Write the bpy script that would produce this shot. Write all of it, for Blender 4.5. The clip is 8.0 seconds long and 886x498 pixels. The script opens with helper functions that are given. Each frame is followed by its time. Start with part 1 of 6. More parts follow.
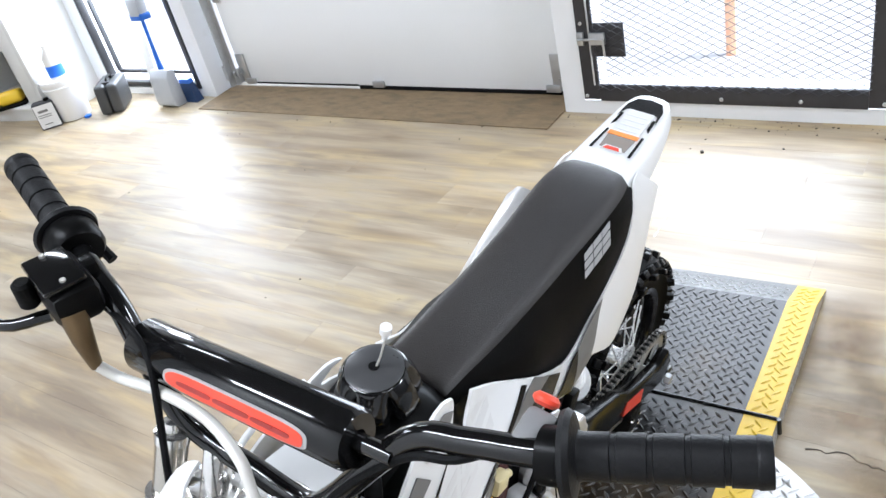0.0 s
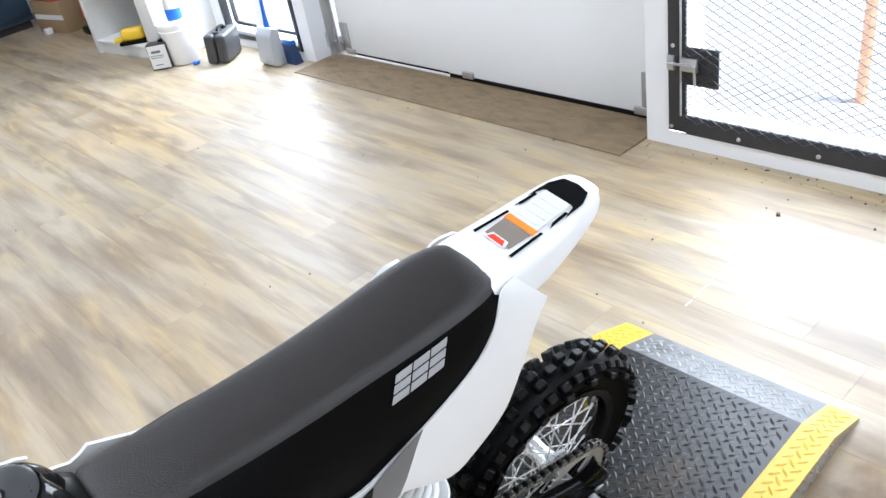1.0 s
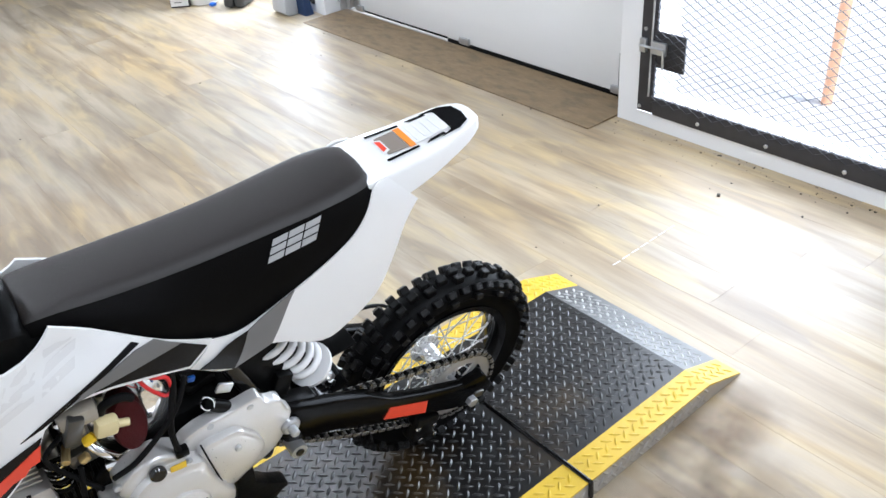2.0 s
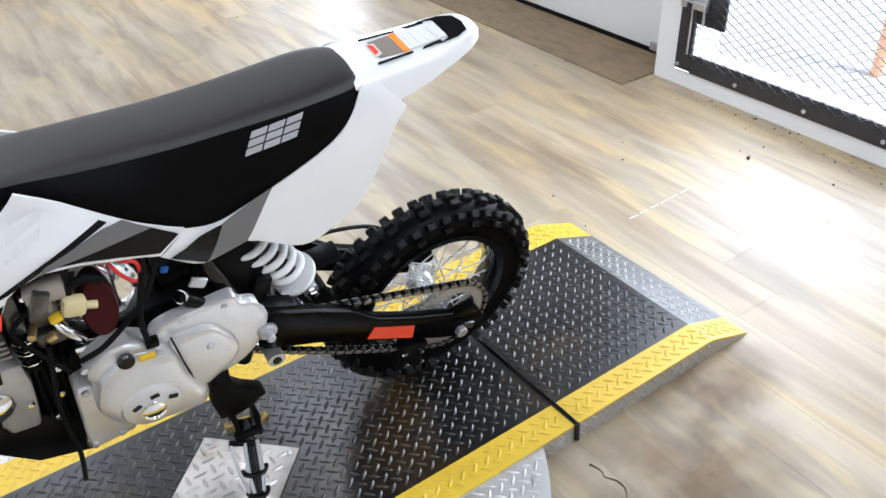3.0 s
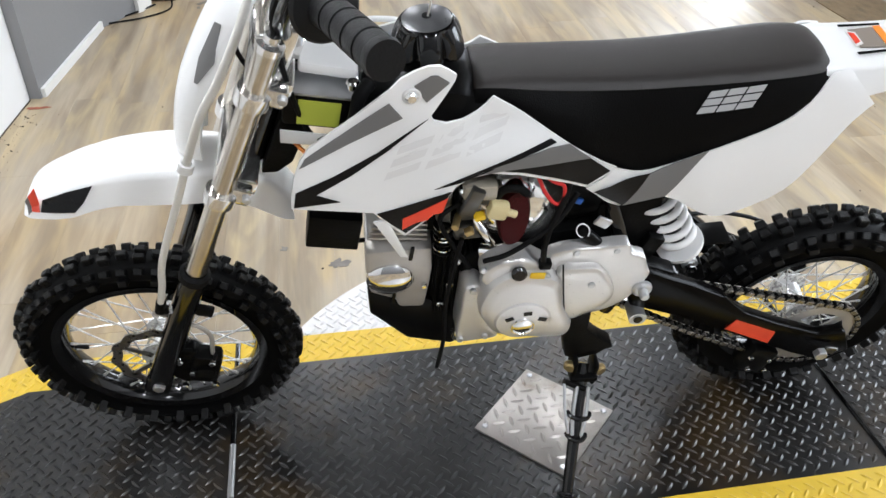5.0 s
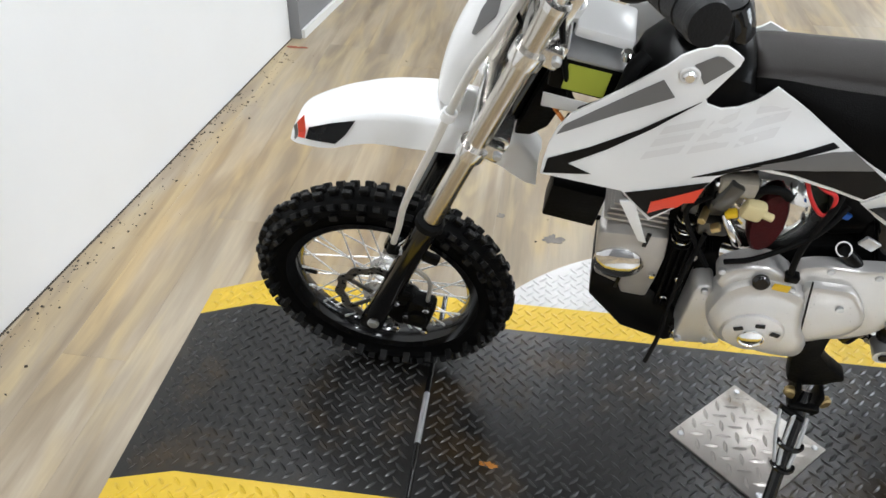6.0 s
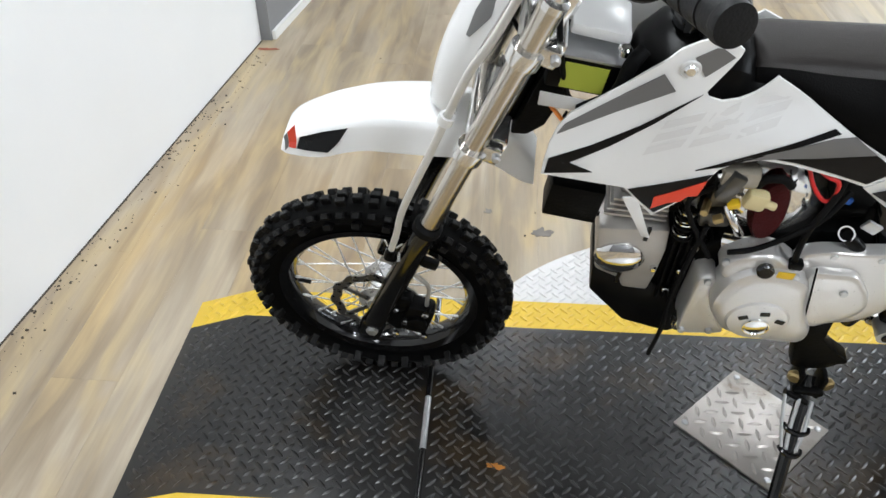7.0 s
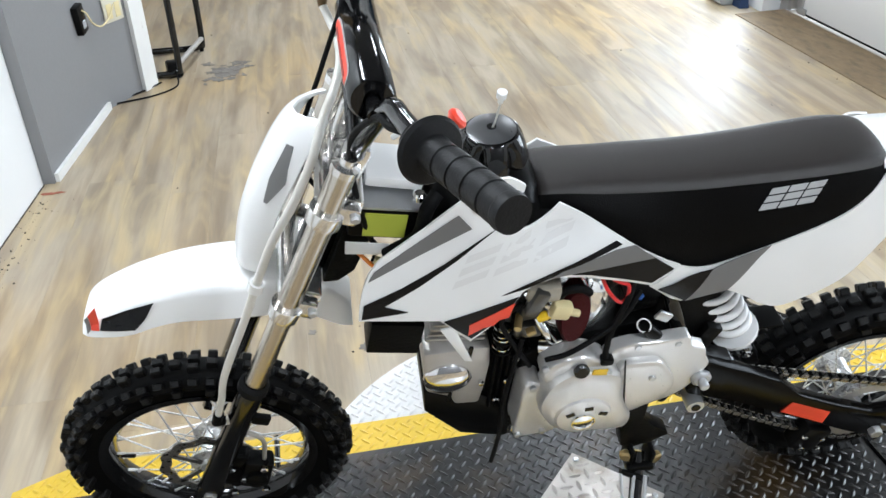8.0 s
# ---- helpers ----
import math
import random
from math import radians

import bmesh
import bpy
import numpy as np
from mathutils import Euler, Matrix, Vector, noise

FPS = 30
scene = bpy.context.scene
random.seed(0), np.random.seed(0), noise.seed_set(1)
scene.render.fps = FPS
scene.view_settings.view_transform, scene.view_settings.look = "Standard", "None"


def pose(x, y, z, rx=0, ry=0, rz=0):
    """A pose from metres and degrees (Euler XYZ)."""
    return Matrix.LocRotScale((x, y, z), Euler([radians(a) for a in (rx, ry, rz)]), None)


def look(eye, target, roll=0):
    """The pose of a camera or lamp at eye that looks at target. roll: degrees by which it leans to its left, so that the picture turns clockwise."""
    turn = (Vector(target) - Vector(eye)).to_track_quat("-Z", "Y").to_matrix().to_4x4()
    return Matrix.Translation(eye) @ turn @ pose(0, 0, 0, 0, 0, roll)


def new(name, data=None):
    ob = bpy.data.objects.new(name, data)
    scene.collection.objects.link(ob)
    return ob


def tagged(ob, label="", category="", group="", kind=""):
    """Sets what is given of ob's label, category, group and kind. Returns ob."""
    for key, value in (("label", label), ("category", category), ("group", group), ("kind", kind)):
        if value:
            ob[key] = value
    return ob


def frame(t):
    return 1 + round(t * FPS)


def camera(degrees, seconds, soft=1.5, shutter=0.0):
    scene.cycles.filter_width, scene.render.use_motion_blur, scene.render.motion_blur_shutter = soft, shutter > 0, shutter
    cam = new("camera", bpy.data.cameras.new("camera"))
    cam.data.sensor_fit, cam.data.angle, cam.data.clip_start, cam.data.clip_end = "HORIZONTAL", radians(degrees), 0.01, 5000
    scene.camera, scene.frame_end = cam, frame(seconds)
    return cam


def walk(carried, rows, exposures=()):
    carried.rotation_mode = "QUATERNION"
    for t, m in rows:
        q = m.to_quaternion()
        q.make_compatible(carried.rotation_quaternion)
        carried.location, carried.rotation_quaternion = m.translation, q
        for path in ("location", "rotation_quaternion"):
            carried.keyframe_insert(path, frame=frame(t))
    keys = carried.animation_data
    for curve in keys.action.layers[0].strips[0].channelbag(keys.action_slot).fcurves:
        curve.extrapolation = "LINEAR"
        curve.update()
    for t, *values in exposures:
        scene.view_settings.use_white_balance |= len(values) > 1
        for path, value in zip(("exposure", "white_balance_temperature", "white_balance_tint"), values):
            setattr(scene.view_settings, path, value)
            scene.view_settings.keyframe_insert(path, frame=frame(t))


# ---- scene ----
cam = camera(58.0, 8.0)
PATH = [
    (0, (-0.725, -0.609, 1.497), (0.575, 0.492, 0.449), -14.7),
    (0.5, (-0.428, -0.716, 1.489), (0.729, 0.461, 0.36), -12.8),
    (1, (-0.256, -0.756, 1.433), (0.795, 0.594, 0.397), -10.5),
    (1.5, (-0.273, -0.906, 1.422), (0.773, 0.464, 0.408), -8.4),
    (2, (-0.264, -1.058, 1.425), (0.738, 0.294, 0.345), -4.9),
    (2.2, (-0.221, -1.071, 1.393), (0.731, 0.275, 0.262), -3.3),
    (3.3, (-0.211, -1.131, 1.332), (0.628, 0.276, 0.185), -2.6),
    (3.5, (-0.236, -1.128, 1.335), (0.537, 0.319, 0.191), -2.5),
    (4, (-0.293, -1.102, 1.329), (0.343, 0.409, 0.184), -1.6),
    (4.5, (-0.35, -1.09, 1.322), (0.132, 0.46, 0.154), 0.2),
    (5, (-0.408, -1.092, 1.31), (-0.143, 0.51, 0.142), 0.8),
    (5.2, (-0.429, -1.081, 1.303), (-0.257, 0.521, 0.117), 0.3),
    (6.3, (-0.48, -1.091, 1.278), (-0.731, 0.461, 0.041), 1.7),
    (6.5, (-0.486, -1.084, 1.273), (-0.725, 0.45, 0.012), 1.5),
    (7, (-0.514, -1.065, 1.291), (-0.654, 0.506, 0.062), -0.3),
    (7.5, (-0.536, -1.042, 1.316), (-0.525, 0.573, 0.136), -0.1),
    (8, (-0.505, -1.024, 1.372), (-0.202, 0.641, 0.306), -0.8),
]
walk(cam, [(t, look(eye, target, roll)) for t, eye, target, roll in PATH],
     exposures=[(0, 0.06, 5880, 10), (1.0, 0.12, 5800, 10), (2.2, 0.04, 5850, 10), (3.5, -0.02, 5900, 10), (4.2, -0.04, 5950, 10), (5, -0.06, 6150, 10), (6.5, -0.21, 6250, 8), (7, -0.16, 6180, 8), (7.5, -0.12, 6080, 8), (8, 0.0, 5950, 7)])

# ---- world and light ----
world = bpy.data.worlds.new("daylight")
scene.world = world
world.use_nodes = True
nt = world.node_tree
sky = nt.nodes.new("ShaderNodeTexSky")
sky.sky_type, sky.sun_disc = "NISHITA", False
sky.sun_elevation, sky.sun_rotation = radians(48), radians(70)
nt.links.new(sky.outputs[0], nt.nodes["Background"].inputs[0])
nt.nodes["Background"].inputs[1].default_value = 0.15

sun = new("sun", bpy.data.lights.new("sun", "SUN"))
sun.data.energy, sun.data.angle, sun.data.color = 4.5, radians(14.0), (1, 0.97, 0.93)
sun.matrix_world = look((4, -4, 8), (3.2, 0, 0))


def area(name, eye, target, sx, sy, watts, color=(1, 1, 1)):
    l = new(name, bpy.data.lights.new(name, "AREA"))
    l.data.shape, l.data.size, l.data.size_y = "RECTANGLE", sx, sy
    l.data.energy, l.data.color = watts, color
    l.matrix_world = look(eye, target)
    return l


area("daylight_screen_door", (2.36, 0.3, 1.0), (1.0, 0.3, 0.6), 1.0, 1.6, 46, (0.93, 0.97, 1))
area("daylight_window", (2.44, 3.9, 1.0), (1.0, 3.7, 0.4), 0.75, 1.5, 68, (0.93, 0.97, 1))
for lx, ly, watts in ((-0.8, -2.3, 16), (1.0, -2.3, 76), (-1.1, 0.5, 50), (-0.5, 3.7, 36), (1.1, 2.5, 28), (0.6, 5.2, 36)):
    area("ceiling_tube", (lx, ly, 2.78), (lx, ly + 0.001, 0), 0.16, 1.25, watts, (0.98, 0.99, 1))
from mathutils.geometry import tessellate_polygon

# ---- materials ----
def nodes_of(name):
    m = bpy.data.materials.new(name)
    m.use_nodes = True
    return m, m.node_tree.nodes, m.node_tree.links, m.node_tree.nodes["Principled BSDF"]


def mat(name, color, rough=0.5, metal=0.0, vary=0.12, scale=18.0, bump=0.0, bump_scale=120.0, coat=0.0, spec=0.5, stain=None, stain_scale=3.0, stain_at=0.58, stretch=(1, 1, 1)):
    """A surface with colour and roughness variation at two scales, optional stains and relief."""
    m, n, l, b = nodes_of(name)
    tc = n.new("ShaderNodeTexCoord")
    mp = n.new("ShaderNodeMapping")
    mp.inputs["Scale"].default_value = stretch
    l.new(tc.outputs["Object"], mp.inputs[0])
    big = n.new("ShaderNodeTexNoise")
    big.inputs["Scale"].default_value, big.inputs["Detail"].default_value = scale, 6
    l.new(mp.outputs[0], big.inputs["Vector"])
    ramp = n.new("ShaderNodeMixRGB")
    lo = tuple(max(0, c * (1 - vary)) for c in color) + (1,)
    hi = tuple(min(1, c * (1 + vary)) for c in color) + (1,)
    ramp.inputs[1].default_value, ramp.inputs[2].default_value = lo, hi
    l.new(big.outputs["Fac"], ramp.inputs[0])
    out = ramp.outputs[0]
    if stain:
        sn = n.new("ShaderNodeTexNoise")
        sn.inputs["Scale"].default_value, sn.inputs["Detail"].default_value = stain_scale, 8
        sn.inputs["Roughness"].default_value = 0.65
        l.new(mp.outputs[0], sn.inputs["Vector"])
        cr = n.new("ShaderNodeMapRange")
        cr.inputs["From Min"].default_value, cr.inputs["From Max"].default_value = stain_at, stain_at + 0.14
        l.new(sn.outputs["Fac"], cr.inputs["Value"])
        mx = n.new("ShaderNodeMixRGB")
        mx.inputs[2].default_value = (*stain, 1)
        l.new(cr.outputs[0], mx.inputs[0])
        l.new(out, mx.inputs[1])
        out = mx.outputs[0]
    l.new(out, b.inputs["Base Color"])
    rr = n.new("ShaderNodeMapRange")
    rr.inputs["To Min"].default_value, rr.inputs["To Max"].default_value = max(0.02, rough * 0.8), min(1, rough * 1.2)
    fine = n.new("ShaderNodeTexNoise")
    fine.inputs["Scale"].default_value, fine.inputs["Detail"].default_value = bump_scale, 4
    l.new(mp.outputs[0], fine.inputs["Vector"])
    l.new(fine.outputs["Fac"], rr.inputs["Value"])
    l.new(rr.outputs[0], b.inputs["Roughness"])
    b.inputs["Metallic"].default_value = metal
    b.inputs["Coat Weight"].default_value = coat
    b.inputs["Specular IOR Level"].default_value = spec
    if bump:
        bp = n.new("ShaderNodeBump")
        bp.inputs["Strength"].default_value, bp.inputs["Distance"].default_value = bump, 0.002
        l.new(fine.outputs["Fac"], bp.inputs["Height"])
        l.new(bp.outputs[0], b.inputs["Normal"])
    return m


def plank_material():
    """Washed oak vinyl: soft grain streaks along the room, sand with honey and grey, running on from plank to plank."""
    m, n, l, b = nodes_of("washed_oak_vinyl")
    tc = n.new("ShaderNodeTexCoord")
    oi = n.new("ShaderNodeObjectInfo")
    add = n.new("ShaderNodeVectorMath")
    l.new(oi.outputs["Location"], add.inputs[0])
    l.new(tc.outputs["Object"], add.inputs[1])
    shift = n.new("ShaderNodeVectorMath")
    shift.operation = "MULTIPLY_ADD"
    l.new(oi.outputs["Random"], shift.inputs[0])
    shift.inputs[1].default_value = (0.0, 0.35, 0.0)
    l.new(add.outputs[0], shift.inputs[2])

    def streaks(sx, sy, detail, rough, lo, hi, seed, bend=0.3):
        mp = n.new("ShaderNodeMapping")
        mp.inputs["Scale"].default_value, mp.inputs["Location"].default_value = (sx, sy, 1), (seed, seed * 1.7, seed)
        l.new(shift.outputs[0], mp.inputs[0])
        t = n.new("ShaderNodeTexNoise")
        t.inputs["Scale"].default_value, t.inputs["Detail"].default_value, t.inputs["Roughness"].default_value = 1.0, detail, rough
        t.inputs["Distortion"].default_value = bend
        l.new(mp.outputs[0], t.inputs["Vector"])
        r = n.new("ShaderNodeMapRange")
        r.inputs["From Min"].default_value, r.inputs["From Max"].default_value = lo, hi
        l.new(t.outputs["Fac"], r.inputs["Value"])
        return r.outputs[0]

    def mix(fac, a, c, blend="MIX"):
        x = n.new("ShaderNodeMixRGB")
        x.blend_type = blend
        for sock, v in ((x.inputs[0], fac), (x.inputs[1], a), (x.inputs[2], c)):
            if isinstance(v, (tuple, float)):
                sock.default_value = v
            else:
                l.new(v, sock)
        return x.outputs[0]

    base = mix(streaks(8.5, 1.3, 3, 0.5, 0.38, 0.62, 3.1, 0.5), (0.255, 0.203, 0.138, 1), (0.405, 0.340, 0.248, 1))
    honey = mix(streaks(11, 2.2, 3, 0.5, 0.47, 0.70, 11.7, 0.8), base, (0.435, 0.343, 0.195, 1))
    patch = mix(streaks(2.6, 1.1, 3, 0.5, 0.42, 0.62, 7.3), honey, mix(1.0, honey, (1.02, 0.945, 0.82, 1), "MULTIPLY"))
    dark = mix(streaks(13, 1.1, 4, 0.55, 0.49, 0.66, 23.9, 0.5), patch, mix(1.0, patch, (0.76, 0.72, 0.68, 1), "MULTIPLY"))
    fine = streaks(110, 7, 5, 0.6, 0.25, 0.75, 31.3, 0.0)
    grain = n.new("ShaderNodeMapRange")
    grain.inputs["To Min"].default_value, grain.inputs["To Max"].default_value = 0.90, 1.10
    l.new(fine, grain.inputs["Value"])
    tone = n.new("ShaderNodeMapRange")
    tone.inputs["To Min"].default_value, tone.inputs["To Max"].default_value = 0.96, 1.04
    l.new(oi.outputs["Random"], tone.inputs["Value"])
    col = mix(1.0, mix(1.0, dark, grain.outputs[0], "MULTIPLY"), tone.outputs[0], "MULTIPLY")
    l.new(col, b.inputs["Base Color"])
    rr = n.new("ShaderNodeMapRange")
    rr.inputs["To Min"].default_value, rr.inputs["To Max"].default_value = 0.42, 0.58
    b.inputs["Coat Weight"].default_value, b.inputs["Coat Roughness"].default_value = 0.55, 0.48
    l.new(fine, rr.inputs["Value"])
    l.new(rr.outputs[0], b.inputs["Roughness"])
    bp = n.new("ShaderNodeBump")
    bp.inputs["Strength"].default_value, bp.inputs["Distance"].default_value = 0.2, 0.0012
    l.new(fine, bp.inputs["Height"])
    l.new(bp.outputs[0], b.inputs["Normal"])
    return m


WOOD = plank_material()
WALL = mat("white_wall_paint", (0.80, 0.805, 0.81), 0.55, vary=0.03, scale=4, bump=0.15, bump_scale=60, stain=(0.62, 0.60, 0.56), stain_scale=2.2, stain_at=0.66)
LIGHTGREY = mat("light_grey_wall_paint", (0.215, 0.215, 0.222), 0.6, vary=0.05, scale=3, bump=0.2, bump_scale=80)
GREYWALL = mat("grey_wall_paint", (0.22, 0.22, 0.228), 0.6, vary=0.05, scale=3, bump=0.2, bump_scale=80)
DOORWHITE = mat("white_door_enamel", (0.84, 0.845, 0.84), 0.4, vary=0.02, scale=2, bump=0.05, bump_scale=200)
TRIM = mat("white_trim_paint", (0.74, 0.74, 0.72), 0.45, vary=0.06, scale=8, stain=(0.4, 0.38, 0.34), stain_scale=9, stain_at=0.68)
SLAB = mat("concrete_slab", (0.30, 0.28, 0.24), 0.8, vary=0.15, scale=6, bump=0.3)
# for an unseen ceiling, kept dark so black surfaces reflect little of it
CEIL = mat("dark_ceiling", (0.075, 0.073, 0.070), 0.8, vary=0.04)
PLY = mat("worn_plywood", (0.215, 0.150, 0.080), 0.6, vary=0.35, scale=14, bump=0.5, bump_scale=70, stain=(0.15, 0.108, 0.060), stain_scale=11, stain_at=0.50, stretch=(2, 0.7, 1))
DARKBAR = mat("dark_grey_steel_bar", (0.045, 0.045, 0.05), 0.45, 0.3, vary=0.25, scale=20, bump=0.1)
GALV = mat("galvanised_steel", (0.55, 0.56, 0.57), 0.38, 0.85, vary=0.15, scale=25)
BLACKRUB = mat("black_rubber", (0.005, 0.005, 0.0053), 0.6, vary=0.3, scale=30, bump=0.25, bump_scale=260, spec=0.1)
TYRE = mat("tyre_rubber", (0.0022, 0.0022, 0.0023), 0.48, vary=0.35, scale=25, bump=0.2, bump_scale=300, spec=0.08)
# knobs: a lighter, glossier copy of the tyre rubber, for their grey highlights
KNOBRUB = mat("knob_rubber", (0.0036, 0.0036, 0.0037), 0.40, vary=0.45, scale=40, bump=0.3, bump_scale=300, spec=0.22)
BLKPLATE = mat("worn_black_treadplate", (0.0048, 0.0043, 0.0038), 0.32, 0.0, vary=0.35, scale=7, bump=0.15, bump_scale=180, stain=(0.030, 0.018, 0.006), stain_scale=4.2, stain_at=0.53, spec=0.50)
BLKLUG = mat("rubbed_treadplate_lug", (0.0075, 0.0072, 0.0068), 0.33, 0.0, vary=0.5, scale=9, stain=(0.040, 0.025, 0.009), stain_scale=4.2, stain_at=0.53, spec=0.62)
YEL = mat("yellow_safety_paint", (0.66, 0.445, 0.030), 0.42, vary=0.12, scale=14, bump=0.12, bump_scale=160, stain=(0.34, 0.22, 0.03), stain_scale=12, stain_at=0.64)
ALU = mat("bare_aluminium_plate", (0.58, 0.57, 0.56), 0.42, 0.7, vary=0.08, scale=30, bump=0.08, bump_scale=200, stain=(0.5, 0.47, 0.42), stain_scale=14, stain_at=0.62)
COVERALU = mat("dull_cover_plate", (0.46, 0.43, 0.40), 0.40, 0.75, vary=0.12, scale=14, bump=0.1, bump_scale=200, stain=(0.30, 0.26, 0.21), stain_scale=9, stain_at=0.55)
SIDESTEEL = mat("scuffed_side_steel", (0.48, 0.465, 0.44), 0.38, 0.7, vary=0.25, scale=16, bump=0.1)
WPLAST = mat("white_moulded_plastic", (0.82, 0.82, 0.81), 0.24, vary=0.015, scale=6, bump=0.03, bump_scale=300)
WB = WPLAST.node_tree.nodes["Principled BSDF"]
WB.inputs["Subsurface Weight"].default_value, WB.inputs["Subsurface Scale"].default_value = 0.3, 0.012
WB.inputs["Subsurface Radius"].default_value = (1, 1, 1)
BPLAST = mat("black_moulded_plastic", (0.0042, 0.0041, 0.0041), 0.32, vary=0.2, scale=18, bump=0.06, bump_scale=300, spec=0.08)
GLOSSBLK = mat("gloss_black_paint", (0.004, 0.004, 0.0042), 0.10, vary=0.15, scale=20, spec=0.5)
SEATVINYL = mat("black_seat_vinyl", (0.0085, 0.0060, 0.0047), 0.46, vary=0.15, scale=9, bump=0.4, bump_scale=620, spec=0.5)
SB_ = SEATVINYL.node_tree.nodes["Principled BSDF"]
SB_.inputs["Sheen Weight"].default_value, SB_.inputs["Sheen Roughness"].default_value = 0.06, 0.5
SB_.inputs["Sheen Tint"].default_value = (1.0, 0.86, 0.76, 1)
# seat side: a darker copy of the vinyl, its shade put into the colour
SEATSIDE = mat("shaded_smooth_seat_vinyl", (0.0022, 0.0021, 0.0021), 0.5, vary=0.12, scale=9, bump=0.25, bump_scale=500, spec=0.07)
DECGREY = mat("grey_decal", (0.15, 0.148, 0.145), 0.32, vary=0.06, scale=9)
DECLT = mat("pale_grey_decal", (0.70, 0.695, 0.685), 0.3, vary=0.03, scale=9)
DECBLK = mat("black_decal", (0.006, 0.006, 0.0065), 0.25, vary=0.1, spec=0.2)
DECRED = mat("red_decal", (0.74, 0.062, 0.028), 0.3, vary=0.1, scale=40)
DECLOGO = mat("silver_print", (0.36, 0.36, 0.36), 0.45, vary=0.08)
DECORANGE = mat("orange_label", (0.85, 0.25, 0.03), 0.4, vary=0.05)
DECBROWN = mat("brown_grey_label", (0.22, 0.185, 0.155), 0.4, vary=0.1)
DECYEL = mat("yellow_label", (0.80, 0.52, 0.02), 0.4, vary=0.05)
DECLIME = mat("lime_label", (0.45, 0.50, 0.06), 0.45, vary=0.1)
POLISHED = mat("polished_alloy", (0.80, 0.79, 0.77), 0.16, 0.95, vary=0.05, scale=30, bump=0.05)
BRIGHTALLOY = mat("buffed_alloy", (0.95, 0.95, 0.94), 0.10, 0.92, vary=0.03, scale=6, bump_scale=8)
CHROME = mat("chrome", (0.78, 0.78, 0.78), 0.09, 1.0, vary=0.03, scale=20)
SATIN = mat("satin_silver_casting", (0.66, 0.65, 0.635), 0.30, 0.55, vary=0.06, scale=30, bump=0.12, bump_scale=240)
FORKS = mat("brushed_fork_tube", (0.60, 0.56, 0.50), 0.22, 1.0, vary=0.08, scale=12, stretch=(1, 1, 0.2))
CARB = mat("dark_carburettor_casting", (0.12, 0.117, 0.11), 0.3, 0.8, vary=0.2, scale=30, bump=0.15)
DISCSTEEL = mat("dark_disc_steel", (0.30, 0.285, 0.265), 0.28, 0.9, vary=0.15, scale=30)
DULLALU = mat("dull_aluminium", (0.46, 0.44, 0.41), 0.42, 0.45, vary=0.15, scale=30)
CAST = mat("cast_black_engine", (0.003, 0.003, 0.003), 0.45, 0.0, vary=0.3, scale=40, bump=0.3, bump_scale=200, spec=0.08)
GRIPS = mat("grip_rubber", (0.007, 0.007, 0.0075), 0.5, vary=0.2, scale=40, bump=0.2, bump_scale=400, spec=0.2)
FILTER = mat("dark_red_filter", (0.050, 0.005, 0.006), 0.5, vary=0.25, scale=60, bump=0.5, bump_scale=300, spec=0.15)
CREAM = mat("cream_plastic", (0.70, 0.60, 0.33), 0.45, vary=0.08, scale=20)
REDWIRE = mat("red_wire", (0.6, 0.02, 0.02), 0.4)
BLUEPL = mat("blue_plastic", (0.02, 0.13, 0.55), 0.4, vary=0.1)
CLEARGREY = mat("smoky_switch_plastic", (0.20, 0.20, 0.20), 0.22, vary=0.1, scale=60, coat=0.3)
BRASSY = mat("dull_brass", (0.13, 0.085, 0.04), 0.45, metal=0.7, vary=0.2, scale=60)
CLOUDY = mat("cloudy_plastic", (0.30, 0.27, 0.22), 0.22, vary=0.25, scale=50, coat=0.4)
# the cap top's grey is a ceiling reflection put into its colour
CAPTOP = mat("reflection_cap_plastic", (0.05, 0.05, 0.052), 0.30, vary=0.3, scale=40, spec=0.7)
CLEARHOSE = mat("milky_hose", (0.62, 0.60, 0.55), 0.3, vary=0.05)
SPOKEMETAL = mat("bright_spoke_metal", (0.82, 0.82, 0.82), 0.28, 0.5, vary=0.05)
REDMARK = mat("deep_red_print", (0.30, 0.016, 0.012), 0.3)
SWINGBLK = mat("satin_black_paint", (0.0024, 0.0022, 0.0021), 0.2, vary=0.15, scale=20, spec=0.06)
SPRING = mat("white_spring_enamel", (0.78, 0.78, 0.78), 0.25, vary=0.03)
BRASS = mat("zinc_brass", (0.55, 0.42, 0.2), 0.35, 0.9, vary=0.15)


# ---- builders ----
LIFT = Vector((0, 0, 0))


def part(name, bm, material, parent=None, label="", sharp=38):
    """Link a bmesh as one mesh object under a thing or a part; LIFT moves a group of parts."""
    bmesh.ops.translate(bm, verts=bm.verts, vec=LIFT)
    bmesh.ops.recalc_face_normals(bm, faces=bm.faces)
    me = bpy.data.meshes.new(name)
    bm.to_mesh(me)
    bm.free()
    me.materials.append(material)
    me.shade_smooth()
    me.set_sharp_from_angle(angle=radians(sharp))
    ob = new(name, me)
    if parent:
        ob.parent = parent
    if label:
        ob["label"] = label
    return ob


def empty(name, m, label, category, group="", kind=""):
    ob = new(name)
    ob.empty_display_size = 0.1
    ob.matrix_basis = m
    return tagged(ob, label, category, group, kind)


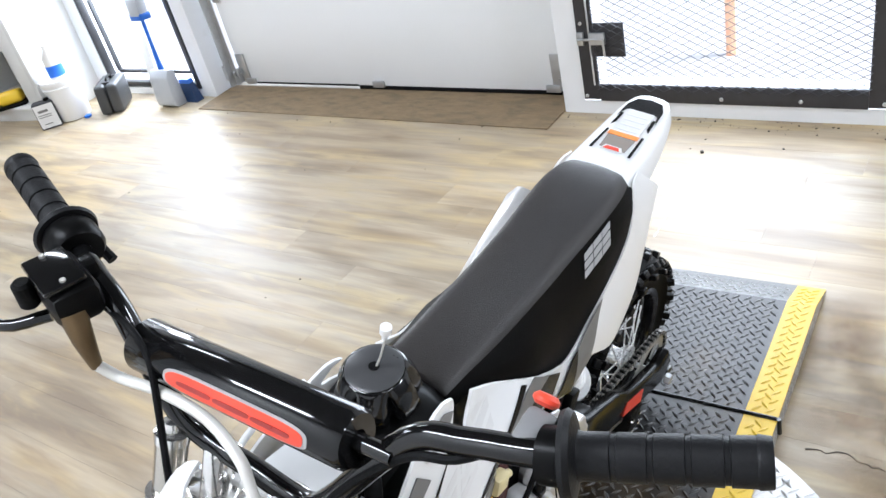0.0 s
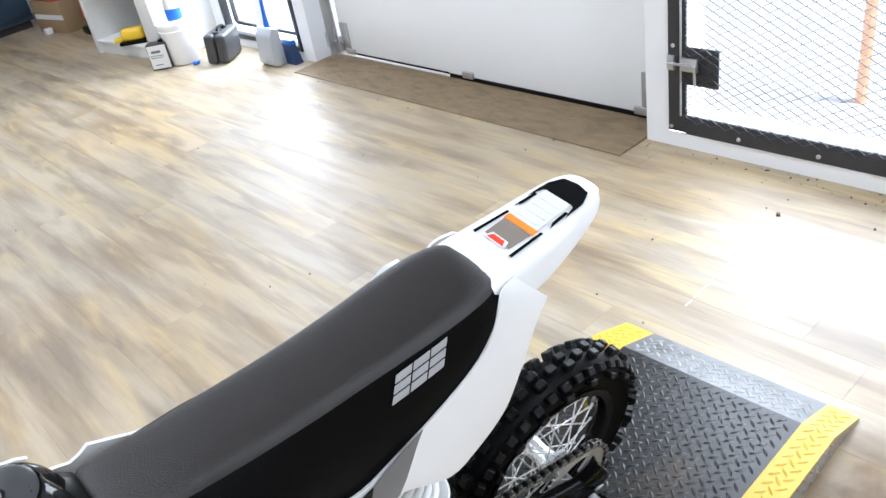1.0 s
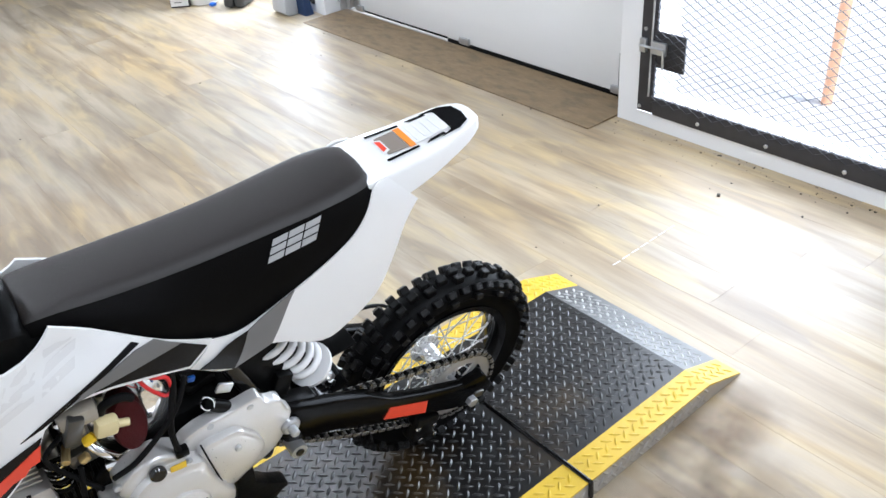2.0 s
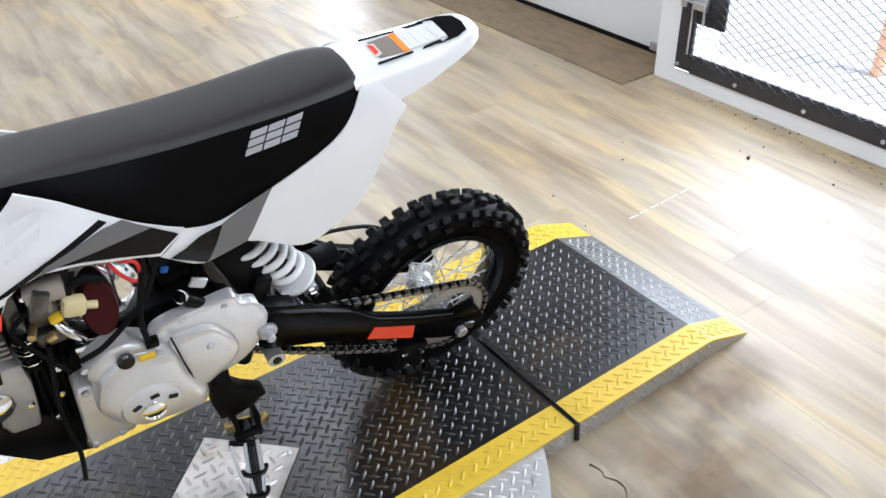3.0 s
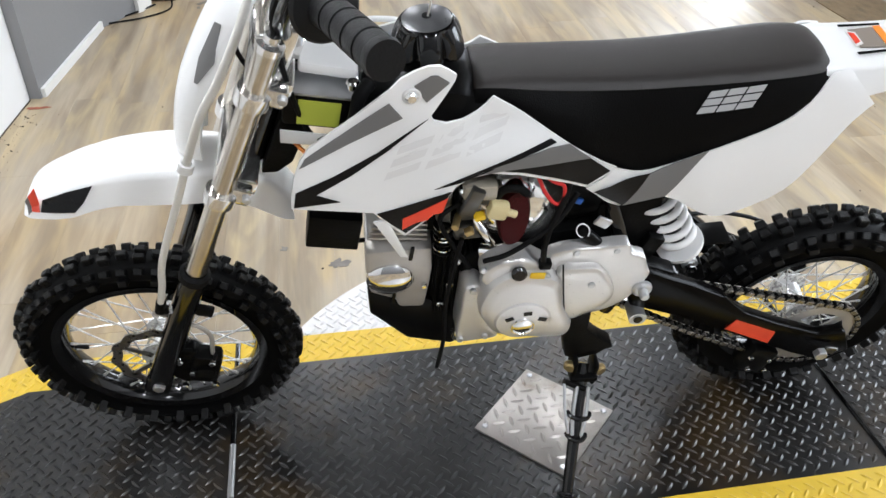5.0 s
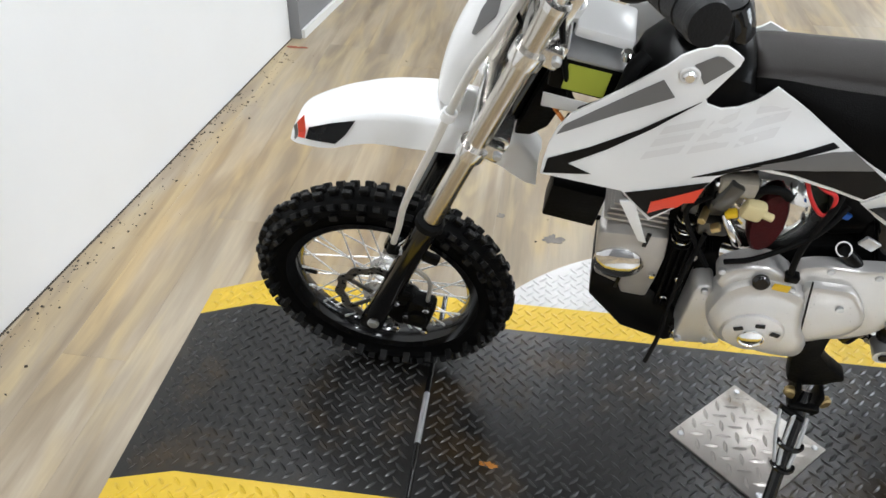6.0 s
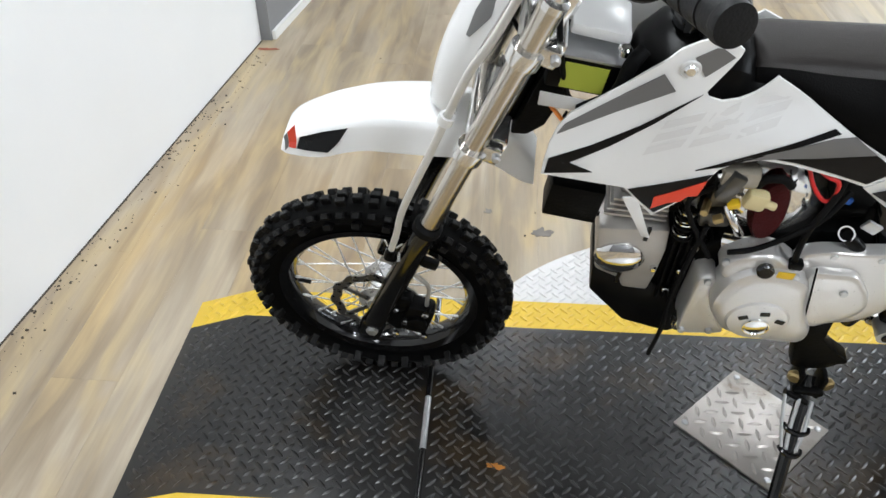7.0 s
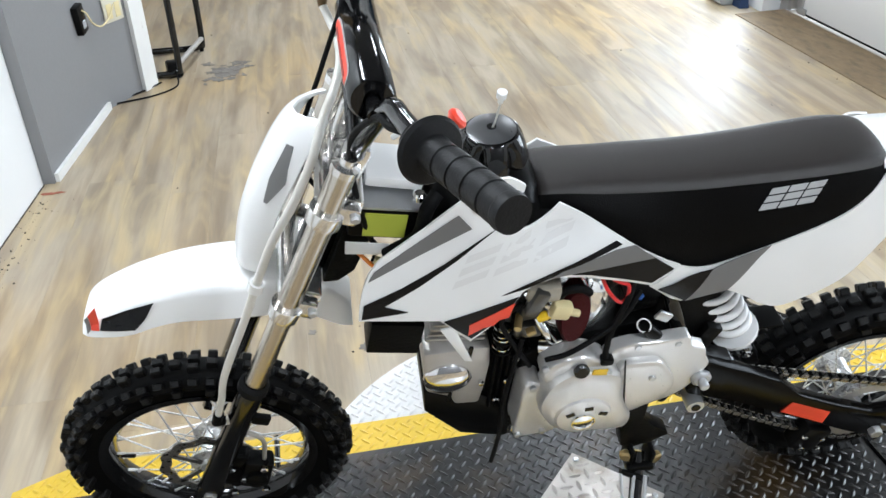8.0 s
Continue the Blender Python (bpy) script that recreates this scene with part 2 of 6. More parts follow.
def box(bm, c, s, rot=(0, 0, 0), bevel=0.0, segs=2):
    m = pose(*c, *rot) @ Matrix.Diagonal((*s, 1))
    g = bmesh.ops.create_cube(bm, size=1.0, matrix=m)
    if bevel:
        es = {e for v in g["verts"] for e in v.link_edges}
        bmesh.ops.bevel(bm, geom=list(es), offset=bevel, segments=segs, affect="EDGES", profile=0.5)
    return bm


def new_box(c, s, rot=(0, 0, 0), bevel=0.0, segs=2):
    return box(bmesh.new(), c, s, rot, bevel, segs)


def curve_points(pts, per=6):
    """Catmull-Rom through the points."""
    p = [Vector(q) for q in pts]
    p = [2 * p[0] - p[1]] + p + [2 * p[-1] - p[-2]]
    out = []
    for i in range(1, len(p) - 2):
        a, b, c, d = p[i - 1:i + 3]
        for k in range(per):
            t = k / per
            out.append(0.5 * (2 * b + (c - a) * t + (2 * a - 5 * b + 4 * c - d) * t * t + (3 * b - a - 3 * c + d) * t ** 3))
    out.append(p[-2])
    return out


def tube(bm, pts, r, segs=10, smooth=0, cap=True):
    """A round bar along points; r is one radius or one for each point."""
    p = curve_points(pts, smooth) if smooth else [Vector(q) for q in pts]
    n = len(p)
    rs = [r] * n if not isinstance(r, (list, tuple)) else [np.interp(i / (n - 1), np.linspace(0, 1, len(r)), r) for i in range(n)]
    rings, side = [], None
    for i in range(n):
        d = (p[min(i + 1, n - 1)] - p[max(i - 1, 0)]).normalized()
        if side is None:
            side = d.orthogonal().normalized()
        side = (side - d * side.dot(d)).normalized()
        up = d.cross(side)
        rings.append([bm.verts.new(p[i] + float(rs[i]) * (math.cos(a) * side + math.sin(a) * up)) for a in (2 * math.pi * k / segs for k in range(segs))])
    for a, b in zip(rings, rings[1:]):
        for k in range(segs):
            bm.faces.new((a[k], a[(k + 1) % segs], b[(k + 1) % segs], b[k]))
    if cap:
        bm.faces.new(rings[0][::-1])
        bm.faces.new(rings[-1])
    return bm


def new_tube(pts, r, segs=10, smooth=0):
    return tube(bmesh.new(), pts, r, segs, smooth)


def lathe(bm, profile, m=Matrix(), segs=32, closed=False):
    """Turn (radius, height) pairs about the local z axis of m."""
    rings = []
    for r, z in profile:
        if r < 1e-6:
            rings.append([bm.verts.new(m @ Vector((0, 0, z)))])
        else:
            rings.append([bm.verts.new(m @ Vector((r * math.cos(a), r * math.sin(a), z))) for a in (2 * math.pi * k / segs for k in range(segs))])
    pairs = list(zip(rings, rings[1:])) + ([(rings[-1], rings[0])] if closed else [])
    for a, b in pairs:
        for k in range(segs):
            k2 = (k + 1) % segs
            if len(a) == 1 and len(b) == 1:
                continue
            if len(a) == 1:
                bm.faces.new((a[0], b[k2], b[k]))
            elif len(b) == 1:
                bm.faces.new((a[k], a[k2], b[0]))
            else:
                bm.faces.new((a[k], a[k2], b[k2], b[k]))
    return bm


def new_lathe(profile, m=Matrix(), segs=32, closed=False):
    return lathe(bmesh.new(), profile, m, segs, closed)


def along(a, b):
    """A pose at a whose z axis points to b."""
    a, b = Vector(a), Vector(b)
    return Matrix.Translation(a) @ (b - a).to_track_quat("Z", "Y").to_matrix().to_4x4()


def disc_bm(c, axis, r, h, bevel=0.002, segs=24):
    c = Vector(c)
    return new_lathe([(0, -h / 2), (r - bevel, -h / 2), (r, -h / 2 + bevel), (r, h / 2 - bevel), (r - bevel, h / 2), (0, h / 2)], along(c, c + Vector(axis)), segs)


def loft(bm, sections, closed=False, cap=True):
    """Join rows of points into a skin; closed: each row is a ring."""
    rows = [[bm.verts.new(q) for q in s] for s in sections]
    for a, b in zip(rows, rows[1:]):
        n = len(a)
        for k in range(n if closed else n - 1):
            k2 = (k + 1) % n
            bm.faces.new((a[k], a[k2], b[k2], b[k]))
    if closed and cap:
        bm.faces.new(rows[0][::-1])
        bm.faces.new(rows[-1])
    return bm


def dense(rows, per=3):
    """More rows between rows, along smooth curves."""
    return list(zip(*(curve_points(c, per) for c in zip(*rows))))


def thicken(bm, t):
    bmesh.ops.recalc_face_normals(bm, faces=bm.faces)
    bmesh.ops.solidify(bm, geom=list(bm.faces), thickness=t)
    return bm


def skin(outline, depth, thick=0.004, lift=0.0, flip=1, fine=0.03):
    """A moulded panel: an outline of (u, w) laid on the curved side surface depth(u, w), with thickness. flip -1: the other side."""
    bm = bmesh.new()
    corners = [bm.verts.new((u, 0, w)) for u, w in outline]
    for tri in tessellate_polygon([[Vector((u, w, 0)) for u, w in outline]]):
        bm.faces.new([corners[k] for k in tri])
    for _ in range(4):
        es = [e for e in bm.edges if e.calc_length() > fine]
        if es:
            bmesh.ops.subdivide_edges(bm, edges=es, cuts=1)
            bmesh.ops.triangulate(bm, faces=[f for f in bm.faces if len(f.verts) > 3])
    for v in bm.verts:
        v.co.y = (depth(v.co.x, v.co.z) - lift) * flip
    top = bmesh.ops.duplicate(bm, geom=list(bm.faces))
    inner = [g for g in top["geom"] if isinstance(g, bmesh.types.BMVert)]
    rim = {e for e in bm.edges if e.is_boundary}
    for v in inner:
        v.co.y += thick * flip
    mp = top["vert_map"]
    for e in [e for e in rim if e.verts[0] in mp and e.verts[1] in mp]:
        a, b = e.verts
        if a not in inner:
            try:
                bm.faces.new((a, b, mp[b], mp[a]))
            except ValueError:
                pass
    return bm


def cover(outline, v0, v1, r, per=4):
    """A cast cover on the left side: a smooth outline of (u, w), from lateral v0 out to v1, with a rounded rim r."""
    n0 = len(outline)
    ring = []
    for i in range(n0):
        a, b, c, d = (Vector(outline[(i + k) % n0]) for k in (-1, 0, 1, 2))
        for k in range(per):
            t = k / per
            ring.append(0.5 * (2 * b + (c - a) * t + (2 * a - 5 * b + 4 * c - d) * t * t + (3 * b - a - 3 * c + d) * t ** 3))
    mid = sum(ring, Vector((0, 0))) / len(ring)
    size = sum((p - mid).length for p in ring) / len(ring)
    rows = []
    for inset, v in ((0, v0), (0, v1 + r), (0.3 * r, v1 + 0.35 * r), (0.9 * r, v1 + 0.06 * r), (1.6 * r, v1), (size * 0.6, v1 - 0.001)):
        rows.append([(mid + (p - mid) * max(0.05, 1 - inset / size)) for p in ring])
        rows[-1] = [(p.x, v, p.y) for p in rows[-1]]
    return loft(bmesh.new(), rows, True)


def plate(outline, v, t, bevel=0.0):
    """A flat plate of outline (u, w) between lateral v and v + t."""
    bm = bmesh.new()
    a = [bm.verts.new((u, v, w)) for u, w in outline]
    b = [bm.verts.new((u, v + t, w)) for u, w in outline]
    n = len(a)
    bm.faces.new(a)
    bm.faces.new(b[::-1])
    for k in range(n):
        bm.faces.new((a[k], b[k], b[(k + 1) % n], a[(k + 1) % n]))
    if bevel:
        bmesh.ops.recalc_face_normals(bm, faces=bm.faces)
        bmesh.ops.bevel(bm, geom=list(bm.edges), offset=bevel, segments=2, affect="EDGES", profile=0.5)
    return bm


def lug(bm, x, y, z, ang, length, width, h, m=None):
    """One raised lens of a treadplate."""
    c, s = math.cos(ang), math.sin(ang)
    def at(a, b, d):
        p = Vector((x + a * c - b * s, y + a * s + b * c, z + d))
        return bm.verts.new(m @ p if m else p)
    l2, w2 = length / 2, width / 2
    base = [at(-l2, 0, 0), at(-l2 * 0.4, -w2, 0), at(l2 * 0.4, -w2, 0), at(l2, 0, 0), at(l2 * 0.4, w2, 0), at(-l2 * 0.4, w2, 0)]
    r1, r2 = at(-l2 * 0.55, 0, h), at(l2 * 0.55, 0, h)
    for f in ((base[0], base[1], r1), (base[1], base[2], r2, r1), (base[2], base[3], r2), (base[3], base[4], r2), (base[4], base[5], r1, r2), (base[5], base[0], r1)):
        bm.faces.new(f)


def lugs(inside, x0, x1, y0, y1, z, turn=45.0, p=0.0218, m=None, length=0.0285, width=0.0078, h=0.0027):
    """A field of alternating lugs over a rectangle where inside(x, y) holds."""
    bm = bmesh.new()
    t = radians(turn)
    c, s = math.cos(t), math.sin(t)
    cx, cy, rad = (x0 + x1) / 2, (y0 + y1) / 2, math.hypot(x1 - x0, y1 - y0) / 2
    n = int(rad / p) + 1
    for i in range(-n, n + 1):
        for j in range(-n, n + 1):
            x, y = cx + p * (i * c - j * s), cy + p * (i * s + j * c)
            if x0 < x < x1 and y0 < y < y1 and inside(x, y):
                lug(bm, x, y, z, t + (math.pi / 2 if (i + j) % 2 else 0), length, width, h, m)
    return bm


# ---- setting ----
def boxes_thing(name, spans, material, label, category, kind="structure"):
    """One mesh out of upright boxes given as x0, x1, y0, y1, z0, z1."""
    bm = bmesh.new()
    for x0, x1, y0, y1, z0, z1 in spans:
        box(bm, ((x0 + x1) / 2, (y0 + y1) / 2, (z0 + z1) / 2), (x1 - x0, y1 - y0, z1 - z0))
    return tagged(part(name, bm, material), label, category, kind=kind)


def prism(pts, z0, z1):
    """An upright prism over plan points."""
    bm = bmesh.new()
    a = [bm.verts.new((x, y, z0)) for x, y in pts]
    b = [bm.verts.new((x, y, z1)) for x, y in pts]
    bm.faces.new(a[::-1])
    bm.faces.new(b)
    for k in range(len(a)):
        k2 = (k + 1) % len(a)
        bm.faces.new((a[k], a[k2], b[k2], b[k]))
    return bm


GROUND = mat("pale_outdoor_concrete", (0.72, 0.71, 0.69), 0.85, vary=0.08, scale=2, bump=0.3)
tagged(part("ground", new_box((60, 0, -0.11), (115.0, 400, 0.1)), GROUND), "pale concrete yard outside the doors", "ground", kind="structure")

XE = 2.245
wall_spans = [
    (XE, 2.50, -3.0, -0.29, 0, 3.0), (XE, 2.50, -0.29, 0.895, 0, 0.062), (XE, 2.50, -0.29, 0.895, 2.1, 3.0), (XE, 2.50, 0.895, 0.998, 0, 3.0),
    (XE, 2.50, 0.998, 3.34, 2.3, 3.0), (XE, 2.50, 3.34, 3.455, 0, 3.0), (XE, 2.50, 3.455, 4.39, 0, 0.045), (XE, 2.50, 3.455, 4.39, 1.75, 3.0), (XE, 2.50, 4.39, 7.6, 0, 3.0),
]
boxes_thing("wall_east", wall_spans, WALL, "white painted wall with a door recess and two openings", "wall")
tagged(part("wall_west", prism([(-1.913, -3.0), (-1.492, 1.862), (-1.524, 1.866), (-1.95, -3.0)], 0, 3.0), WALL), "smooth white painted wall panel beside the turntable", "wall", kind="structure")
tagged(part("wall_corridor", prism([(-1.505, 1.869), (-1.452, 1.869), (-1.372, 2.588), (-1.247, 2.795), (-1.36, 2.86), (-1.47, 2.64)], 0, 3.0), LIGHTGREY), "grey painted wall behind the white panel, bending at its end", "wall", kind="structure")
tagged(part("trim", prism([(-1.246, 2.797), (-1.228, 2.782), (-1.183, 2.868), (-1.235, 2.935), (-1.36, 2.93), (-1.36, 2.865)], 0, 3.0), TRIM), "white corner trim post at the wall's end", "trim", kind="structure")
tagged(part("baseboard", prism([(-1.450, 1.880), (-1.436, 1.880), (-1.356, 2.592), (-1.370, 2.592)], 0, 0.035), TRIM), "scuffed white baseboard along the grey wall", "baseboard", kind="structure")
boxes_thing("wall_north", [(-4.0, 2.5, 7.6, 7.75, 0, 3.0)], WALL, "white wall at the far end of the shop", "wall")
# the south wall is unseen, greyed so the seat's side reflects less of it
boxes_thing("wall_south", [(-4.0, 2.5, -3.15, -3.0, 0, 3.0)], GREYWALL, "unseen grey wall added behind the camera", "wall")
boxes_thing("wall_back", [(-4.0, -1.362, 2.87, 2.91, 0, 3.0), (-4.15, -4.0, -3.0, 7.6, 0, 3.0)], WALL, "white walls of the room beyond the corner", "wall")
boxes_thing("ceiling", [(-4.0, 2.5, -3.0, 7.6, 3.0, 3.1)], CEIL, "dark unseen ceiling added over the shop", "ceiling")

# garage door: sections, seal, hinges, brackets, tracks
garage = empty("garage_door", Matrix.Translation((2.395, 2.14, 0)), "closed white sectional garage door with black bottom seal", "garage door", kind="structure")
for k in range(4):
    z0 = 0.03 + k * 0.535
    bm = new_box((0.02, 0, z0 + 0.266), (0.04, 2.20, 0.530), bevel=0.004)
    part("door_section", bm, DOORWHITE, garage)
part("bottom_seal", new_box((0.012, -0.44, 0.016), (0.03, 1.24, 0.026), bevel=0.006), BLACKRUB, garage, "black rubber bottom seal")
part("bottom_seal", new_box((0.012, 0.62, 0.032), (0.03, 0.88, 0.012), bevel=0.004), BLACKRUB, garage, "lifted black rubber bottom seal")
for y in (-1.02, 0.03, 1.02):
    part("lift_bracket", new_box((-0.008, y, 0.045), (0.016, 0.075, 0.035), bevel=0.003), GALV, garage)
hinge = new_box((-0.006, 0.16, 0.565), (0.010, 0.05, 0.075), bevel=0.002)
tube(hinge, [(-0.012, 0.13, 0.565), (-0.012, 0.19, 0.565)], 0.008)
part("section_hinge", hinge, GALV, garage)
for sgn in (-1, 1):
    bm = new_box((-0.006, sgn * 1.055, 0.13), (0.008, 0.07, 0.17), bevel=0.002)
    box(bm, (-0.02, sgn * 1.085, 0.09), (0.04, 0.012, 0.09), bevel=0.002)
    tube(bm, [(-0.02, sgn * 1.06, 0.10), (-0.02, sgn * 1.12, 0.10)], 0.006)
    lathe(bm, [(0, -0.01), (0.022, -0.01), (0.022, 0.01), (0, 0.01)], along((-0.02, sgn * 1.115, 0.10), (-0.02, sgn * 1.13, 0.10)), 16)
    part("corner_bracket", bm, GALV, garage)
    bm = new_box((-0.052, sgn * 1.135, 1.06), (0.05, 0.006, 2.06))
    box(bm, (-0.028, sgn * 1.118, 1.06), (0.006, 0.034, 2.06))
    box(bm, (-0.045, sgn * 1.15, 0.12), (0.06, 0.024, 0.09), bevel=0.003)
    part("door_track", bm, GALV, garage, "upright steel roller track")
    bm = new_box((-0.012, sgn * 1.07, 0.575), (0.012, 0.06, 0.09), bevel=0.003)
    part("roller_bracket", bm, GALV, garage)

# screened door leaf with expanded metal
screen = empty("screen_door", Matrix.Translation((XE - 0.002, 0.30, 0)), "dark steel security screen of expanded metal mesh", "security screen", kind="structure")
part("frame_stile", new_box((0, 0.555, 1.08), (0.012, 0.075, 2.02), bevel=0.002), DARKBAR, screen)
part("frame_stile", new_box((0, -0.555, 1.08), (0.012, 0.075, 2.02), bevel=0.002), DARKBAR, screen)
part("frame_rail", new_box((0, 0, 0.102), (0.012, 1.035, 0.076), bevel=0.002), DARKBAR, screen)
part("frame_rail", new_box((0, 0, 2.05), (0.012, 1.035, 0.075), bevel=0.002), DARKBAR, screen)
part("lock_plate", new_box((0.002, 0.452, 0.335), (0.008, 0.13, 0.145), bevel=0.002), DARKBAR, screen, "black lock cover plate")
bm = bmesh.new()
for i in range(126):
    z = 0.122 + i * 0.0155
    for j in range(18):
        y = -0.527 + j * 0.0585
        ph = i % 2
        for s in (0, 1):
            a = Vector((-0.0135, y + 0.0293 * s, z + (0.0075 if (s + ph) % 2 else -0.0075)))
            b = Vector((-0.0095, y + 0.0293 * (s + 1), z + (-0.0075 if (s + ph) % 2 else 0.0075)))
            d = Vector((0, 0, 0.00065))
            e = Vector((0.0032, 0, 0.0010))
            q = [bm.verts.new(p) for p in (a - d, b - d, b + d, a + d, a - d + e, b - d + e, b + d + e, a + d + e)]
            for f in ((0, 1, 2, 3), (7, 6, 5, 4), (0, 4, 5, 1), (3, 2, 6, 7)):
                bm.faces.new([q[k] for k in f])
tagged(part("expanded_mesh", bm, DARKBAR, screen, "dark diamond expanded metal mesh"), kind="stuff")
for y in (0.578, 0.297, 0.004, -0.29, -0.57):
    part("bolt", disc_bm((-0.009, y, 0.088), (-1, 0, 0), 0.008, 0.008, segs=10), GALV, screen)
for z in (0.41,):
    part("bolt", disc_bm((-0.009, 0.57, z), (-1, 0, 0), 0.008, 0.008, segs=10), GALV, screen)
latch = new_box((-0.012, 0.5, 0.345), (0.016, 0.07, 0.05), bevel=0.003)
box(latch, (-0.012, 0.575, 0.345), (0.016, 0.03, 0.055), bevel=0.003)
tube(latch, [(-0.024, 0.585, 0.345), (-0.024, 0.48, 0.345), (-0.026, 0.47, 0.33), (-0.026, 0.468, 0.27)], 0.0055, 8, 3)
part("slide_latch", latch, GALV, screen, "zinc slide bolt latch")
part("latch_rod", new_tube([(-0.012, 0.535, 0.14), (-0.012, 0.535, 1.2)], 0.004, 8), GALV, screen)

# window by the far corner
win = empty("window_1", Matrix.Translation((XE + 0.02, 3.922, 0)), "dark framed window with bright daylight behind it", "window", kind="structure")
for name, c, s in (("window_frame", (0, -0.44, 0.9), (0.05, 0.028, 1.70)), ("window_frame", (0, 0.44, 0.9), (0.05, 0.028, 1.70)), ("window_frame", (0, 0, 0.07), (0.05, 0.852, 0.03)), ("window_frame", (0, 0, 1.72), (0.05, 0.83, 0.05)),
                   ("sash", (0.03, -0.375, 0.9), (0.03, 0.018, 1.52)), ("sash", (0.03, 0.375, 0.9), (0.03, 0.018, 1.52)), ("sash", (0.03, 0, 0.14), (0.03, 0.732, 0.022))):
    part(name, new_box(c, s, bevel=0.003), DARKBAR, win)

# plywood threshold ramp
bm = prism([(2.068, 1.005), (2.39, 1.005), (2.39, 3.330), (2.072, 3.330)], 0.0, 0.013)
for v in bm.verts:
    if v.co.x < 2.2 and v.co.z > 0.005:
        v.co.z = 0.004
tagged(part("threshold_ramp", bm, PLY), "worn brown plywood ramp strip before the garage door", "ramp")

# orange post outdoors, the glare of daylight put into its paler colour
tagged(part("orange_post", new_lathe([(0, -0.06), (0.024, -0.06), (0.024, 1.3), (0.018, 1.32), (0, 1.32)], Matrix.Translation((3.05, 0.5, 0)), 16), mat("glare_orange_paint", (0.90, 0.50, 0.30), 0.5, vary=0.08)), "orange painted steel post standing in the yard", "post")

# ---- turntable with ride-on platform ----
H, HX, E, C, WI, WO = 0.055, 0.642, 1.216, 1.077, 0.226, 0.299
FI, FO = 0.248, 0.337
tt = empty("turntable", pose(0, 0.003, 0, 0, 0, 0.85), "black treadplate turntable ramp with yellow safety edges", "turntable")
DZ = 0.047
bm = new_lathe([(0, 0.004), (0.60, 0.004), (0.60, DZ - 0.006), (0.625, DZ - 0.006), (0.6265, DZ - 0.003), (0.625, DZ), (0, DZ)], segs=96)
disc = part("turntable_disc", bm, ALU, tt, "round bare aluminium treadplate disc")
tagged(part("tread", lugs(lambda x, y: math.hypot(x, y) < 0.612 and (y < -0.305 or y > 0.343), -0.63, 0.63, -0.63, 0.63, DZ, p=0.021), ALU, disc), kind="stuff")
for a in (-36, 36, 144, 216, 252, 288, 108, 72):
    part("bolt", disc_bm((0.597 * math.cos(radians(a)), 0.597 * math.sin(radians(a)), DZ + 0.002), (0, 0, 1), 0.008, 0.006, segs=10), GALV, disc)


# for the east chamfer only, paler than the rest of the deck
PALELUG = mat("pale_lug_steel", (0.42, 0.42, 0.41), 0.34, 0.7, vary=0.4, scale=12)
PALEBED = mat("pale_treadplate", (0.15, 0.15, 0.15), 0.36, 0.5, vary=0.4, scale=12, bump=0.1, stain=(0.05, 0.05, 0.05), stain_scale=9, stain_at=0.56)


def slab_section(xs, bed=BLKPLATE):
    """One folding section; xs: pairs of (x, top height) along it."""
    t = 0.005
    pts = list(xs)
    for nm, y0, y1, material in (("tread_bed", -WI, FI, bed), ("yellow_edge", -WO, -WI, YEL), ("yellow_edge", FI, FO, YEL)):
        bm = loft(bmesh.new(), [[(x, y0, z) for x, z in pts], [(x, y1, z) for x, z in pts], [(x, y1, z - t) for x, z in pts], [(x, y0, z - t) for x, z in pts], [(x, y0, z) for x, z in pts]])
        for a, z in (pts[0], pts[-1]):
            bm.faces.new([bm.verts.new(q) for q in ((a, y0, z), (a, y1, z), (a, y1, z - t), (a, y0, z - t))])
        bmesh.ops.remove_doubles(bm, verts=bm.verts, dist=0.0002)
        part(nm, bm, material, tt)
    for y in (-WO + 0.003, FO - 0.003):
        bm = loft(bmesh.new(), [[(x, y - 0.003, z - t) for x, z in pts], [(x, y + 0.003, z - t) for x, z in pts], [(x, y + 0.003, 0.001) for x, z in pts], [(x, y - 0.003, 0.001) for x, z in pts], [(x, y - 0.003, z - t) for x, z in pts]])
        bmesh.ops.remove_doubles(bm, verts=bm.verts, dist=0.0002)
        part("side_skirt", bm, SIDESTEEL, tt, "scuffed bare steel side")


G = 0.004
slab_section([(-HX + G, H), (HX - G, H)])
slab_section([(HX + G, H), (C, H)])
slab_section([(C, H), (E, 0.006)], PALEBED)
slab_section([(-E, 0.006), (-C, H), (-HX - G, H)])
slope = (H - 0.006) / (E - C)


def bent(bm):
    """Let the lugs follow the chamfered ends."""
    for v in bm.verts:
        if abs(v.co.x) > C:
            v.co.z -= (abs(v.co.x) - C) * slope
    return bm


SQ = 0.149
on_square = lambda x, y: abs(x + 0.009) + abs(y + 0.005) < SQ + 0.012
not_hinge = lambda x: abs(abs(x) - HX) > 0.016
tagged(part("black_tread", bent(lugs(lambda x, y: not_hinge(x) and not on_square(x, y), -E + 0.015, C - 0.006, -WI + 0.008, FI - 0.008, H)), BLKLUG, tt, "rubbed black treadplate lugs"), kind="stuff")
tagged(part("worn_tread", bent(lugs(lambda x, y: True, C + 0.004, E - 0.015, -WI + 0.008, FI - 0.008, H)), PALELUG, tt, "pale treadplate lugs"), kind="stuff")
side_face = Matrix(((1, 0, 0, 0), (0, 0, -1, -WO - 0.0002), (0, 1, 0, 0), (0, 0, 0, 1)))
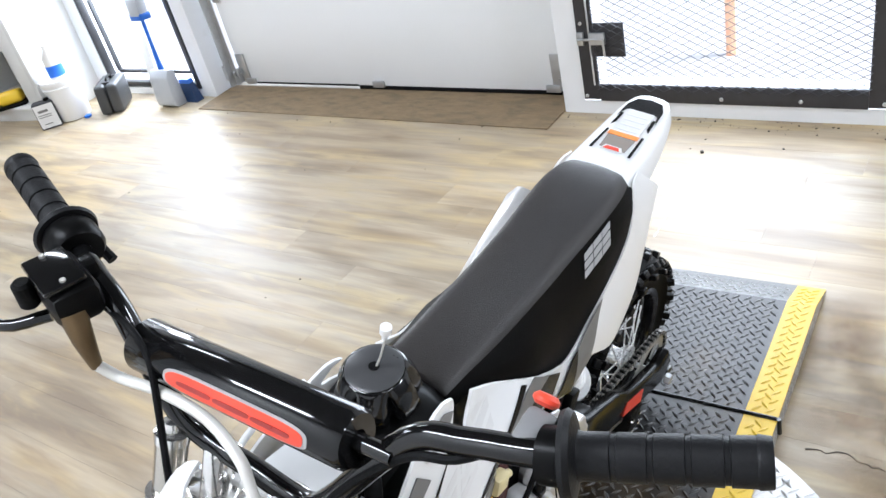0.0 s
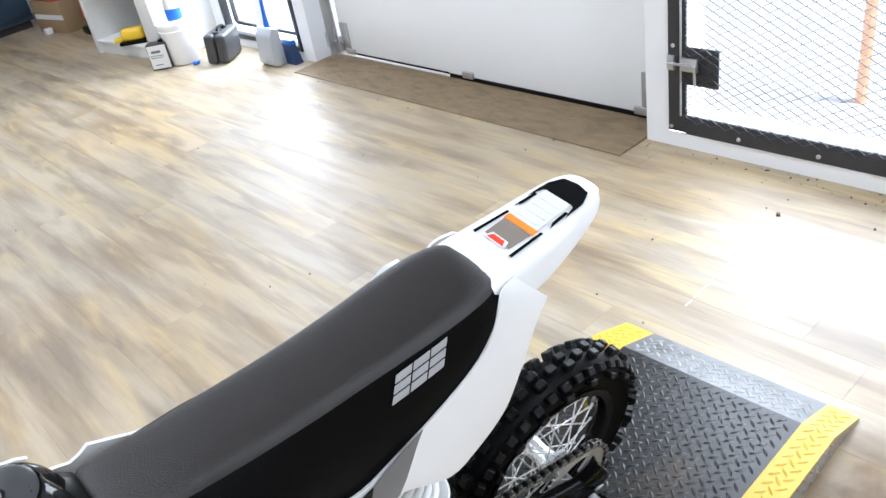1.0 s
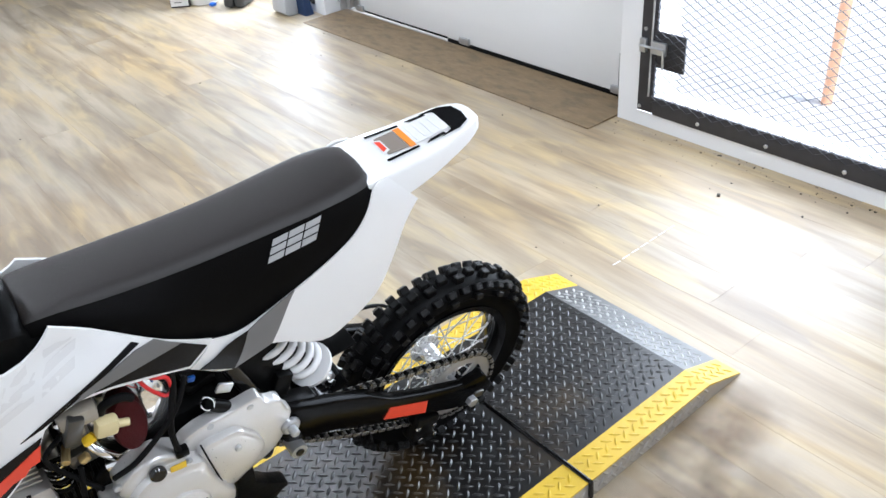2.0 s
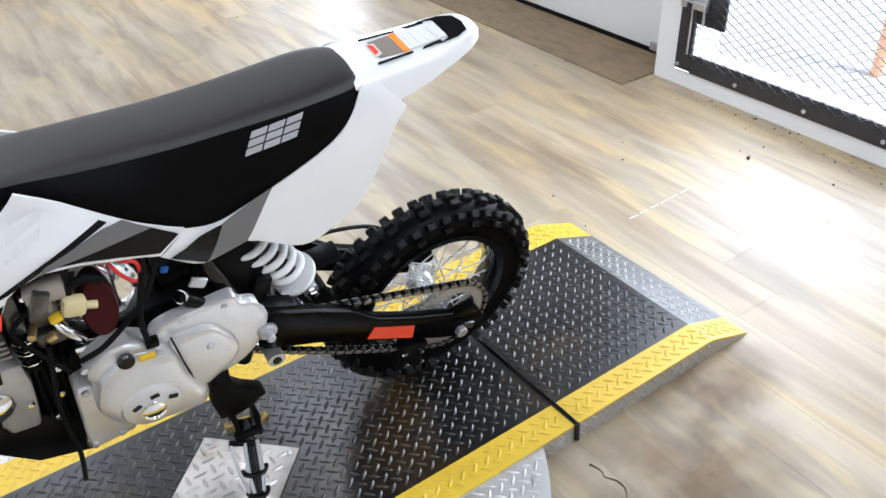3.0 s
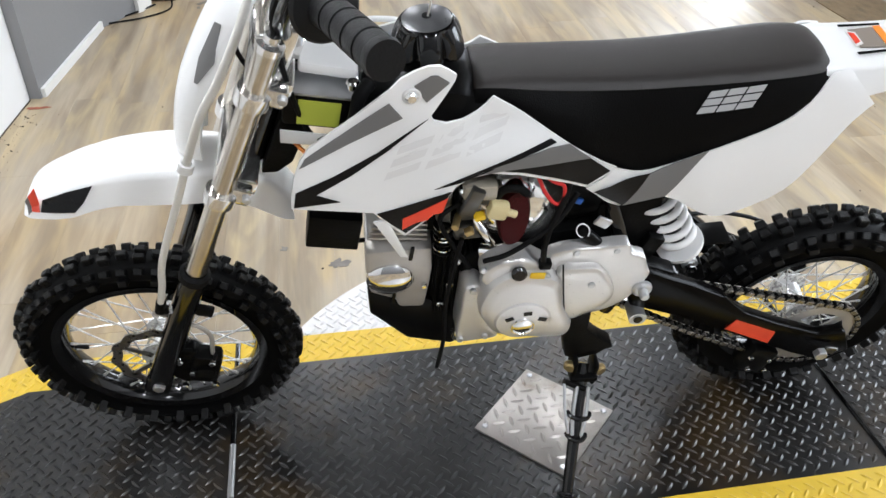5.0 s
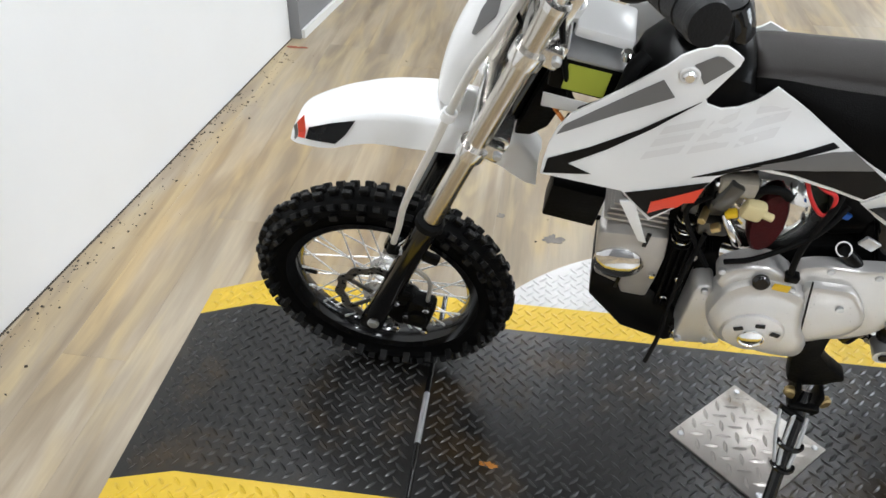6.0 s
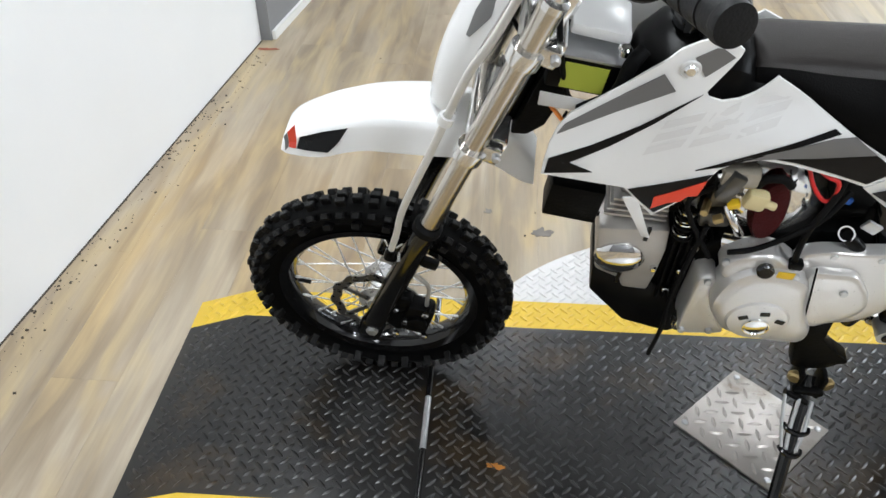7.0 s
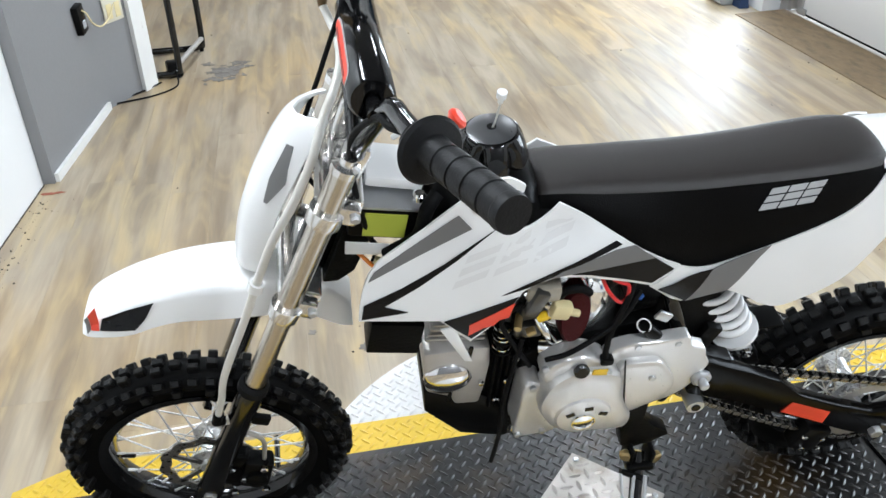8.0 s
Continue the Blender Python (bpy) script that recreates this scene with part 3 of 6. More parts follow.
tagged(part("side_tread", lugs(lambda x, y: abs(abs(x) - HX) > 0.02, -C, C, 0.006, 0.047, 0.0, m=side_face), SIDESTEEL, tt, "bare treadplate lugs on the side"), kind="stuff")
for y0, y1 in ((-WO + 0.006, -WI - 0.006), (FI + 0.006, FO - 0.006)):
    tagged(part("yellow_tread", bent(lugs(lambda x, y: not_hinge(x), -E + 0.015, E - 0.015, y0, y1, H)), YEL, tt, "yellow painted treadplate lugs"), kind="stuff")
for sgn in (-1, 1):
    bm = new_tube([(sgn * HX, -WO + 0.002, H - 0.001), (sgn * HX, FO - 0.002, H - 0.001)], 0.0065, 10)
    tube(bm, [(sgn * HX, -WO - 0.002, H + 0.002), (sgn * HX, -WO - 0.004, 0.012)], 0.006, 8)
    part("hinge_rod", bm, GLOSSBLK, tt, "black steel hinge rod")
    if sgn < 0:
        part("hinge_pin", new_tube([(sgn * HX, -0.10, H + 0.0006), (sgn * HX, 0.03, H + 0.0006)], 0.0066, 10), GALV, tt, "bright worn hinge pin")
sq = part("cover_plate", new_box((-0.009, -0.005, H + 0.0025), (SQ * 1.414, SQ * 1.414, 0.005), (0, 0, 45), 0.001), COVERALU, tt, "square bare aluminium treadplate cover")
tagged(part("tread", lugs(lambda x, y: abs(x + 0.009) + abs(y + 0.005) < SQ - 0.014, -0.16, 0.16, -0.16, 0.16, H + 0.005, turn=0.0, p=0.0265, length=0.0315, width=0.0085, h=0.0028), COVERALU, sq), kind="stuff")
for dx, dy in ((0.127, 0), (-0.127, 0), (0, 0.127), (0, -0.127)):
    part("bolt", disc_bm((dx - 0.009, dy - 0.005, H + 0.007), (0, 0, 1), 0.0065, 0.005, segs=10), GALV, sq)

# ---- the motorcycle, in its own frame: x to its rear, y to its right, z up, origin on the deck ----
bike = empty("dirt_bike", pose(-0.004, 0.109, H + 0.0035) @ pose(0, 0, 0, 0, 0, -3.05) @ pose(0, 0, 0, 13.0, 0, 0), "white and black small dirt bike leaning on its side stand", "motorcycle")
AXF, AXR = Vector((-0.729, 0, 0.250)), Vector((0.500, 0, 0.246))
RAKE = 22.1
AXIS = Vector((math.sin(radians(RAKE)), 0, math.cos(radians(RAKE))))


def fork_at(w, v=0.0, ahead=0.0):
    """A point of the fork's line at height w, moved ahead of it."""
    d = (w - AXF.z) / AXIS.z
    return Vector((AXF.x + 0.003 + d * AXIS.x - ahead, v, w))


def side_depth(u, w):
    """How far out the left bodywork lies."""
    ease = lambda x: min(1, max(0, x)) ** 2 * (3 - 2 * min(1, max(0, x)))
    k = 0.35 + 0.65 * ease((0.1 - u) / 0.45)
    return -(0.086 + 0.05 * ease((0.90 - w) / 0.24) * k - 0.020 * ease((w - 0.755) / 0.06) * ease((u + 0.24) / 0.06) * ease((0.04 - u) / 0.10))


def wheel(name, centre, R, rim, width, knobs, hub_w, label):
    """Rim with hub, spokes and a knobbly tyre as its pieces."""
    m = along(centre, centre + Vector((0, 1, 0)))
    rb = rim
    rw = width * 0.34
    prof = [(rb - 0.018, -rw * 0.55), (rb - 0.010, -rw), (rb + 0.006, -rw * 1.12), (rb + 0.004, -rw * 0.9), (rb - 0.004, -rw * 0.5), (rb - 0.006, 0), (rb - 0.004, rw * 0.5), (rb + 0.004, rw * 0.9), (rb + 0.006, rw * 1.12), (rb - 0.010, rw), (rb - 0.018, rw * 0.55), (rb - 0.021, 0)]
    w = part(name, new_lathe(prof, m, 64, True), GLOSSBLK, bike, label)
    Rc = R - 0.015
    hw = width / 2
    tp = []
    for k in range(15):
        a = radians(-118 + 236 * k / 14)
        rr = (rb + Rc) / 2 + 0.004 + math.cos(a) * (Rc - rb) / 2 * (1.0)
        tp.append((rr if abs(a) < 1.8 else max(rb + 0.002, rr), math.sin(a) * hw * 0.92 * (1 if abs(a) < 1.75 else 0.85)))
    tp = [(rb + 0.003, -rw * 0.95)] + tp + [(rb + 0.003, rw * 0.95)]
    tyre = part("tyre", new_lathe(tp, m, 72, True), TYRE, bike, "new knobbly off-road tyre", sharp=30)
    knob = bpy.data.meshes.new("knob")
    kb = new_box((0, 0, 0), (1, 1, 1), bevel=0.10, segs=1)
    kb.to_mesh(knob)
    kb.free()
    knob.materials.append(KNOBRUB)
    for i in range(knobs):
        a0 = 360 * i / knobs
        cols = [(s * hw, wd * hw, 0.0, 0.0) for s, wd in (((-0.25, 0.33), (0.25, 0.33)) if i % 2 == 0 else ((0.0, 0.36),))]
        cols += [(-0.72 * hw, 0.33 * hw, -42, 0.011), (0.72 * hw, 0.33 * hw, 42, 0.011)]
        if i % 2:
            cols += [(-0.95 * hw, 0.24 * hw, -68, 0.024), (0.95 * hw, 0.24 * hw, 68, 0.024)]
        for y, wd, tilt, drop in cols:
            ob = new("knob", knob)
            ob.parent = tyre
            ob.matrix_basis = m @ pose(0, 0, 0, 0, 0, a0) @ pose(R - 0.012 - drop, 0, y, 0, -tilt, 0) @ Matrix.Diagonal((0.024, 2 * math.pi * R / knobs * (0.60 if abs(tilt) < 1 else 0.52), max(wd, 0.011), 1))
    hub = lathe(bmesh.new(), [(0, -hub_w), (0.017, -hub_w), (0.017, -hub_w * 0.8), (0.036, -hub_w * 0.72), (0.036, -hub_w * 0.6), (0.021, -hub_w * 0.5), (0.019, 0), (0.021, hub_w * 0.5), (0.036, hub_w * 0.6), (0.036, hub_w * 0.72), (0.017, hub_w * 0.8), (0.017, hub_w), (0, hub_w)], m, 28)
    part("hub", hub, SPOKEMETAL, w, "polished aluminium hub")
    part("axle", new_tube([centre + Vector((0, -hub_w - 0.05, 0)), centre + Vector((0, hub_w + 0.05, 0))], 0.0065, 10), GALV, w)
    me = bpy.data.meshes.new("spoke")
    sb = new_tube([(0, 0, 0), (0, 0, 1)], 0.0016, 6)
    lathe(sb, [(0.0026, 0.9), (0.0028, 0.99), (0, 0.99)], segs=6)
    sb.to_mesh(me)
    sb.free()
    me.materials.append(SPOKEMETAL)
    for k in range(36):
        side = -1 if k % 2 else 1
        a = 2 * math.pi * (k + 0.5) / 36
        lead = radians(62) * (1 if (k // 2) % 2 else -1)
        p = centre + Vector((0.033 * math.cos(a + lead), side * hub_w * 0.66, 0.033 * math.sin(a + lead)))
        q = centre + Vector(((rb - 0.017) * math.cos(a), side * 0.004, (rb - 0.017) * math.sin(a)))
        ob = new("spoke", me)
        ob.parent = w
        ob.matrix_basis = along(p, q) @ Matrix.Diagonal((1, 1, (q - p).length, 1))
    return w


wf = wheel("front_wheel", AXF + Vector((0, -0.014, 0)), 0.253, 0.183, 0.068, 54, 0.045, "black front rim with chrome spokes")
wr = wheel("rear_wheel", AXR, 0.247, 0.164, 0.088, 44, 0.055, "black rear rim with chrome spokes")
tagged(part("valve", new_tube([AXF + Vector((-0.160, -0.014, 0.0)), AXF + Vector((-0.136, -0.018, 0.0))], 0.004, 8), BLACKRUB, wf))


def wave_disc(centre, y, r0, r1, t, n, material, parent, label):
    """A scalloped brake disc with slots and spider arms."""
    bm = bmesh.new()
    N = 120
    ring = []
    for k in range(N):
        a = 2 * math.pi * k / N
        ro = r1 + 0.003 * math.cos(a * n)
        ri = r0 + 0.002 * math.cos(a * n)
        ring.append([bm.verts.new((centre.x + r * math.cos(a), y + dy, centre.z + r * math.sin(a))) for r, dy in ((ro, -t / 2), (ro, t / 2), (ri, t / 2), (ri, -t / 2))])
    for k in range(N):
        a, b = ring[k], ring[(k + 1) % N]
        for j in range(4):
            bm.faces.new((a[j], b[j], b[(j + 1) % 4], a[(j + 1) % 4]))
    for k in range(5):
        a = 2 * math.pi * k / 5
        mid = (r0 + 0.018) / 2
        box(bm, (centre.x + mid * math.cos(a), y, centre.z + mid * math.sin(a)), (r0 - 0.010, t, 0.009), (0, -math.degrees(a), 0))
    d = part("brake_disc", bm, material, parent, label)
    # raised black discs stand for the dark inside the drilled holes
    me = bpy.data.meshes.new("drill_hole")
    hb = disc_bm((0, 0, 0), (0, 1, 0), 0.0030, t + 0.0012, 0.0003, 8)
    hb.to_mesh(me)
    hb.free()
    me.materials.append(DECBLK)
    for k in range(24):
        a = 2 * math.pi * (k + 0.5) / 24
        rr = (r0 + r1) / 2 + (0.005 if k % 2 else -0.005)
        ob = new("drill_hole", me)
        ob.parent = d
        ob.matrix_basis = Matrix.Translation((centre.x + rr * math.cos(a), y, centre.z + rr * math.sin(a)))
    return d


wave_disc(AXF, -0.052, 0.068, 0.086, 0.004, 12, DISCSTEEL, bike, "wave-cut front brake disc")

# fork legs, clamps
for sgn in (-1, 1):
    v = sgn * 0.095
    leg = part("fork_tube", new_tube([fork_at(0.50, v), fork_at(0.935, v)], 0.0165, 20), FORKS, bike, "brushed silver fork tube")
    part("fork_cap", new_lathe([(0, 0), (0.018, 0), (0.018, 0.010), (0.010, 0.013), (0.010, 0.022), (0, 0.022)], along(fork_at(0.935, v), fork_at(0.99, v)), 16), POLISHED, leg, "polished fork cap")
    bm = new_tube([fork_at(0.225, v), fork_at(0.27, v), fork_at(0.475, v), fork_at(0.510, v), fork_at(0.527, v)], [0.017, 0.021, 0.0205, 0.0225, 0.0215], 20)
    lo = part("fork_slider", bm, GLOSSBLK, bike, "gloss black lower fork leg")
    part("dust_seal", new_lathe([(0.0165, 0), (0.0235, 0.001), (0.0235, 0.014), (0.0175, 0.02)], along(fork_at(0.524, v), fork_at(0.60, v)), 20), BLACKRUB, lo)
    box_at = fork_at(0.238, v)
    part("axle_lug", new_box(box_at, (0.045, 0.026, 0.05), (0, RAKE, 0), 0.008), GLOSSBLK, lo)
    part("axle_nut", disc_bm((AXF.x + 0.003, v + sgn * 0.018, AXF.z), (0, 1, 0), 0.011, 0.014, segs=6), GALV, lo, "zinc axle nut")
    for w in (0.701, 0.869):
        m = along(fork_at(w - 0.014, v), fork_at(w + 0.02, v))
        ring = new_lathe([(0.0168, 0.003), (0.023, 0.003), (0.0235, 0.006), (0.0235, 0.022), (0.023, 0.025), (0.0168, 0.025)], m, 20, True)
        box(ring, fork_at(w, v, -0.026), (0.03, 0.020, 0.028), (0, RAKE, 0), 0.004)
        c = part("clamp_ring", ring, POLISHED, bike, "polished alloy fork clamp")
        part("pinch_bolt", disc_bm(fork_at(w, v - 0.012, -0.036), (0, 1, 0), 0.0065, 0.012, segs=8), GALV, c)
for w, t in ((0.701, 0.026), (0.869, 0.024)):
    bm = new_box(fork_at(w, 0, -0.018), (0.062, 0.16, t), (0, RAKE, 0), 0.006)
    lathe(bm, [(0, -0.02), (0.024, -0.02), (0.024, 0.024), (0.014, 0.03), (0, 0.03)], along(fork_at(w, 0, -0.032), fork_at(w + 0.1, 0, -0.032)), 20)
    part("triple_clamp", bm, POLISHED, bike, "polished alloy triple clamp")
part("steering_head", new_tube([fork_at(0.70, 0, -0.032), fork_at(0.87, 0, -0.032)], 0.026, 20), GLOSSBLK, bike)
for sgn in (-1, 1):
    b = fork_at(0.869, sgn * 0.045, -0.018)
    part("bar_riser", new_box(b + Vector((0.018, 0, 0.038)), (0.034, 0.026, 0.065), (0, RAKE, 0), 0.006), POLISHED, bike, "bright alloy handlebar riser")

# handlebar with pad, grips, switch, throttle, lever
BC = fork_at(0.869, 0, -0.018) + Vector((0.026, 0, 0.072))
left = [Vector(p) for p in ((BC.x, 0, BC.z), (BC.x, -0.065, BC.z), (-0.428, -0.102, 0.978), (-0.398, -0.166, 1.070), (-0.386, -0.215, 1.089), (-0.371, -0.280, 1.106), (-0.322, -0.400, 1.133))]
right = [Vector(p) for p in ((BC.x, 0, BC.z), (BC.x, 0.065, BC.z), (-0.432, 0.102, 0.974), (-0.415, 0.164, 1.048), (-0.402, 0.215, 1.062), (-0.384, 0.278, 1.069), (-0.351, 0.396, 1.087))]
part("handlebar", new_tube([*left[::-1], *right[1:]], 0.0112, 14, 5), GLOSSBLK, bike, "gloss black handlebar")
cb = Vector((-0.414, 0.0125, 1.034))
cv = Vector((-0.006, 0.273, -0.036)).normalized()
part("crossbar", new_tube([cb - cv * 0.174, cb + cv * 0.137], 0.008, 10), GLOSSBLK, bike)
pad = part("bar_pad", new_lathe([(0.010, -0.138), (0.023, -0.1375), (0.0265, -0.133), (0.0265, 0.124), (0.023, 0.1285), (0.010, 0.129)], along(cb, cb + cv), 28), GLOSSBLK, bike, "gloss black foam crossbar pad")


def lozenge(name, y0, y1, a0, a1, r, material, label):
    """A rounded sticker bent round the pad."""
    bm = bmesh.new()
    ends = []
    n, cy, ca, ry, ra = 40, (y0 + y1) / 2, (a0 + a1) / 2, (y1 - y0) / 2, (a1 - a0) / 2
    ring = []
    for k in range(n):
        f = 2 * math.pi * k / n
        px = math.copysign(abs(math.cos(f)) ** 0.35, math.cos(f)) * ry
        py = math.copysign(abs(math.sin(f)) ** 0.6, math.sin(f)) * ra
        ring.append((cy + px, radians(ca + py)))
    for s in (0.0006, 0.0):
        ends.append([[bm.verts.new(cb + cv * y + Vector((-math.cos(a) * (r + s), 0, math.sin(a) * (r + s)))) for y, a in ((cy + (yy - cy) * q, radians(ca) + (aa - radians(ca)) * q) for yy, aa in ring)] for q in (1, 0.75, 0.5, 0.25)])
    for k in range(n):
        k2 = (k + 1) % n
        for j in range(3):
            for e in ends:
                bm.faces.new((e[j][k], e[j][k2], e[j + 1][k2], e[j + 1][k]))
        bm.faces.new((ends[0][0][k], ends[0][0][k2], ends[1][0][k2], ends[1][0][k]))
    for e in ends:
        bm.faces.new(e[3])
    return part(name, bm, material, pad, label)


lozenge("badge_border", -0.108, 0.067, -8, 42, 0.0268, DECLOGO, "pale sticker border")
lozenge("badge_red", -0.104, 0.063, -3, 37, 0.0275, DECRED, "red pad sticker")
for y0 in (-0.090, -0.044, 0.003):
    lozenge("badge_mark", y0, y0 + 0.044, 12, 22, 0.0282, REDMARK, "dark red printed mark")
for sgn, pts in ((-1, left), (1, right)):
    a, b = pts[5], pts[6]
    d = (b - a).normalized()
    prof = [(0.0115, 0.0), (0.031, 0.001), (0.0328, 0.005), (0.030, 0.009), (0.018, 0.012)]
    L = (b - a).length - (0.007 if sgn < 0 else 0)
    z = 0.014
    while z < L - 0.004:
        prof += [(0.0169, z), (0.0169, z + 0.0195), (0.0155, z + 0.020), (0.0155, z + 0.0235)]
        z += 0.024
    prof += [(0.0169, L), (0.0178, L + 0.002), (0.0168, L + 0.010), (0.0, L + 0.011)]
    g = part("grip", new_lathe(prof, along(a, b), 28), GRIPS, bike, "ribbed black rubber grip")
hs = Vector((-0.356, -0.254, 1.104))
sw = part("kill_switch", new_box(hs + Vector((-0.006, 0, -0.004)), (0.034, 0.026, 0.026), (0, -12, 0), 0.006), CLEARGREY, bike, "silver kill switch housing")
part("switch_button", disc_bm(hs + Vector((0.015, 0.003, 0.011)), (0.75, 0, 0.65), 0.0105, 0.009, 0.003), DECRED, sw, "red stop button")
part("switch_band", new_lathe([(0.0115, -0.008), (0.021, -0.008), (0.021, 0.008), (0.0115, 0.008)], along(left[5] + Vector((-0.003, 0.004, 0)), left[4]), 20, True), BPLAST, sw)
part("cable_tab", new_box((-0.334, -0.244, 1.051), (0.014, 0.012, 0.014), (0, 25, 0), 0.003), DECYEL, sw, "yellow cable tab")
part("tab_lead", new_tube([hs + Vector((0.0, 0.005, -0.012)), (-0.345, -0.247, 1.066), (-0.336, -0.244, 1.054)], 0.003, 8, 3), BLACKRUB, sw)
th = part("throttle_housing", new_lathe([(0.0115, 0), (0.025, 0), (0.028, 0.006), (0.028, 0.026), (0.024, 0.032), (0.0115, 0.032)], along(right[5], right[4]), 24, True), BPLAST, bike, "black twist throttle housing")
part("throttle_clip", new_tube([right[5] + Vector((0.020, -0.01, -0.022)), right[5] + Vector((0.020, -0.03, -0.034))], 0.006, 8), BLACKRUB, th, "black cable stub")
mc = part("master_cylinder", new_box(Vector((-0.437, 0.205, 1.072)), (0.046, 0.074, 0.040), (0, 0, -14), 0.010), BPLAST, bike, "black brake master cylinder")
part("clamp", new_box((right[4] + Vector((-0.012, 0.0, 0.004))), (0.034, 0.022, 0.034), (0, 0, -14), 0.006), BPLAST, mc)
part("reservoir_cap", new_box(Vector((-0.441, 0.206, 1.096)), (0.040, 0.060, 0.007), (0, 0, -14), 0.003), GLOSSBLK, mc)
for k in (-1, 1):
    part("cap_screw", disc_bm(Vector((-0.441 + k * 0.005, 0.206 + k * 0.023, 1.1005)), (0, 0, 1), 0.003, 0.002, segs=8), DULLALU, mc)
part("lever_pivot", disc_bm(Vector((-0.462, 0.232, 1.072)), (0, 0, 1), 0.010, 0.030, 0.003), CAST, mc)
part("banjo_fitting", new_tube([Vector((-0.452, 0.178, 1.066)), Vector((-0.458, 0.165, 1.042)), Vector((-0.459, 0.160, 1.012))], [0.013, 0.010, 0.006], 10, 3), BRASSY, mc, "dull brass hose fitting")
part("brake_lever", new_tube([right[4] + Vector((-0.05, 0.01, -0.022)), right[4] + Vector((-0.085, 0.04, -0.024)), right[4] + Vector((-0.085, 0.10, -0.020)), right[4] + Vector((-0.075, 0.17, -0.018))], [0.007, 0.006, 0.005, 0.007], 10, 4), GLOSSBLK, bike, "black brake lever")
mcend = Vector((-0.459, 0.160, 1.014))
part("brake_hose", new_tube([mcend, (-0.450, 0.14, 0.998), (-0.443, 0.09, 1.004), (-0.442, 0.03, 1.005), (-0.453, -0.020, 0.996), (-0.466, -0.045, 0.980), (-0.483, -0.085, 0.950), (-0.510, -0.108, 0.903), (-0.539, -0.120, 0.858), (-0.564, -0.124, 0.800), (-0.592, -0.125, 0.726), fork_at(0.60, -0.120, 0.057), fork_at(0.53, -0.114, 0.046), fork_at(0.48, -0.108, 0.040)], 0.0056, 10, 6), CLEARHOSE, bike, "milky sleeved brake hose")
part("hose_fitting", new_tube([fork_at(0.486, -0.109, 0.040), fork_at(0.462, -0.106, 0.038), fork_at(0.452, -0.098, 0.027)], 0.0082, 12), CAST, bike, "black hose fitting")
part("fitting_nut", disc_bm(fork_at(0.455, -0.100, 0.016), (1, 0, 0), 0.009, 0.014, 0.002, 6), CHROME, bike)
part("hose_guide", new_lathe([(0.0070, 0), (0.0105, 0), (0.0105, 0.014), (0.0070, 0.014)], along((-0.5735, -0.1242, 0.775), (-0.564, -0.124, 0.800)), 14, True), WPLAST, bike, "white hose guide")
part("throttle_cable", new_tube([right[5] + Vector((0.004, -0.03, -0.02)), right[4] + Vector((-0.010, 0.0, -0.018)), (-0.428, 0.135, 1.052), (-0.436, 0.105, 1.036), (-0.448, 0.090, 1.012), (-0.469, 0.071, 0.966), (-0.489, 0.053, 0.924), (-0.506, 0.037, 0.885), (-0.500, 0.020, 0.84), (-0.44, 0.02, 0.76), (-0.30, -0.02, 0.72), (-0.20, -0.07, 0.69)], 0.0035, 8, 6), BLACKRUB, bike, "black throttle cable")
part("shroud_lip", new_tube([(-0.375, 0.108, 0.826), (-0.362, 0.106, 0.836), (-0.3315, 0.104, 0.845), (-0.2985, 0.102, 0.846), (-0.270, 0.100, 0.842)], 0.0045, 10, 5), WPLAST, bike, "white inner lip of the shroud")
part("wire_loom", new_tube([hs + Vector((-0.01, 0.01, -0.015)), left[4] + Vector((-0.012, 0.005, -0.01)), left[3] + Vector((-0.012, 0, -0.01)), left[2] + Vector((-0.01, 0, 0)), (-0.43, -0.06, 0.83), (-0.40, -0.03, 0.73), (-0.30, -0.05, 0.71)], 0.004, 8, 5), BLACKRUB, bike, "black switch cable")

# brake caliper and its bracket
bm = new_box(AXF + Vector((0.082, -0.072, 0.004)), (0.052, 0.036, 0.078), (0, 16, 0), 0.009)
box(bm, AXF + Vector((0.058, -0.066, 0.034)), (0.040, 0.030, 0.026), (0, -24, 0), 0.006)
lathe(bm, [(0, 0), (0.019, 0), (0.019, 0.012), (0.015, 0.015), (0, 0.015)], along(AXF + Vector((0.082, -0.086, 0.004)), AXF + Vector((0.082, -0.186, 0.004))), 22)
cal = part("brake_caliper", bm, CAST, bike, "black front brake caliper")
part("caliper_bracket", plate([(AXF.x + 0.012, AXF.z + 0.020), (AXF.x + 0.050, AXF.z + 0.056), (AXF.x + 0.074, AXF.z + 0.050), (AXF.x + 0.070, AXF.z - 0.030), (AXF.x + 0.040, AXF.z - 0.044), (AXF.x + 0.016, AXF.z - 0.020)], -0.078, 0.008, 0.002), CAST, cal)
for du, dw in ((0.046, 0.046), (0.040, -0.032), (0.062, 0.010), (0.100, 0.036), (0.094, -0.034)):
    part("caliper_bolt", disc_bm(AXF + Vector((du, -0.094, dw)), (0, 1, 0), 0.0068, 0.010, segs=6), CHROME, cal)
part("bleed_nipple", new_tube([AXF + Vector((0.104, -0.085, 0.036)), AXF + Vector((0.110, -0.090, 0.058))], 0.0035, 8), BLACKRUB, cal)
part("fork_bracket", new_box(fork_at(0.440, -0.095, -0.036), (0.028, 0.012, 0.020), (0, RAKE, 0), 0.003), CAST, bike)
part("caliper_pipe", new_tube([AXF + Vector((0.10, -0.075, 0.04)), AXF + Vector((0.105, -0.08, 0.11)), AXF + Vector((0.06, -0.085, 0.16)), AXF + Vector((0.03, -0.085, 0.18))], 0.004, 8, 5), DULLALU, cal)

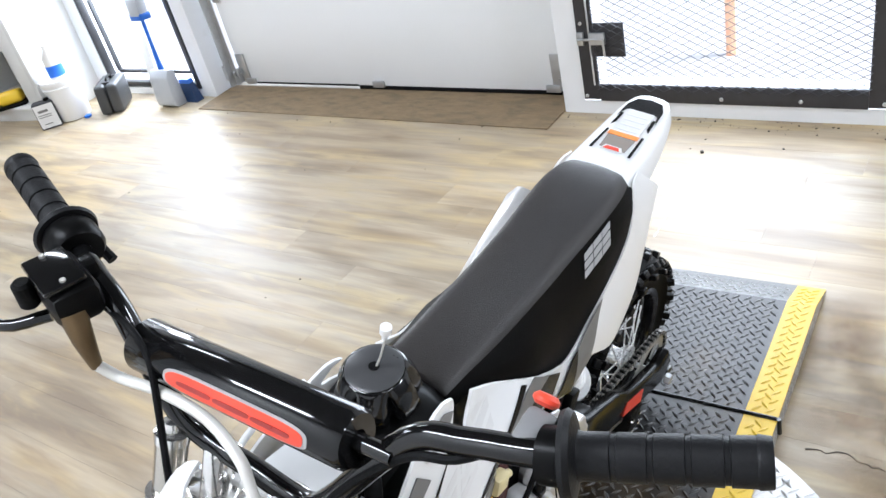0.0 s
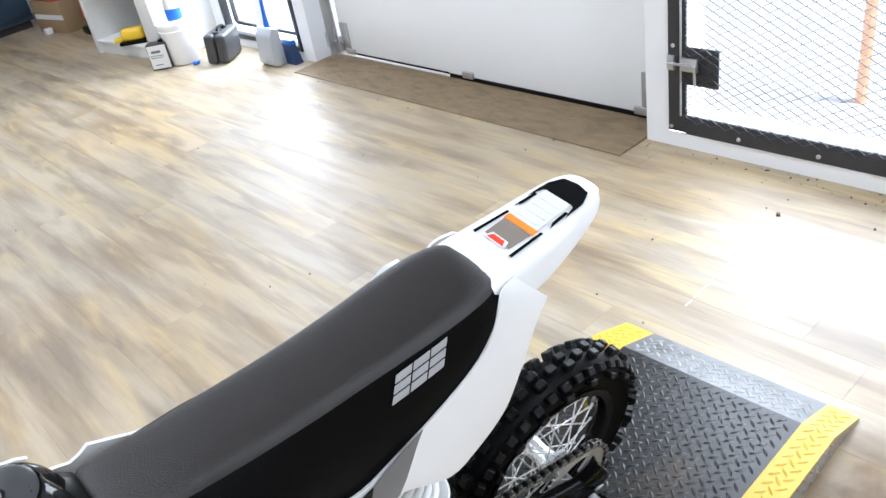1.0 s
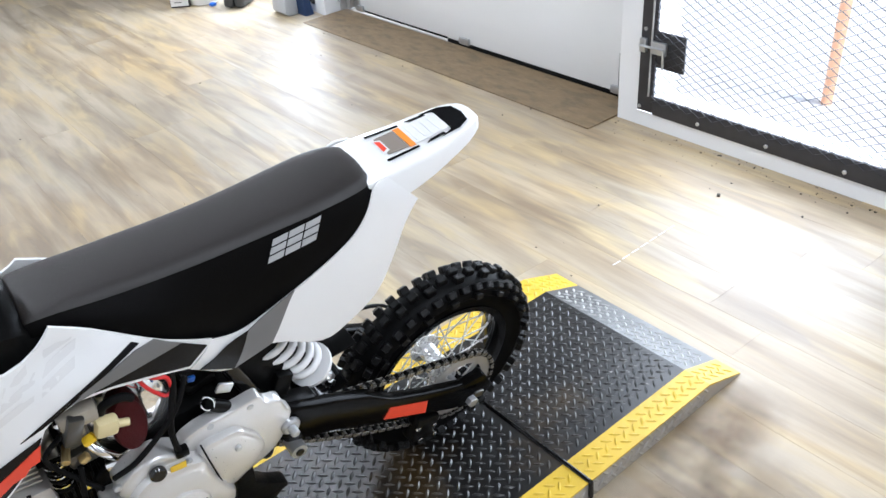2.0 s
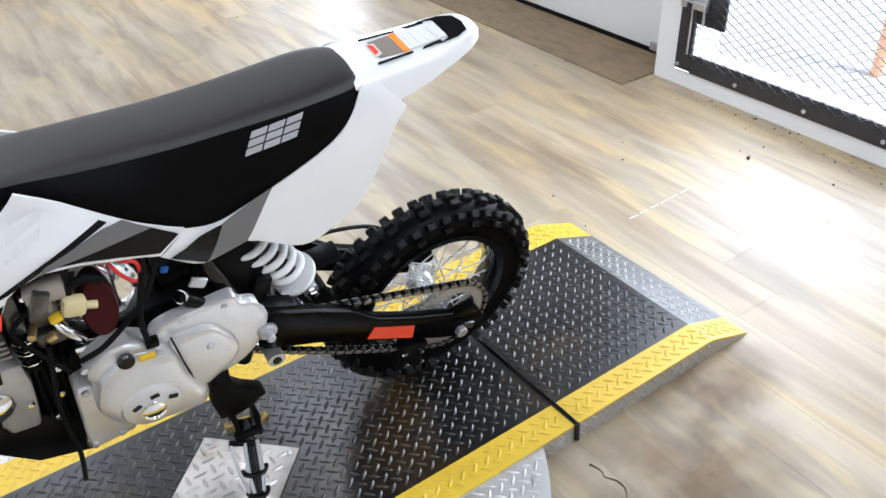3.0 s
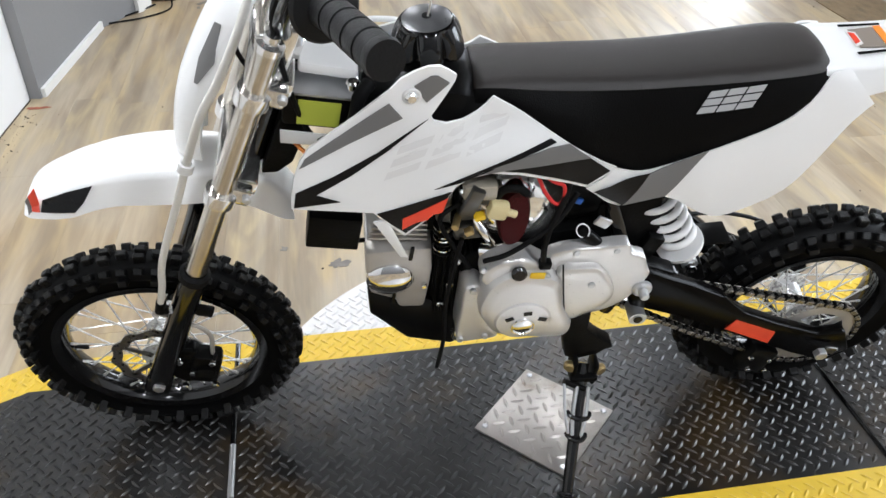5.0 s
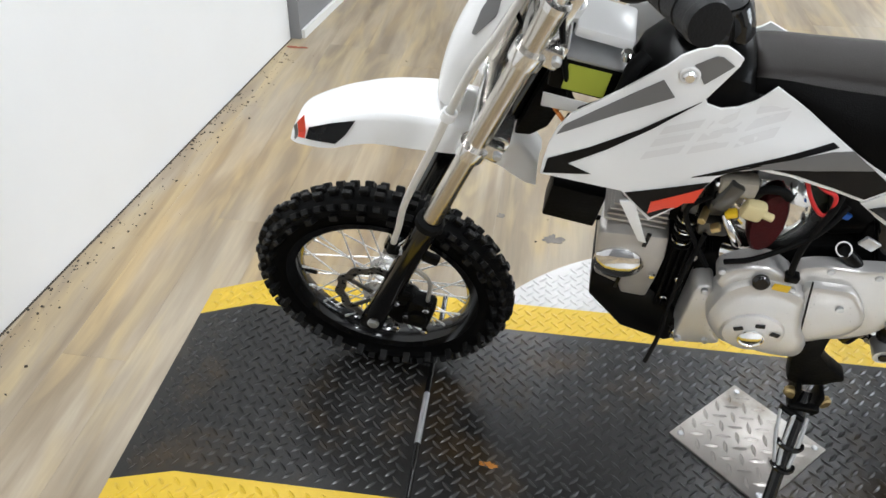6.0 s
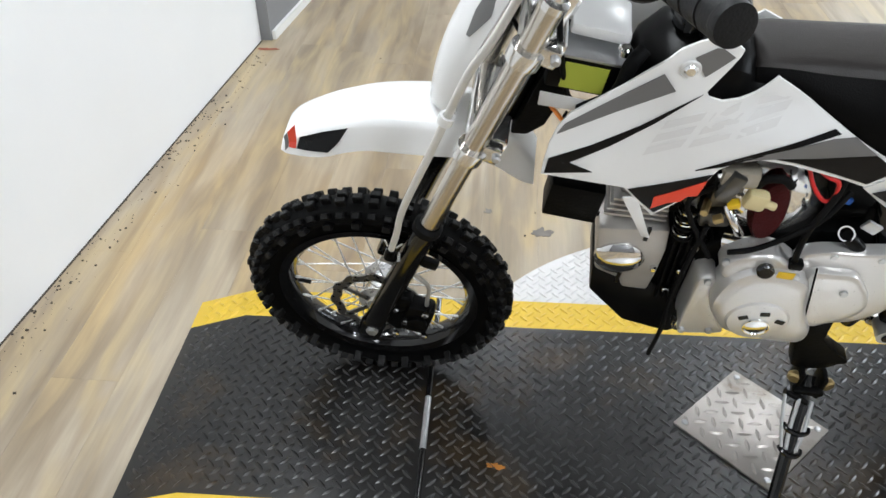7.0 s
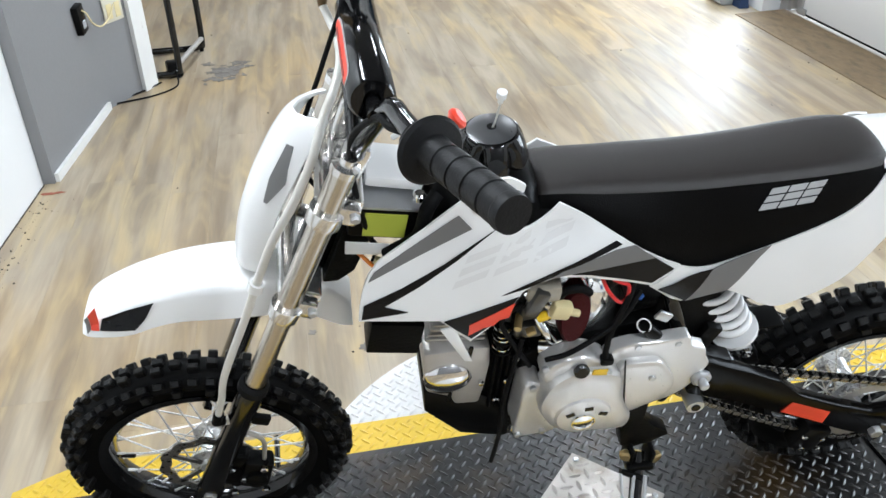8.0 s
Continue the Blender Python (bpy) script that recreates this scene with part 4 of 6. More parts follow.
# front fender
FU = [-0.842, -0.832, -0.815, -0.790, -0.765, -0.738, -0.700, -0.650, -0.600, -0.550, -0.515, -0.490, -0.470, -0.455]
FTOP = [0.637, 0.646, 0.656, 0.668, 0.679, 0.688, 0.698, 0.703, 0.703, 0.698, 0.688, 0.670, 0.645, 0.622]
FHALF = [0.044, 0.051, 0.056, 0.059, 0.060, 0.061, 0.063, 0.066, 0.067, 0.062, 0.056, 0.050, 0.046, 0.040]
FDROP = [0.005, 0.014, 0.022, 0.033, 0.040, 0.038, 0.038, 0.041, 0.041, 0.040, 0.046, 0.052, 0.044, 0.030]


def fender_row(u, top, half, drop):
    return [(u, y * half, top - drop * max(0, (abs(y) - 0.70) / 0.30) ** 1.25 - 0.005 * y * y) for y in (-1.0, -0.96, -0.91, -0.85, -0.78, -0.70, -0.5, -0.25, 0, 0.25, 0.5, 0.70, 0.78, 0.85, 0.91, 0.96, 1.0)]


ff = part("front_fender", thicken(loft(bmesh.new(), dense([fender_row(*q) for q in zip(FU, FTOP, FHALF, FDROP)])), 0.004), WPLAST, bike, "glossy white front fender", sharp=60)


def fender_depth(u, w):
    top, half, drop = (float(np.interp(u, FU, q)) for q in (FTOP, FHALF, FDROP))
    return -half * min(1.0, 0.70 + 0.30 * (max(0.0, top - 0.009 - w) / max(drop, 0.01)) ** 0.8) - 0.0065


part("fender_decal", skin([(-0.813, 0.640), (-0.807, 0.657), (-0.770, 0.672), (-0.729, 0.684), (-0.745, 0.661), (-0.762, 0.644)], fender_depth, 0.001, 0, 1, 0.012), DECBLK, ff, "black fender decal")
part("fender_decal", skin([(-0.825, 0.664), (-0.810, 0.682), (-0.814, 0.640), (-0.827, 0.637)], fender_depth, 0.001, 0.0006, 1, 0.012), DECRED, ff, "red fender decal")
part("fender_decal", skin([(-0.834, 0.652), (-0.826, 0.662), (-0.828, 0.636), (-0.834, 0.630)], fender_depth, 0.001, 0, 1, 0.012), DECGREY, ff, "grey fender decal")

# number plate in front of the fork
rows = []
for w, half, ahead in ((0.715, 0.040, 0.046), (0.75, 0.056, 0.055), (0.80, 0.065, 0.063), (0.85, 0.069, 0.065), (0.90, 0.067, 0.060), (0.93, 0.061, 0.055), (0.951, 0.052, 0.049), (0.962, 0.042, 0.043), (0.965, 0.032, 0.038)):
    rows.append([fork_at(w, y * half, ahead + 0.030 * (1 - y * y) - 0.012 * abs(y) ** 6) for y in (-1, -0.9, -0.7, -0.4, 0, 0.4, 0.7, 0.9, 1)])
npl = part("number_plate", thicken(loft(bmesh.new(), dense(rows)), 0.004), WPLAST, bike, "white front number plate", sharp=60)
for sgn in (-1, 1):
    rows = [[fork_at(w, sgn * y * half, ahead + 0.030 * (1 - y * y) - 0.012 * abs(y) ** 6 + 0.0035) for y in ys] for w, half, ahead, ys in ((0.862, 0.0688, 0.0640, (0.80, 0.82, 0.84, 0.86)), (0.895, 0.0672, 0.0605, (0.72, 0.80, 0.88, 0.96)), (0.940, 0.057, 0.052, (0.72, 0.76, 0.80, 0.84)))]
    part("plate_decal", thicken(loft(bmesh.new(), rows), 0.001), DECGREY, npl, "grey plate decal")

# tank, cap, vent
def tank_row(u, top, half, low):
    return [(u, -half, low), (u, -half * 1.02, low + (top - low) * 0.55), (u, -half * 0.86, top - 0.018), (u, -half * 0.5, top - 0.003), (u, 0, top), (u, half * 0.5, top - 0.003), (u, half * 0.86, top - 0.018), (u, half * 1.02, low + (top - low) * 0.55), (u, half, low)]


rows = [tank_row(-0.345, 0.800, 0.050, 0.72), tank_row(-0.33, 0.832, 0.064, 0.71), tank_row(-0.30, 0.856, 0.075, 0.70), tank_row(-0.25, 0.862, 0.078, 0.70), tank_row(-0.215, 0.857, 0.078, 0.70), tank_row(-0.192, 0.843, 0.066, 0.70), tank_row(-0.180, 0.820, 0.054, 0.70), tank_row(-0.15, 0.790, 0.050, 0.70), tank_row(-0.10, 0.76, 0.045, 0.70)]
part("fuel_tank", loft(bmesh.new(), rows, True), BPLAST, bike, "satin black plastic fuel tank")
cm = pose(-0.250, 0, 0.866, 0, -3, 0)
bm = bmesh.new()
prof = [(0.0495, 0.0), (0.0505, 0.004), (0.0485, 0.018), (0.0450, 0.030), (0.0395, 0.0405), (0.0360, 0.0445), (0.0330, 0.0460), (0.0, 0.048)]
N = 48
rings = []
for r, z in prof[:-1]:
    rings.append([bm.verts.new(cm @ Vector(((r - (0.013 if z < 0.02 else 0.010 if z < 0.032 else 0.004 if z < 0.042 else 0.0) * max(0, math.cos(6 * 2 * math.pi * k / N)) ** 3) * math.cos(2 * math.pi * k / N), (r - (0.013 if z < 0.02 else 0.010 if z < 0.032 else 0.004 if z < 0.042 else 0.0) * max(0, math.cos(6 * 2 * math.pi * k / N)) ** 3) * math.sin(2 * math.pi * k / N), z))) for k in range(N)])
for a, b in zip(rings, rings[1:]):
    for k in range(N):
        bm.faces.new((a[k], a[(k + 1) % N], b[(k + 1) % N], b[k]))
bm.faces.new(rings[-1])
cap = part("fuel_cap", bm, GLOSSBLK, bike, "black lobed fuel cap")
# a black disc paints the dark of the vent opening
part("vent_hole", disc_bm(cm @ Vector((0, 0, 0.0490)), (0, 0, 1), 0.0065, 0.003, 0.0005, 12), DECBLK, cap)
part("cap_top", new_lathe([(0.0, 0.0492), (0.030, 0.0478), (0.0335, 0.0462), (0.0335, 0.0450), (0.0, 0.0450)], cm, 36), CAPTOP, cap, "satin cap top, greyed for a ceiling reflection")
part("vent_tube", new_tube([cm @ Vector((0, 0, 0.042)), Vector((-0.249, -0.009, 0.935)), Vector((-0.247, -0.015, 0.960))], 0.0014, 8), CLEARHOSE, cap, "clear vent tube")
part("vent_valve", new_lathe([(0, 0), (0.0035, 0.001), (0.0035, 0.008), (0.0066, 0.010), (0.0066, 0.019), (0, 0.020)], along(Vector((-0.247, -0.015, 0.962)), Vector((-0.246, -0.019, 0.985))), 14), WPLAST, cap, "white vent valve")

# seat: one padded skin from the side's lower edge over the top
SU = [-0.192, -0.186, -0.15, -0.10, -0.05, 0.0, 0.05, 0.10, 0.15, 0.20, 0.25, 0.288, 0.308, 0.318]
STOP = [0.833, 0.840, 0.842, 0.8415, 0.8405, 0.840, 0.841, 0.844, 0.848, 0.853, 0.858, 0.859, 0.855, 0.846]
SLOW = [0.814, 0.815, 0.811, 0.788, 0.756, 0.726, 0.703, 0.716, 0.737, 0.759, 0.783, 0.806, 0.828, 0.842]
SHALF = [0.040, 0.044, 0.046, 0.048, 0.050, 0.051, 0.052, 0.053, 0.055, 0.057, 0.057, 0.052, 0.042, 0.028]
SBASE = [0.052, 0.057, 0.062, 0.0780, 0.093, 0.092, 0.091, 0.091, 0.091, 0.088, 0.084, 0.075, 0.061, 0.044]
rows = []
for u, t, lo, h, b in zip(SU, STOP, SLOW, SHALF, SBASE):
    d = t - lo
    e = min(0.011, d * 0.25)
    prof = [(b, lo), (b - 0.001, lo + d * 0.25), (b * 0.62 + h * 0.42, lo + (d - e) * 0.66), (h * 1.13, t - e), (h * 1.05, t - e * 0.55), (h * 0.93, t - e * 0.18), (h * 0.75, t), (h * 0.4, t + 0.0015), (0, t + 0.002)]
    rows.append([(u, -y, w) for y, w in prof] + [(u, y, w) for y, w in prof[-2::-1]])
fine_rows = dense(rows)
seat = part("seat", loft(bmesh.new(), [r[3:14] for r in fine_rows]), SEATVINYL, bike, "black textured vinyl seat", sharp=70)
for a, b in ((0, 4), (13, 17)):
    part("seat_side", loft(bmesh.new(), [r[a:b] for r in fine_rows]), SEATSIDE, seat, "smooth black seat side, coloured darker for shade")
part("seat_nose", loft(bmesh.new(), [rows[0], [(-0.197, q[1] * 0.98, q[2] - 0.010) for q in rows[0]], [(-0.194, q[1] * 0.98, 0.80) for q in rows[0]]]), SEATSIDE, seat)
part("seat_tail", loft(bmesh.new(), [rows[-1], [(0.321, q[1] * 0.97, q[2] - 0.012) for q in rows[-1]]]), SEATVINYL, seat)


def seat_depth(u, w):
    """How far out the seat's left side lies."""
    t, lo, h, b = (float(np.interp(u, SU, q)) for q in (STOP, SLOW, SHALF, SBASE))
    d = t - lo
    e = min(0.011, d * 0.25)
    return -float(np.interp(w, [lo, lo + d * 0.25, lo + (d - e) * 0.66, t - e, t], [b, b - 0.001, b * 0.62 + h * 0.42, h * 1.13, h * 0.75])) - 0.0022


def slanted(u0, w0, wide, tall, rise=0.06, lean=0.3):
    """A slanted block of a printed mark."""
    return [(u0, w0), (u0 + wide, w0 + wide * rise), (u0 + wide + tall * lean, w0 + wide * rise + tall), (u0 + tall * lean, w0 + tall)]


for k in range(3):
    u0 = 0.1235 + 0.0262 * k
    for dz, wd in ((0.0, 0.0235), (0.0102, 0.0235), (0.0204, 0.0235)):
        part("seat_print", skin(slanted(u0 - 0.006 + dz * 0.60, 0.8000 + dz + 0.0036 * k, wd, 0.0080, 0.14, 0.60), seat_depth, 0.0008, 0.0, 1, 0.012), DECLOGO, seat, "silver printed mark")

# side bodywork
SHROUD = [(-0.445, 0.703), (-0.443, 0.722), (-0.437, 0.750), (-0.428, 0.772), (-0.414, 0.790), (-0.354, 0.829), (-0.306, 0.865), (-0.292, 0.880), (-0.275, 0.890), (-0.258, 0.897), (-0.243, 0.898), (-0.230, 0.890), (-0.220, 0.880), (-0.222, 0.872), (-0.234, 0.855), (-0.253, 0.827), (-0.249, 0.820), (-0.232, 0.815), (-0.210, 0.813), (-0.190, 0.817), (-0.178, 0.826), (-0.168, 0.837), (-0.140, 0.820), (-0.105, 0.797), (-0.067, 0.774), (-0.029, 0.751), (-0.006, 0.737), (0.014, 0.727), (-0.004, 0.712), (-0.027, 0.697), (-0.055, 0.708), (-0.080, 0.716), (-0.128, 0.731), (-0.169, 0.738), (-0.199, 0.733), (-0.218, 0.722), (-0.232, 0.700), (-0.251, 0.676), (-0.290, 0.640), (-0.300, 0.652), (-0.334, 0.690)]
# rear panel: top edge along the seat, bottom edge flared, (u, lateral, w)
PTOP = [(0.012, 0.101, 0.725), (0.055, 0.097, 0.713), (0.102, 0.0945, 0.725), (0.165, 0.0945, 0.751), (0.225, 0.0910, 0.777), (0.262, 0.0845, 0.798), (0.288, 0.0740, 0.825), (0.304, 0.0640, 0.850), (0.330, 0.0585, 0.853)]
PLOW = [(-0.026, 0.106, 0.692), (0.030, 0.106, 0.653), (0.095, 0.106, 0.669), (0.180, 0.107, 0.622), (0.235, 0.104, 0.634), (0.286, 0.099, 0.664), (0.318, 0.092, 0.711), (0.347, 0.086, 0.776), (0.372, 0.081, 0.809)]


def panel_depth(u, w):
    """How far out the left rear panel lies."""
    tl, tw = np.interp(u, [q[0] for q in PTOP], [q[1] for q in PTOP]), np.interp(u, [q[0] for q in PTOP], [q[2] for q in PTOP])
    bl, bw = np.interp(u, [q[0] for q in PLOW], [q[1] for q in PLOW]), np.interp(u, [q[0] for q in PLOW], [q[2] for q in PLOW])
    q = min(1, max(0, (tw - w) / max(0.001, tw - bw)))
    return -float(tl + (bl - tl) * q + 0.016 * q * (1 - q)) - 0.0035


def rear_panel(sgn):
    rows = []
    for a, b in zip(curve_points(PTOP, 4), curve_points(PLOW, 4)):
        row = []
        for k in range(9):
            q = k / 8
            p = a.lerp(b, q)
            row.append((p.x, -sgn * (p.y + 0.016 * q * (1 - q)), p.z))
        rows.append(row)
    return thicken(loft(bmesh.new(), rows), 0.003)


LOWER = [(u, w if w < 0.835 else 0.835 + (w - 0.835) * 0.3) for u, w in SHROUD]
for sgn in (1, -1):
    sh = part("tank_shroud", skin(SHROUD if sgn > 0 else LOWER, side_depth, 0.004, 0, sgn), WPLAST, bike, "white tank shroud with black and grey graphics", sharp=50)
    sp = part("side_panel", rear_panel(sgn), WPLAST, bike, "white rear side panel", sharp=60)
    for nm, pts, material, lift, owner in (
            ("graphic", [(-0.429, 0.763), (-0.420, 0.777), (-0.307, 0.848), (-0.290, 0.827), (-0.360, 0.796)], DECGREY, 0.0020, sh),
            ("graphic", [(-0.275, 0.871), (-0.253, 0.885), (-0.245, 0.885), (-0.229, 0.873), (-0.259, 0.847)], DECGREY, 0.0020, sh),
            ("graphic", [(-0.441, 0.706), (-0.437, 0.728), (-0.385, 0.750), (-0.325, 0.781), (-0.257, 0.824), (-0.308, 0.785), (-0.362, 0.750), (-0.410, 0.724), (-0.378, 0.712)], DECBLK, 0.0020, sh),
            ("graphic", [(-0.329, 0.689), (-0.224, 0.716), (-0.236, 0.697), (-0.252, 0.680), (-0.289, 0.648)], DECBLK, 0.0020, sh),
            ("graphic_red", [(-0.293, 0.678), (-0.229, 0.707), (-0.237, 0.683), (-0.250, 0.681), (-0.258, 0.672), (-0.274, 0.669), (-0.294, 0.657)], DECRED, 0.0032, sh),
            ("graphic", [(-0.201, 0.737), (-0.087, 0.769), (-0.060, 0.772), (-0.028, 0.749), (-0.100, 0.743), (-0.150, 0.741)], DECGREY, 0.0020, sh),
            ("graphic", [(-0.150, 0.7405), (-0.100, 0.7425), (-0.028, 0.7485), (0.004, 0.724), (-0.026, 0.703), (-0.073, 0.720), (-0.121, 0.735)], DECBLK, 0.0020, sh),
            ("graphic", [(-0.248, 0.722), (-0.087, 0.780), (-0.079, 0.775), (-0.215, 0.728)], DECBLK, 0.0020, sh),
            ("graphic", [(-0.014, 0.688), (0.030, 0.707), (0.066, 0.712), (0.034, 0.657)], DECBLK, 0.0006, sp),
            ("graphic", [(0.066, 0.712), (0.145, 0.748), (0.096, 0.673), (0.034, 0.657)], DECGREY, 0.0006, sp)):
        if sgn < 0 and max(w for u, w in pts) > 0.84:
            continue
        part(nm, skin(pts, panel_depth if owner is sp else side_depth, 0.0012, lift, sgn), material, owner)
    for k in range(3):
        u0 = -0.318 + 0.056 * k
        w0 = 0.740 + 0.013 * k
        for dz in (0.0, 0.018, 0.036):
            part("faint_mark", skin([(u, min(w, float(np.interp(u, [-0.233, -0.21, -0.188, -0.172, -0.14, -0.096], [0.812, 0.814, 0.820, 0.828, 0.816, 0.791])))) for u, w in slanted(u0 + dz * 0.5, w0 + dz, 0.047, 0.0115, 0.30, 0.5)], side_depth, 0.0005, 0.0002, sgn), DECLT, sh, "pale grey printed mark")
    if sgn < 0:
        continue
    b = Vector((-0.278, (side_depth(-0.278, 0.857) - 0.002) * sgn, 0.857))
    part("recess_plate", disc_bm(b, (0, 1, 0), 0.013, 0.004), DECLT, sh)
    part("shroud_bolt", disc_bm(b - Vector((0, 0.003 * sgn, 0)), (0, 1, 0), 0.0085, 0.008, 0.003), CHROME, sh, "shiny shroud bolt")

# rear fender and tail
def tail_row(u, top, half, side, low):
    return [(u, -half - side * 0.12, top - side), (u, -half, top - 0.010), (u, -half * 0.88, top - 0.002), (u, -half * 0.4, top + low), (u, 0, top + low * 1.2), (u, half * 0.4, top + low), (u, half * 0.88, top - 0.002), (u, half, top - 0.010), (u, half + side * 0.12, top - side)]


rows = [tail_row(0.235, 0.842, 0.058, 0.035, 0), tail_row(0.275, 0.850, 0.058, 0.042, 0), tail_row(0.31, 0.856, 0.058, 0.046, 0.001), tail_row(0.355, 0.857, 0.057, 0.052, 0.002), tail_row(0.41, 0.860, 0.054, 0.043, 0.002), tail_row(0.452, 0.865, 0.050, 0.033, 0.002), tail_row(0.496, 0.871, 0.042, 0.024, 0.001), tail_row(0.521, 0.872, 0.031, 0.017, 0), tail_row(0.531, 0.870, 0.021, 0.013, 0)]
rf = part("rear_fender", thicken(loft(bmesh.new(), dense(rows)), 0.004), WPLAST, bike, "white rear fender with stickers", sharp=45)


def tail_top(pts, material, nm, lift, label=""):
    """A sticker on the tail's top; pts are (u, lateral)."""
    bm = bmesh.new()
    bm.faces.new([bm.verts.new((u + 0.012, y, 0)) for u, y in pts])
    bmesh.ops.triangulate(bm, faces=list(bm.faces))
    for _ in range(2):
        bmesh.ops.subdivide_edges(bm, edges=[e for e in bm.edges if e.calc_length() > 0.02], cuts=1)
        bmesh.ops.triangulate(bm, faces=[f for f in bm.faces if len(f.verts) > 3])
    for v in bm.verts:
        v.co.z = float(np.interp(v.co.x, [0.31, 0.355, 0.41, 0.462, 0.508, 0.533], [0.8575, 0.8595, 0.8625, 0.8685, 0.8725, 0.8725])) + 0.0005 + lift
    return part(nm, thicken(bm, 0.0008), material, rf, label)


tail_top([(0.436, -0.034), (0.473, -0.032), (0.494, -0.022), (0.499, 0), (0.494, 0.022), (0.473, 0.032), (0.436, 0.034), (0.459, 0.027), (0.459, -0.027)], DECBLK, "tail_sticker", 0.0010, "black tail sticker")
tail_top([(0.393, -0.024), (0.459, -0.023), (0.459, 0.023), (0.393, 0.024)], DECLT, "warning_label", 0.0018, "white printed warning label")
for k in range(4):
    tail_top([(0.399 + 0.014 * k, -0.018), (0.403 + 0.014 * k, -0.018), (0.403 + 0.014 * k, 0.018), (0.399 + 0.014 * k, 0.018)], WPLAST, "label_line", 0.0027)
tail_top([(0.382, -0.026), (0.393, -0.026), (0.393, 0.026), (0.382, 0.026)], DECORANGE, "warning_label", 0.0018, "orange warning strip")
tail_top([(0.344, -0.022), (0.381, -0.024), (0.381, 0.024), (0.344, 0.022)], DECBROWN, "tail_sticker", 0.0014, "brown-grey tail label")
tail_top([(0.338, -0.020), (0.351, -0.014), (0.351, 0.014), (0.338, 0.018)], DECLT, "tail_sticker", 0.0022)
tail_top([(0.340, -0.014), (0.348, -0.010), (0.348, 0.010), (0.340, 0.014)], DECRED, "tail_sticker", 0.0030, "red tail mark")
for sgn in (-1, 1):
    tail_top([(0.335, sgn * 0.036), (0.395, sgn * 0.033), (0.395, sgn * 0.029), (0.335, sgn * 0.031)], DECBLK, "tail_stripe", 0.0012)
    tail_top([(0.409, sgn * 0.033), (0.445, sgn * 0.031), (0.445, sgn * 0.026), (0.418, sgn * 0.0275)], DECBLK, "tail_stripe", 0.0012)
part("inner_fender", thicken(loft(bmesh.new(), [[(u, y * 0.044, w) for y in (-1, -0.5, 0, 0.5, 1)] for u, w in ((0.10, 0.67), (0.2, 0.735), (0.32, 0.81), (0.40, 0.838))]), 0.004), BPLAST, bike, "black inner mudguard")

# frame
def pipe(name, pts, r, material=GLOSSBLK, smooth=4, label="", segs=12):
    return part(name, new_tube(pts, r, segs, smooth), material, bike, label)


pipe("backbone", [(-0.40, 0, 0.78), (-0.28, 0, 0.72), (-0.10, 0, 0.66), (0.04, 0, 0.60)], 0.022, label="black steel frame backbone")
for sgn in (-1, 1):
    pipe("seat_tube", [(0.03, sgn * 0.055, 0.63), (0.06, sgn * 0.075, 0.55), (0.09, sgn * 0.08, 0.45), (0.07, sgn * 0.075, 0.36)], 0.015)
    pipe("subframe_tube", [(-0.05, sgn * 0.05, 0.66), (0.08, sgn * 0.06, 0.71), (0.25, sgn * 0.06, 0.80), (0.36, sgn * 0.03, 0.84)], 0.010)
part("neck_gusset", plate([(-0.444, 0.815), (-0.412, 0.810), (-0.412, 0.79), (-0.420, 0.76), (-0.445, 0.700), (-0.470, 0.680), (-0.494, 0.680), (-0.468, 0.75)], -0.034, 0.068, 0.004), CAST, bike, "black frame neck behind the fork")
pipe("neck_hose", [(-0.330, -0.050, 0.850), (-0.345, -0.064, 0.835), (-0.358, -0.066, 0.79), (-0.40, -0.055, 0.75)], 0.010, BLACKRUB, 5, "black hose beside the tank")
part("yoke_cover", new_box((-0.396, 0.0, 0.802), (0.105, 0.104, 0.052), (0, 10, 0), 0.006), BPLAST, bike, "black box under the tank")
part("tank_label", new_box((-0.400, -0.0530, 0.803), (0.057, 0.002, 0.040), (0, 10, 0)), DECLIME, bike, "yellow-green printed sticker")
# light on the box's top, laid on as a bright sheet
part("box_lid", new_box((-0.394, -0.004, 0.8305), (0.100, 0.098, 0.005), (0, 10, 0), 0.002), GALV, bike, "bright sheet for the lit top of the black box")
part("tank_bracket", new_box((-0.384, 0.012, 0.852), (0.080, 0.080, 0.018), (0, 12, 0), 0.006), WPLAST, bike, "white tank bracket")
part("bracket_bolt", disc_bm((-0.352, -0.044, 0.842), (0, 0, 1), 0.0095, 0.014, 0.003, 10), CHROME, bike)
part("box_tab", plate([(-0.455, 0.776), (-0.385, 0.763), (-0.372, 0.748), (-0.412, 0.747), (-0.457, 0.753)], -0.052, 0.003, 0.001), DECLT, bike, "white plastic tab under the box")
part("lower_tab", plate([(-0.418, 0.722), (-0.395, 0.725), (-0.388, 0.690), (-0.404, 0.664)], -0.060, 0.003, 0.001), CREAM, bike, "cream plastic tab behind the shroud")
part("wire_connector", new_box((-0.405, -0.045, 0.722), (0.03, 0.012, 0.016), (0, 25, 0), 0.003), CREAM, bike, "cream wire connector")
pipe("orange_wire", [(-0.44, -0.035, 0.74), (-0.42, -0.05, 0.725), (-0.405, -0.045, 0.71)], 0.003, DECORANGE)
pipe("black_wire", [(-0.42, -0.04, 0.73), (-0.37, -0.06, 0.715), (-0.32, -0.07, 0.70)], 0.005, BLACKRUB)
part("ignition_box", new_box((-0.394, -0.058, 0.597), (0.080, 0.055, 0.066), (0, 10, 0), 0.003), CAST, bike, "black box behind the front wheel")

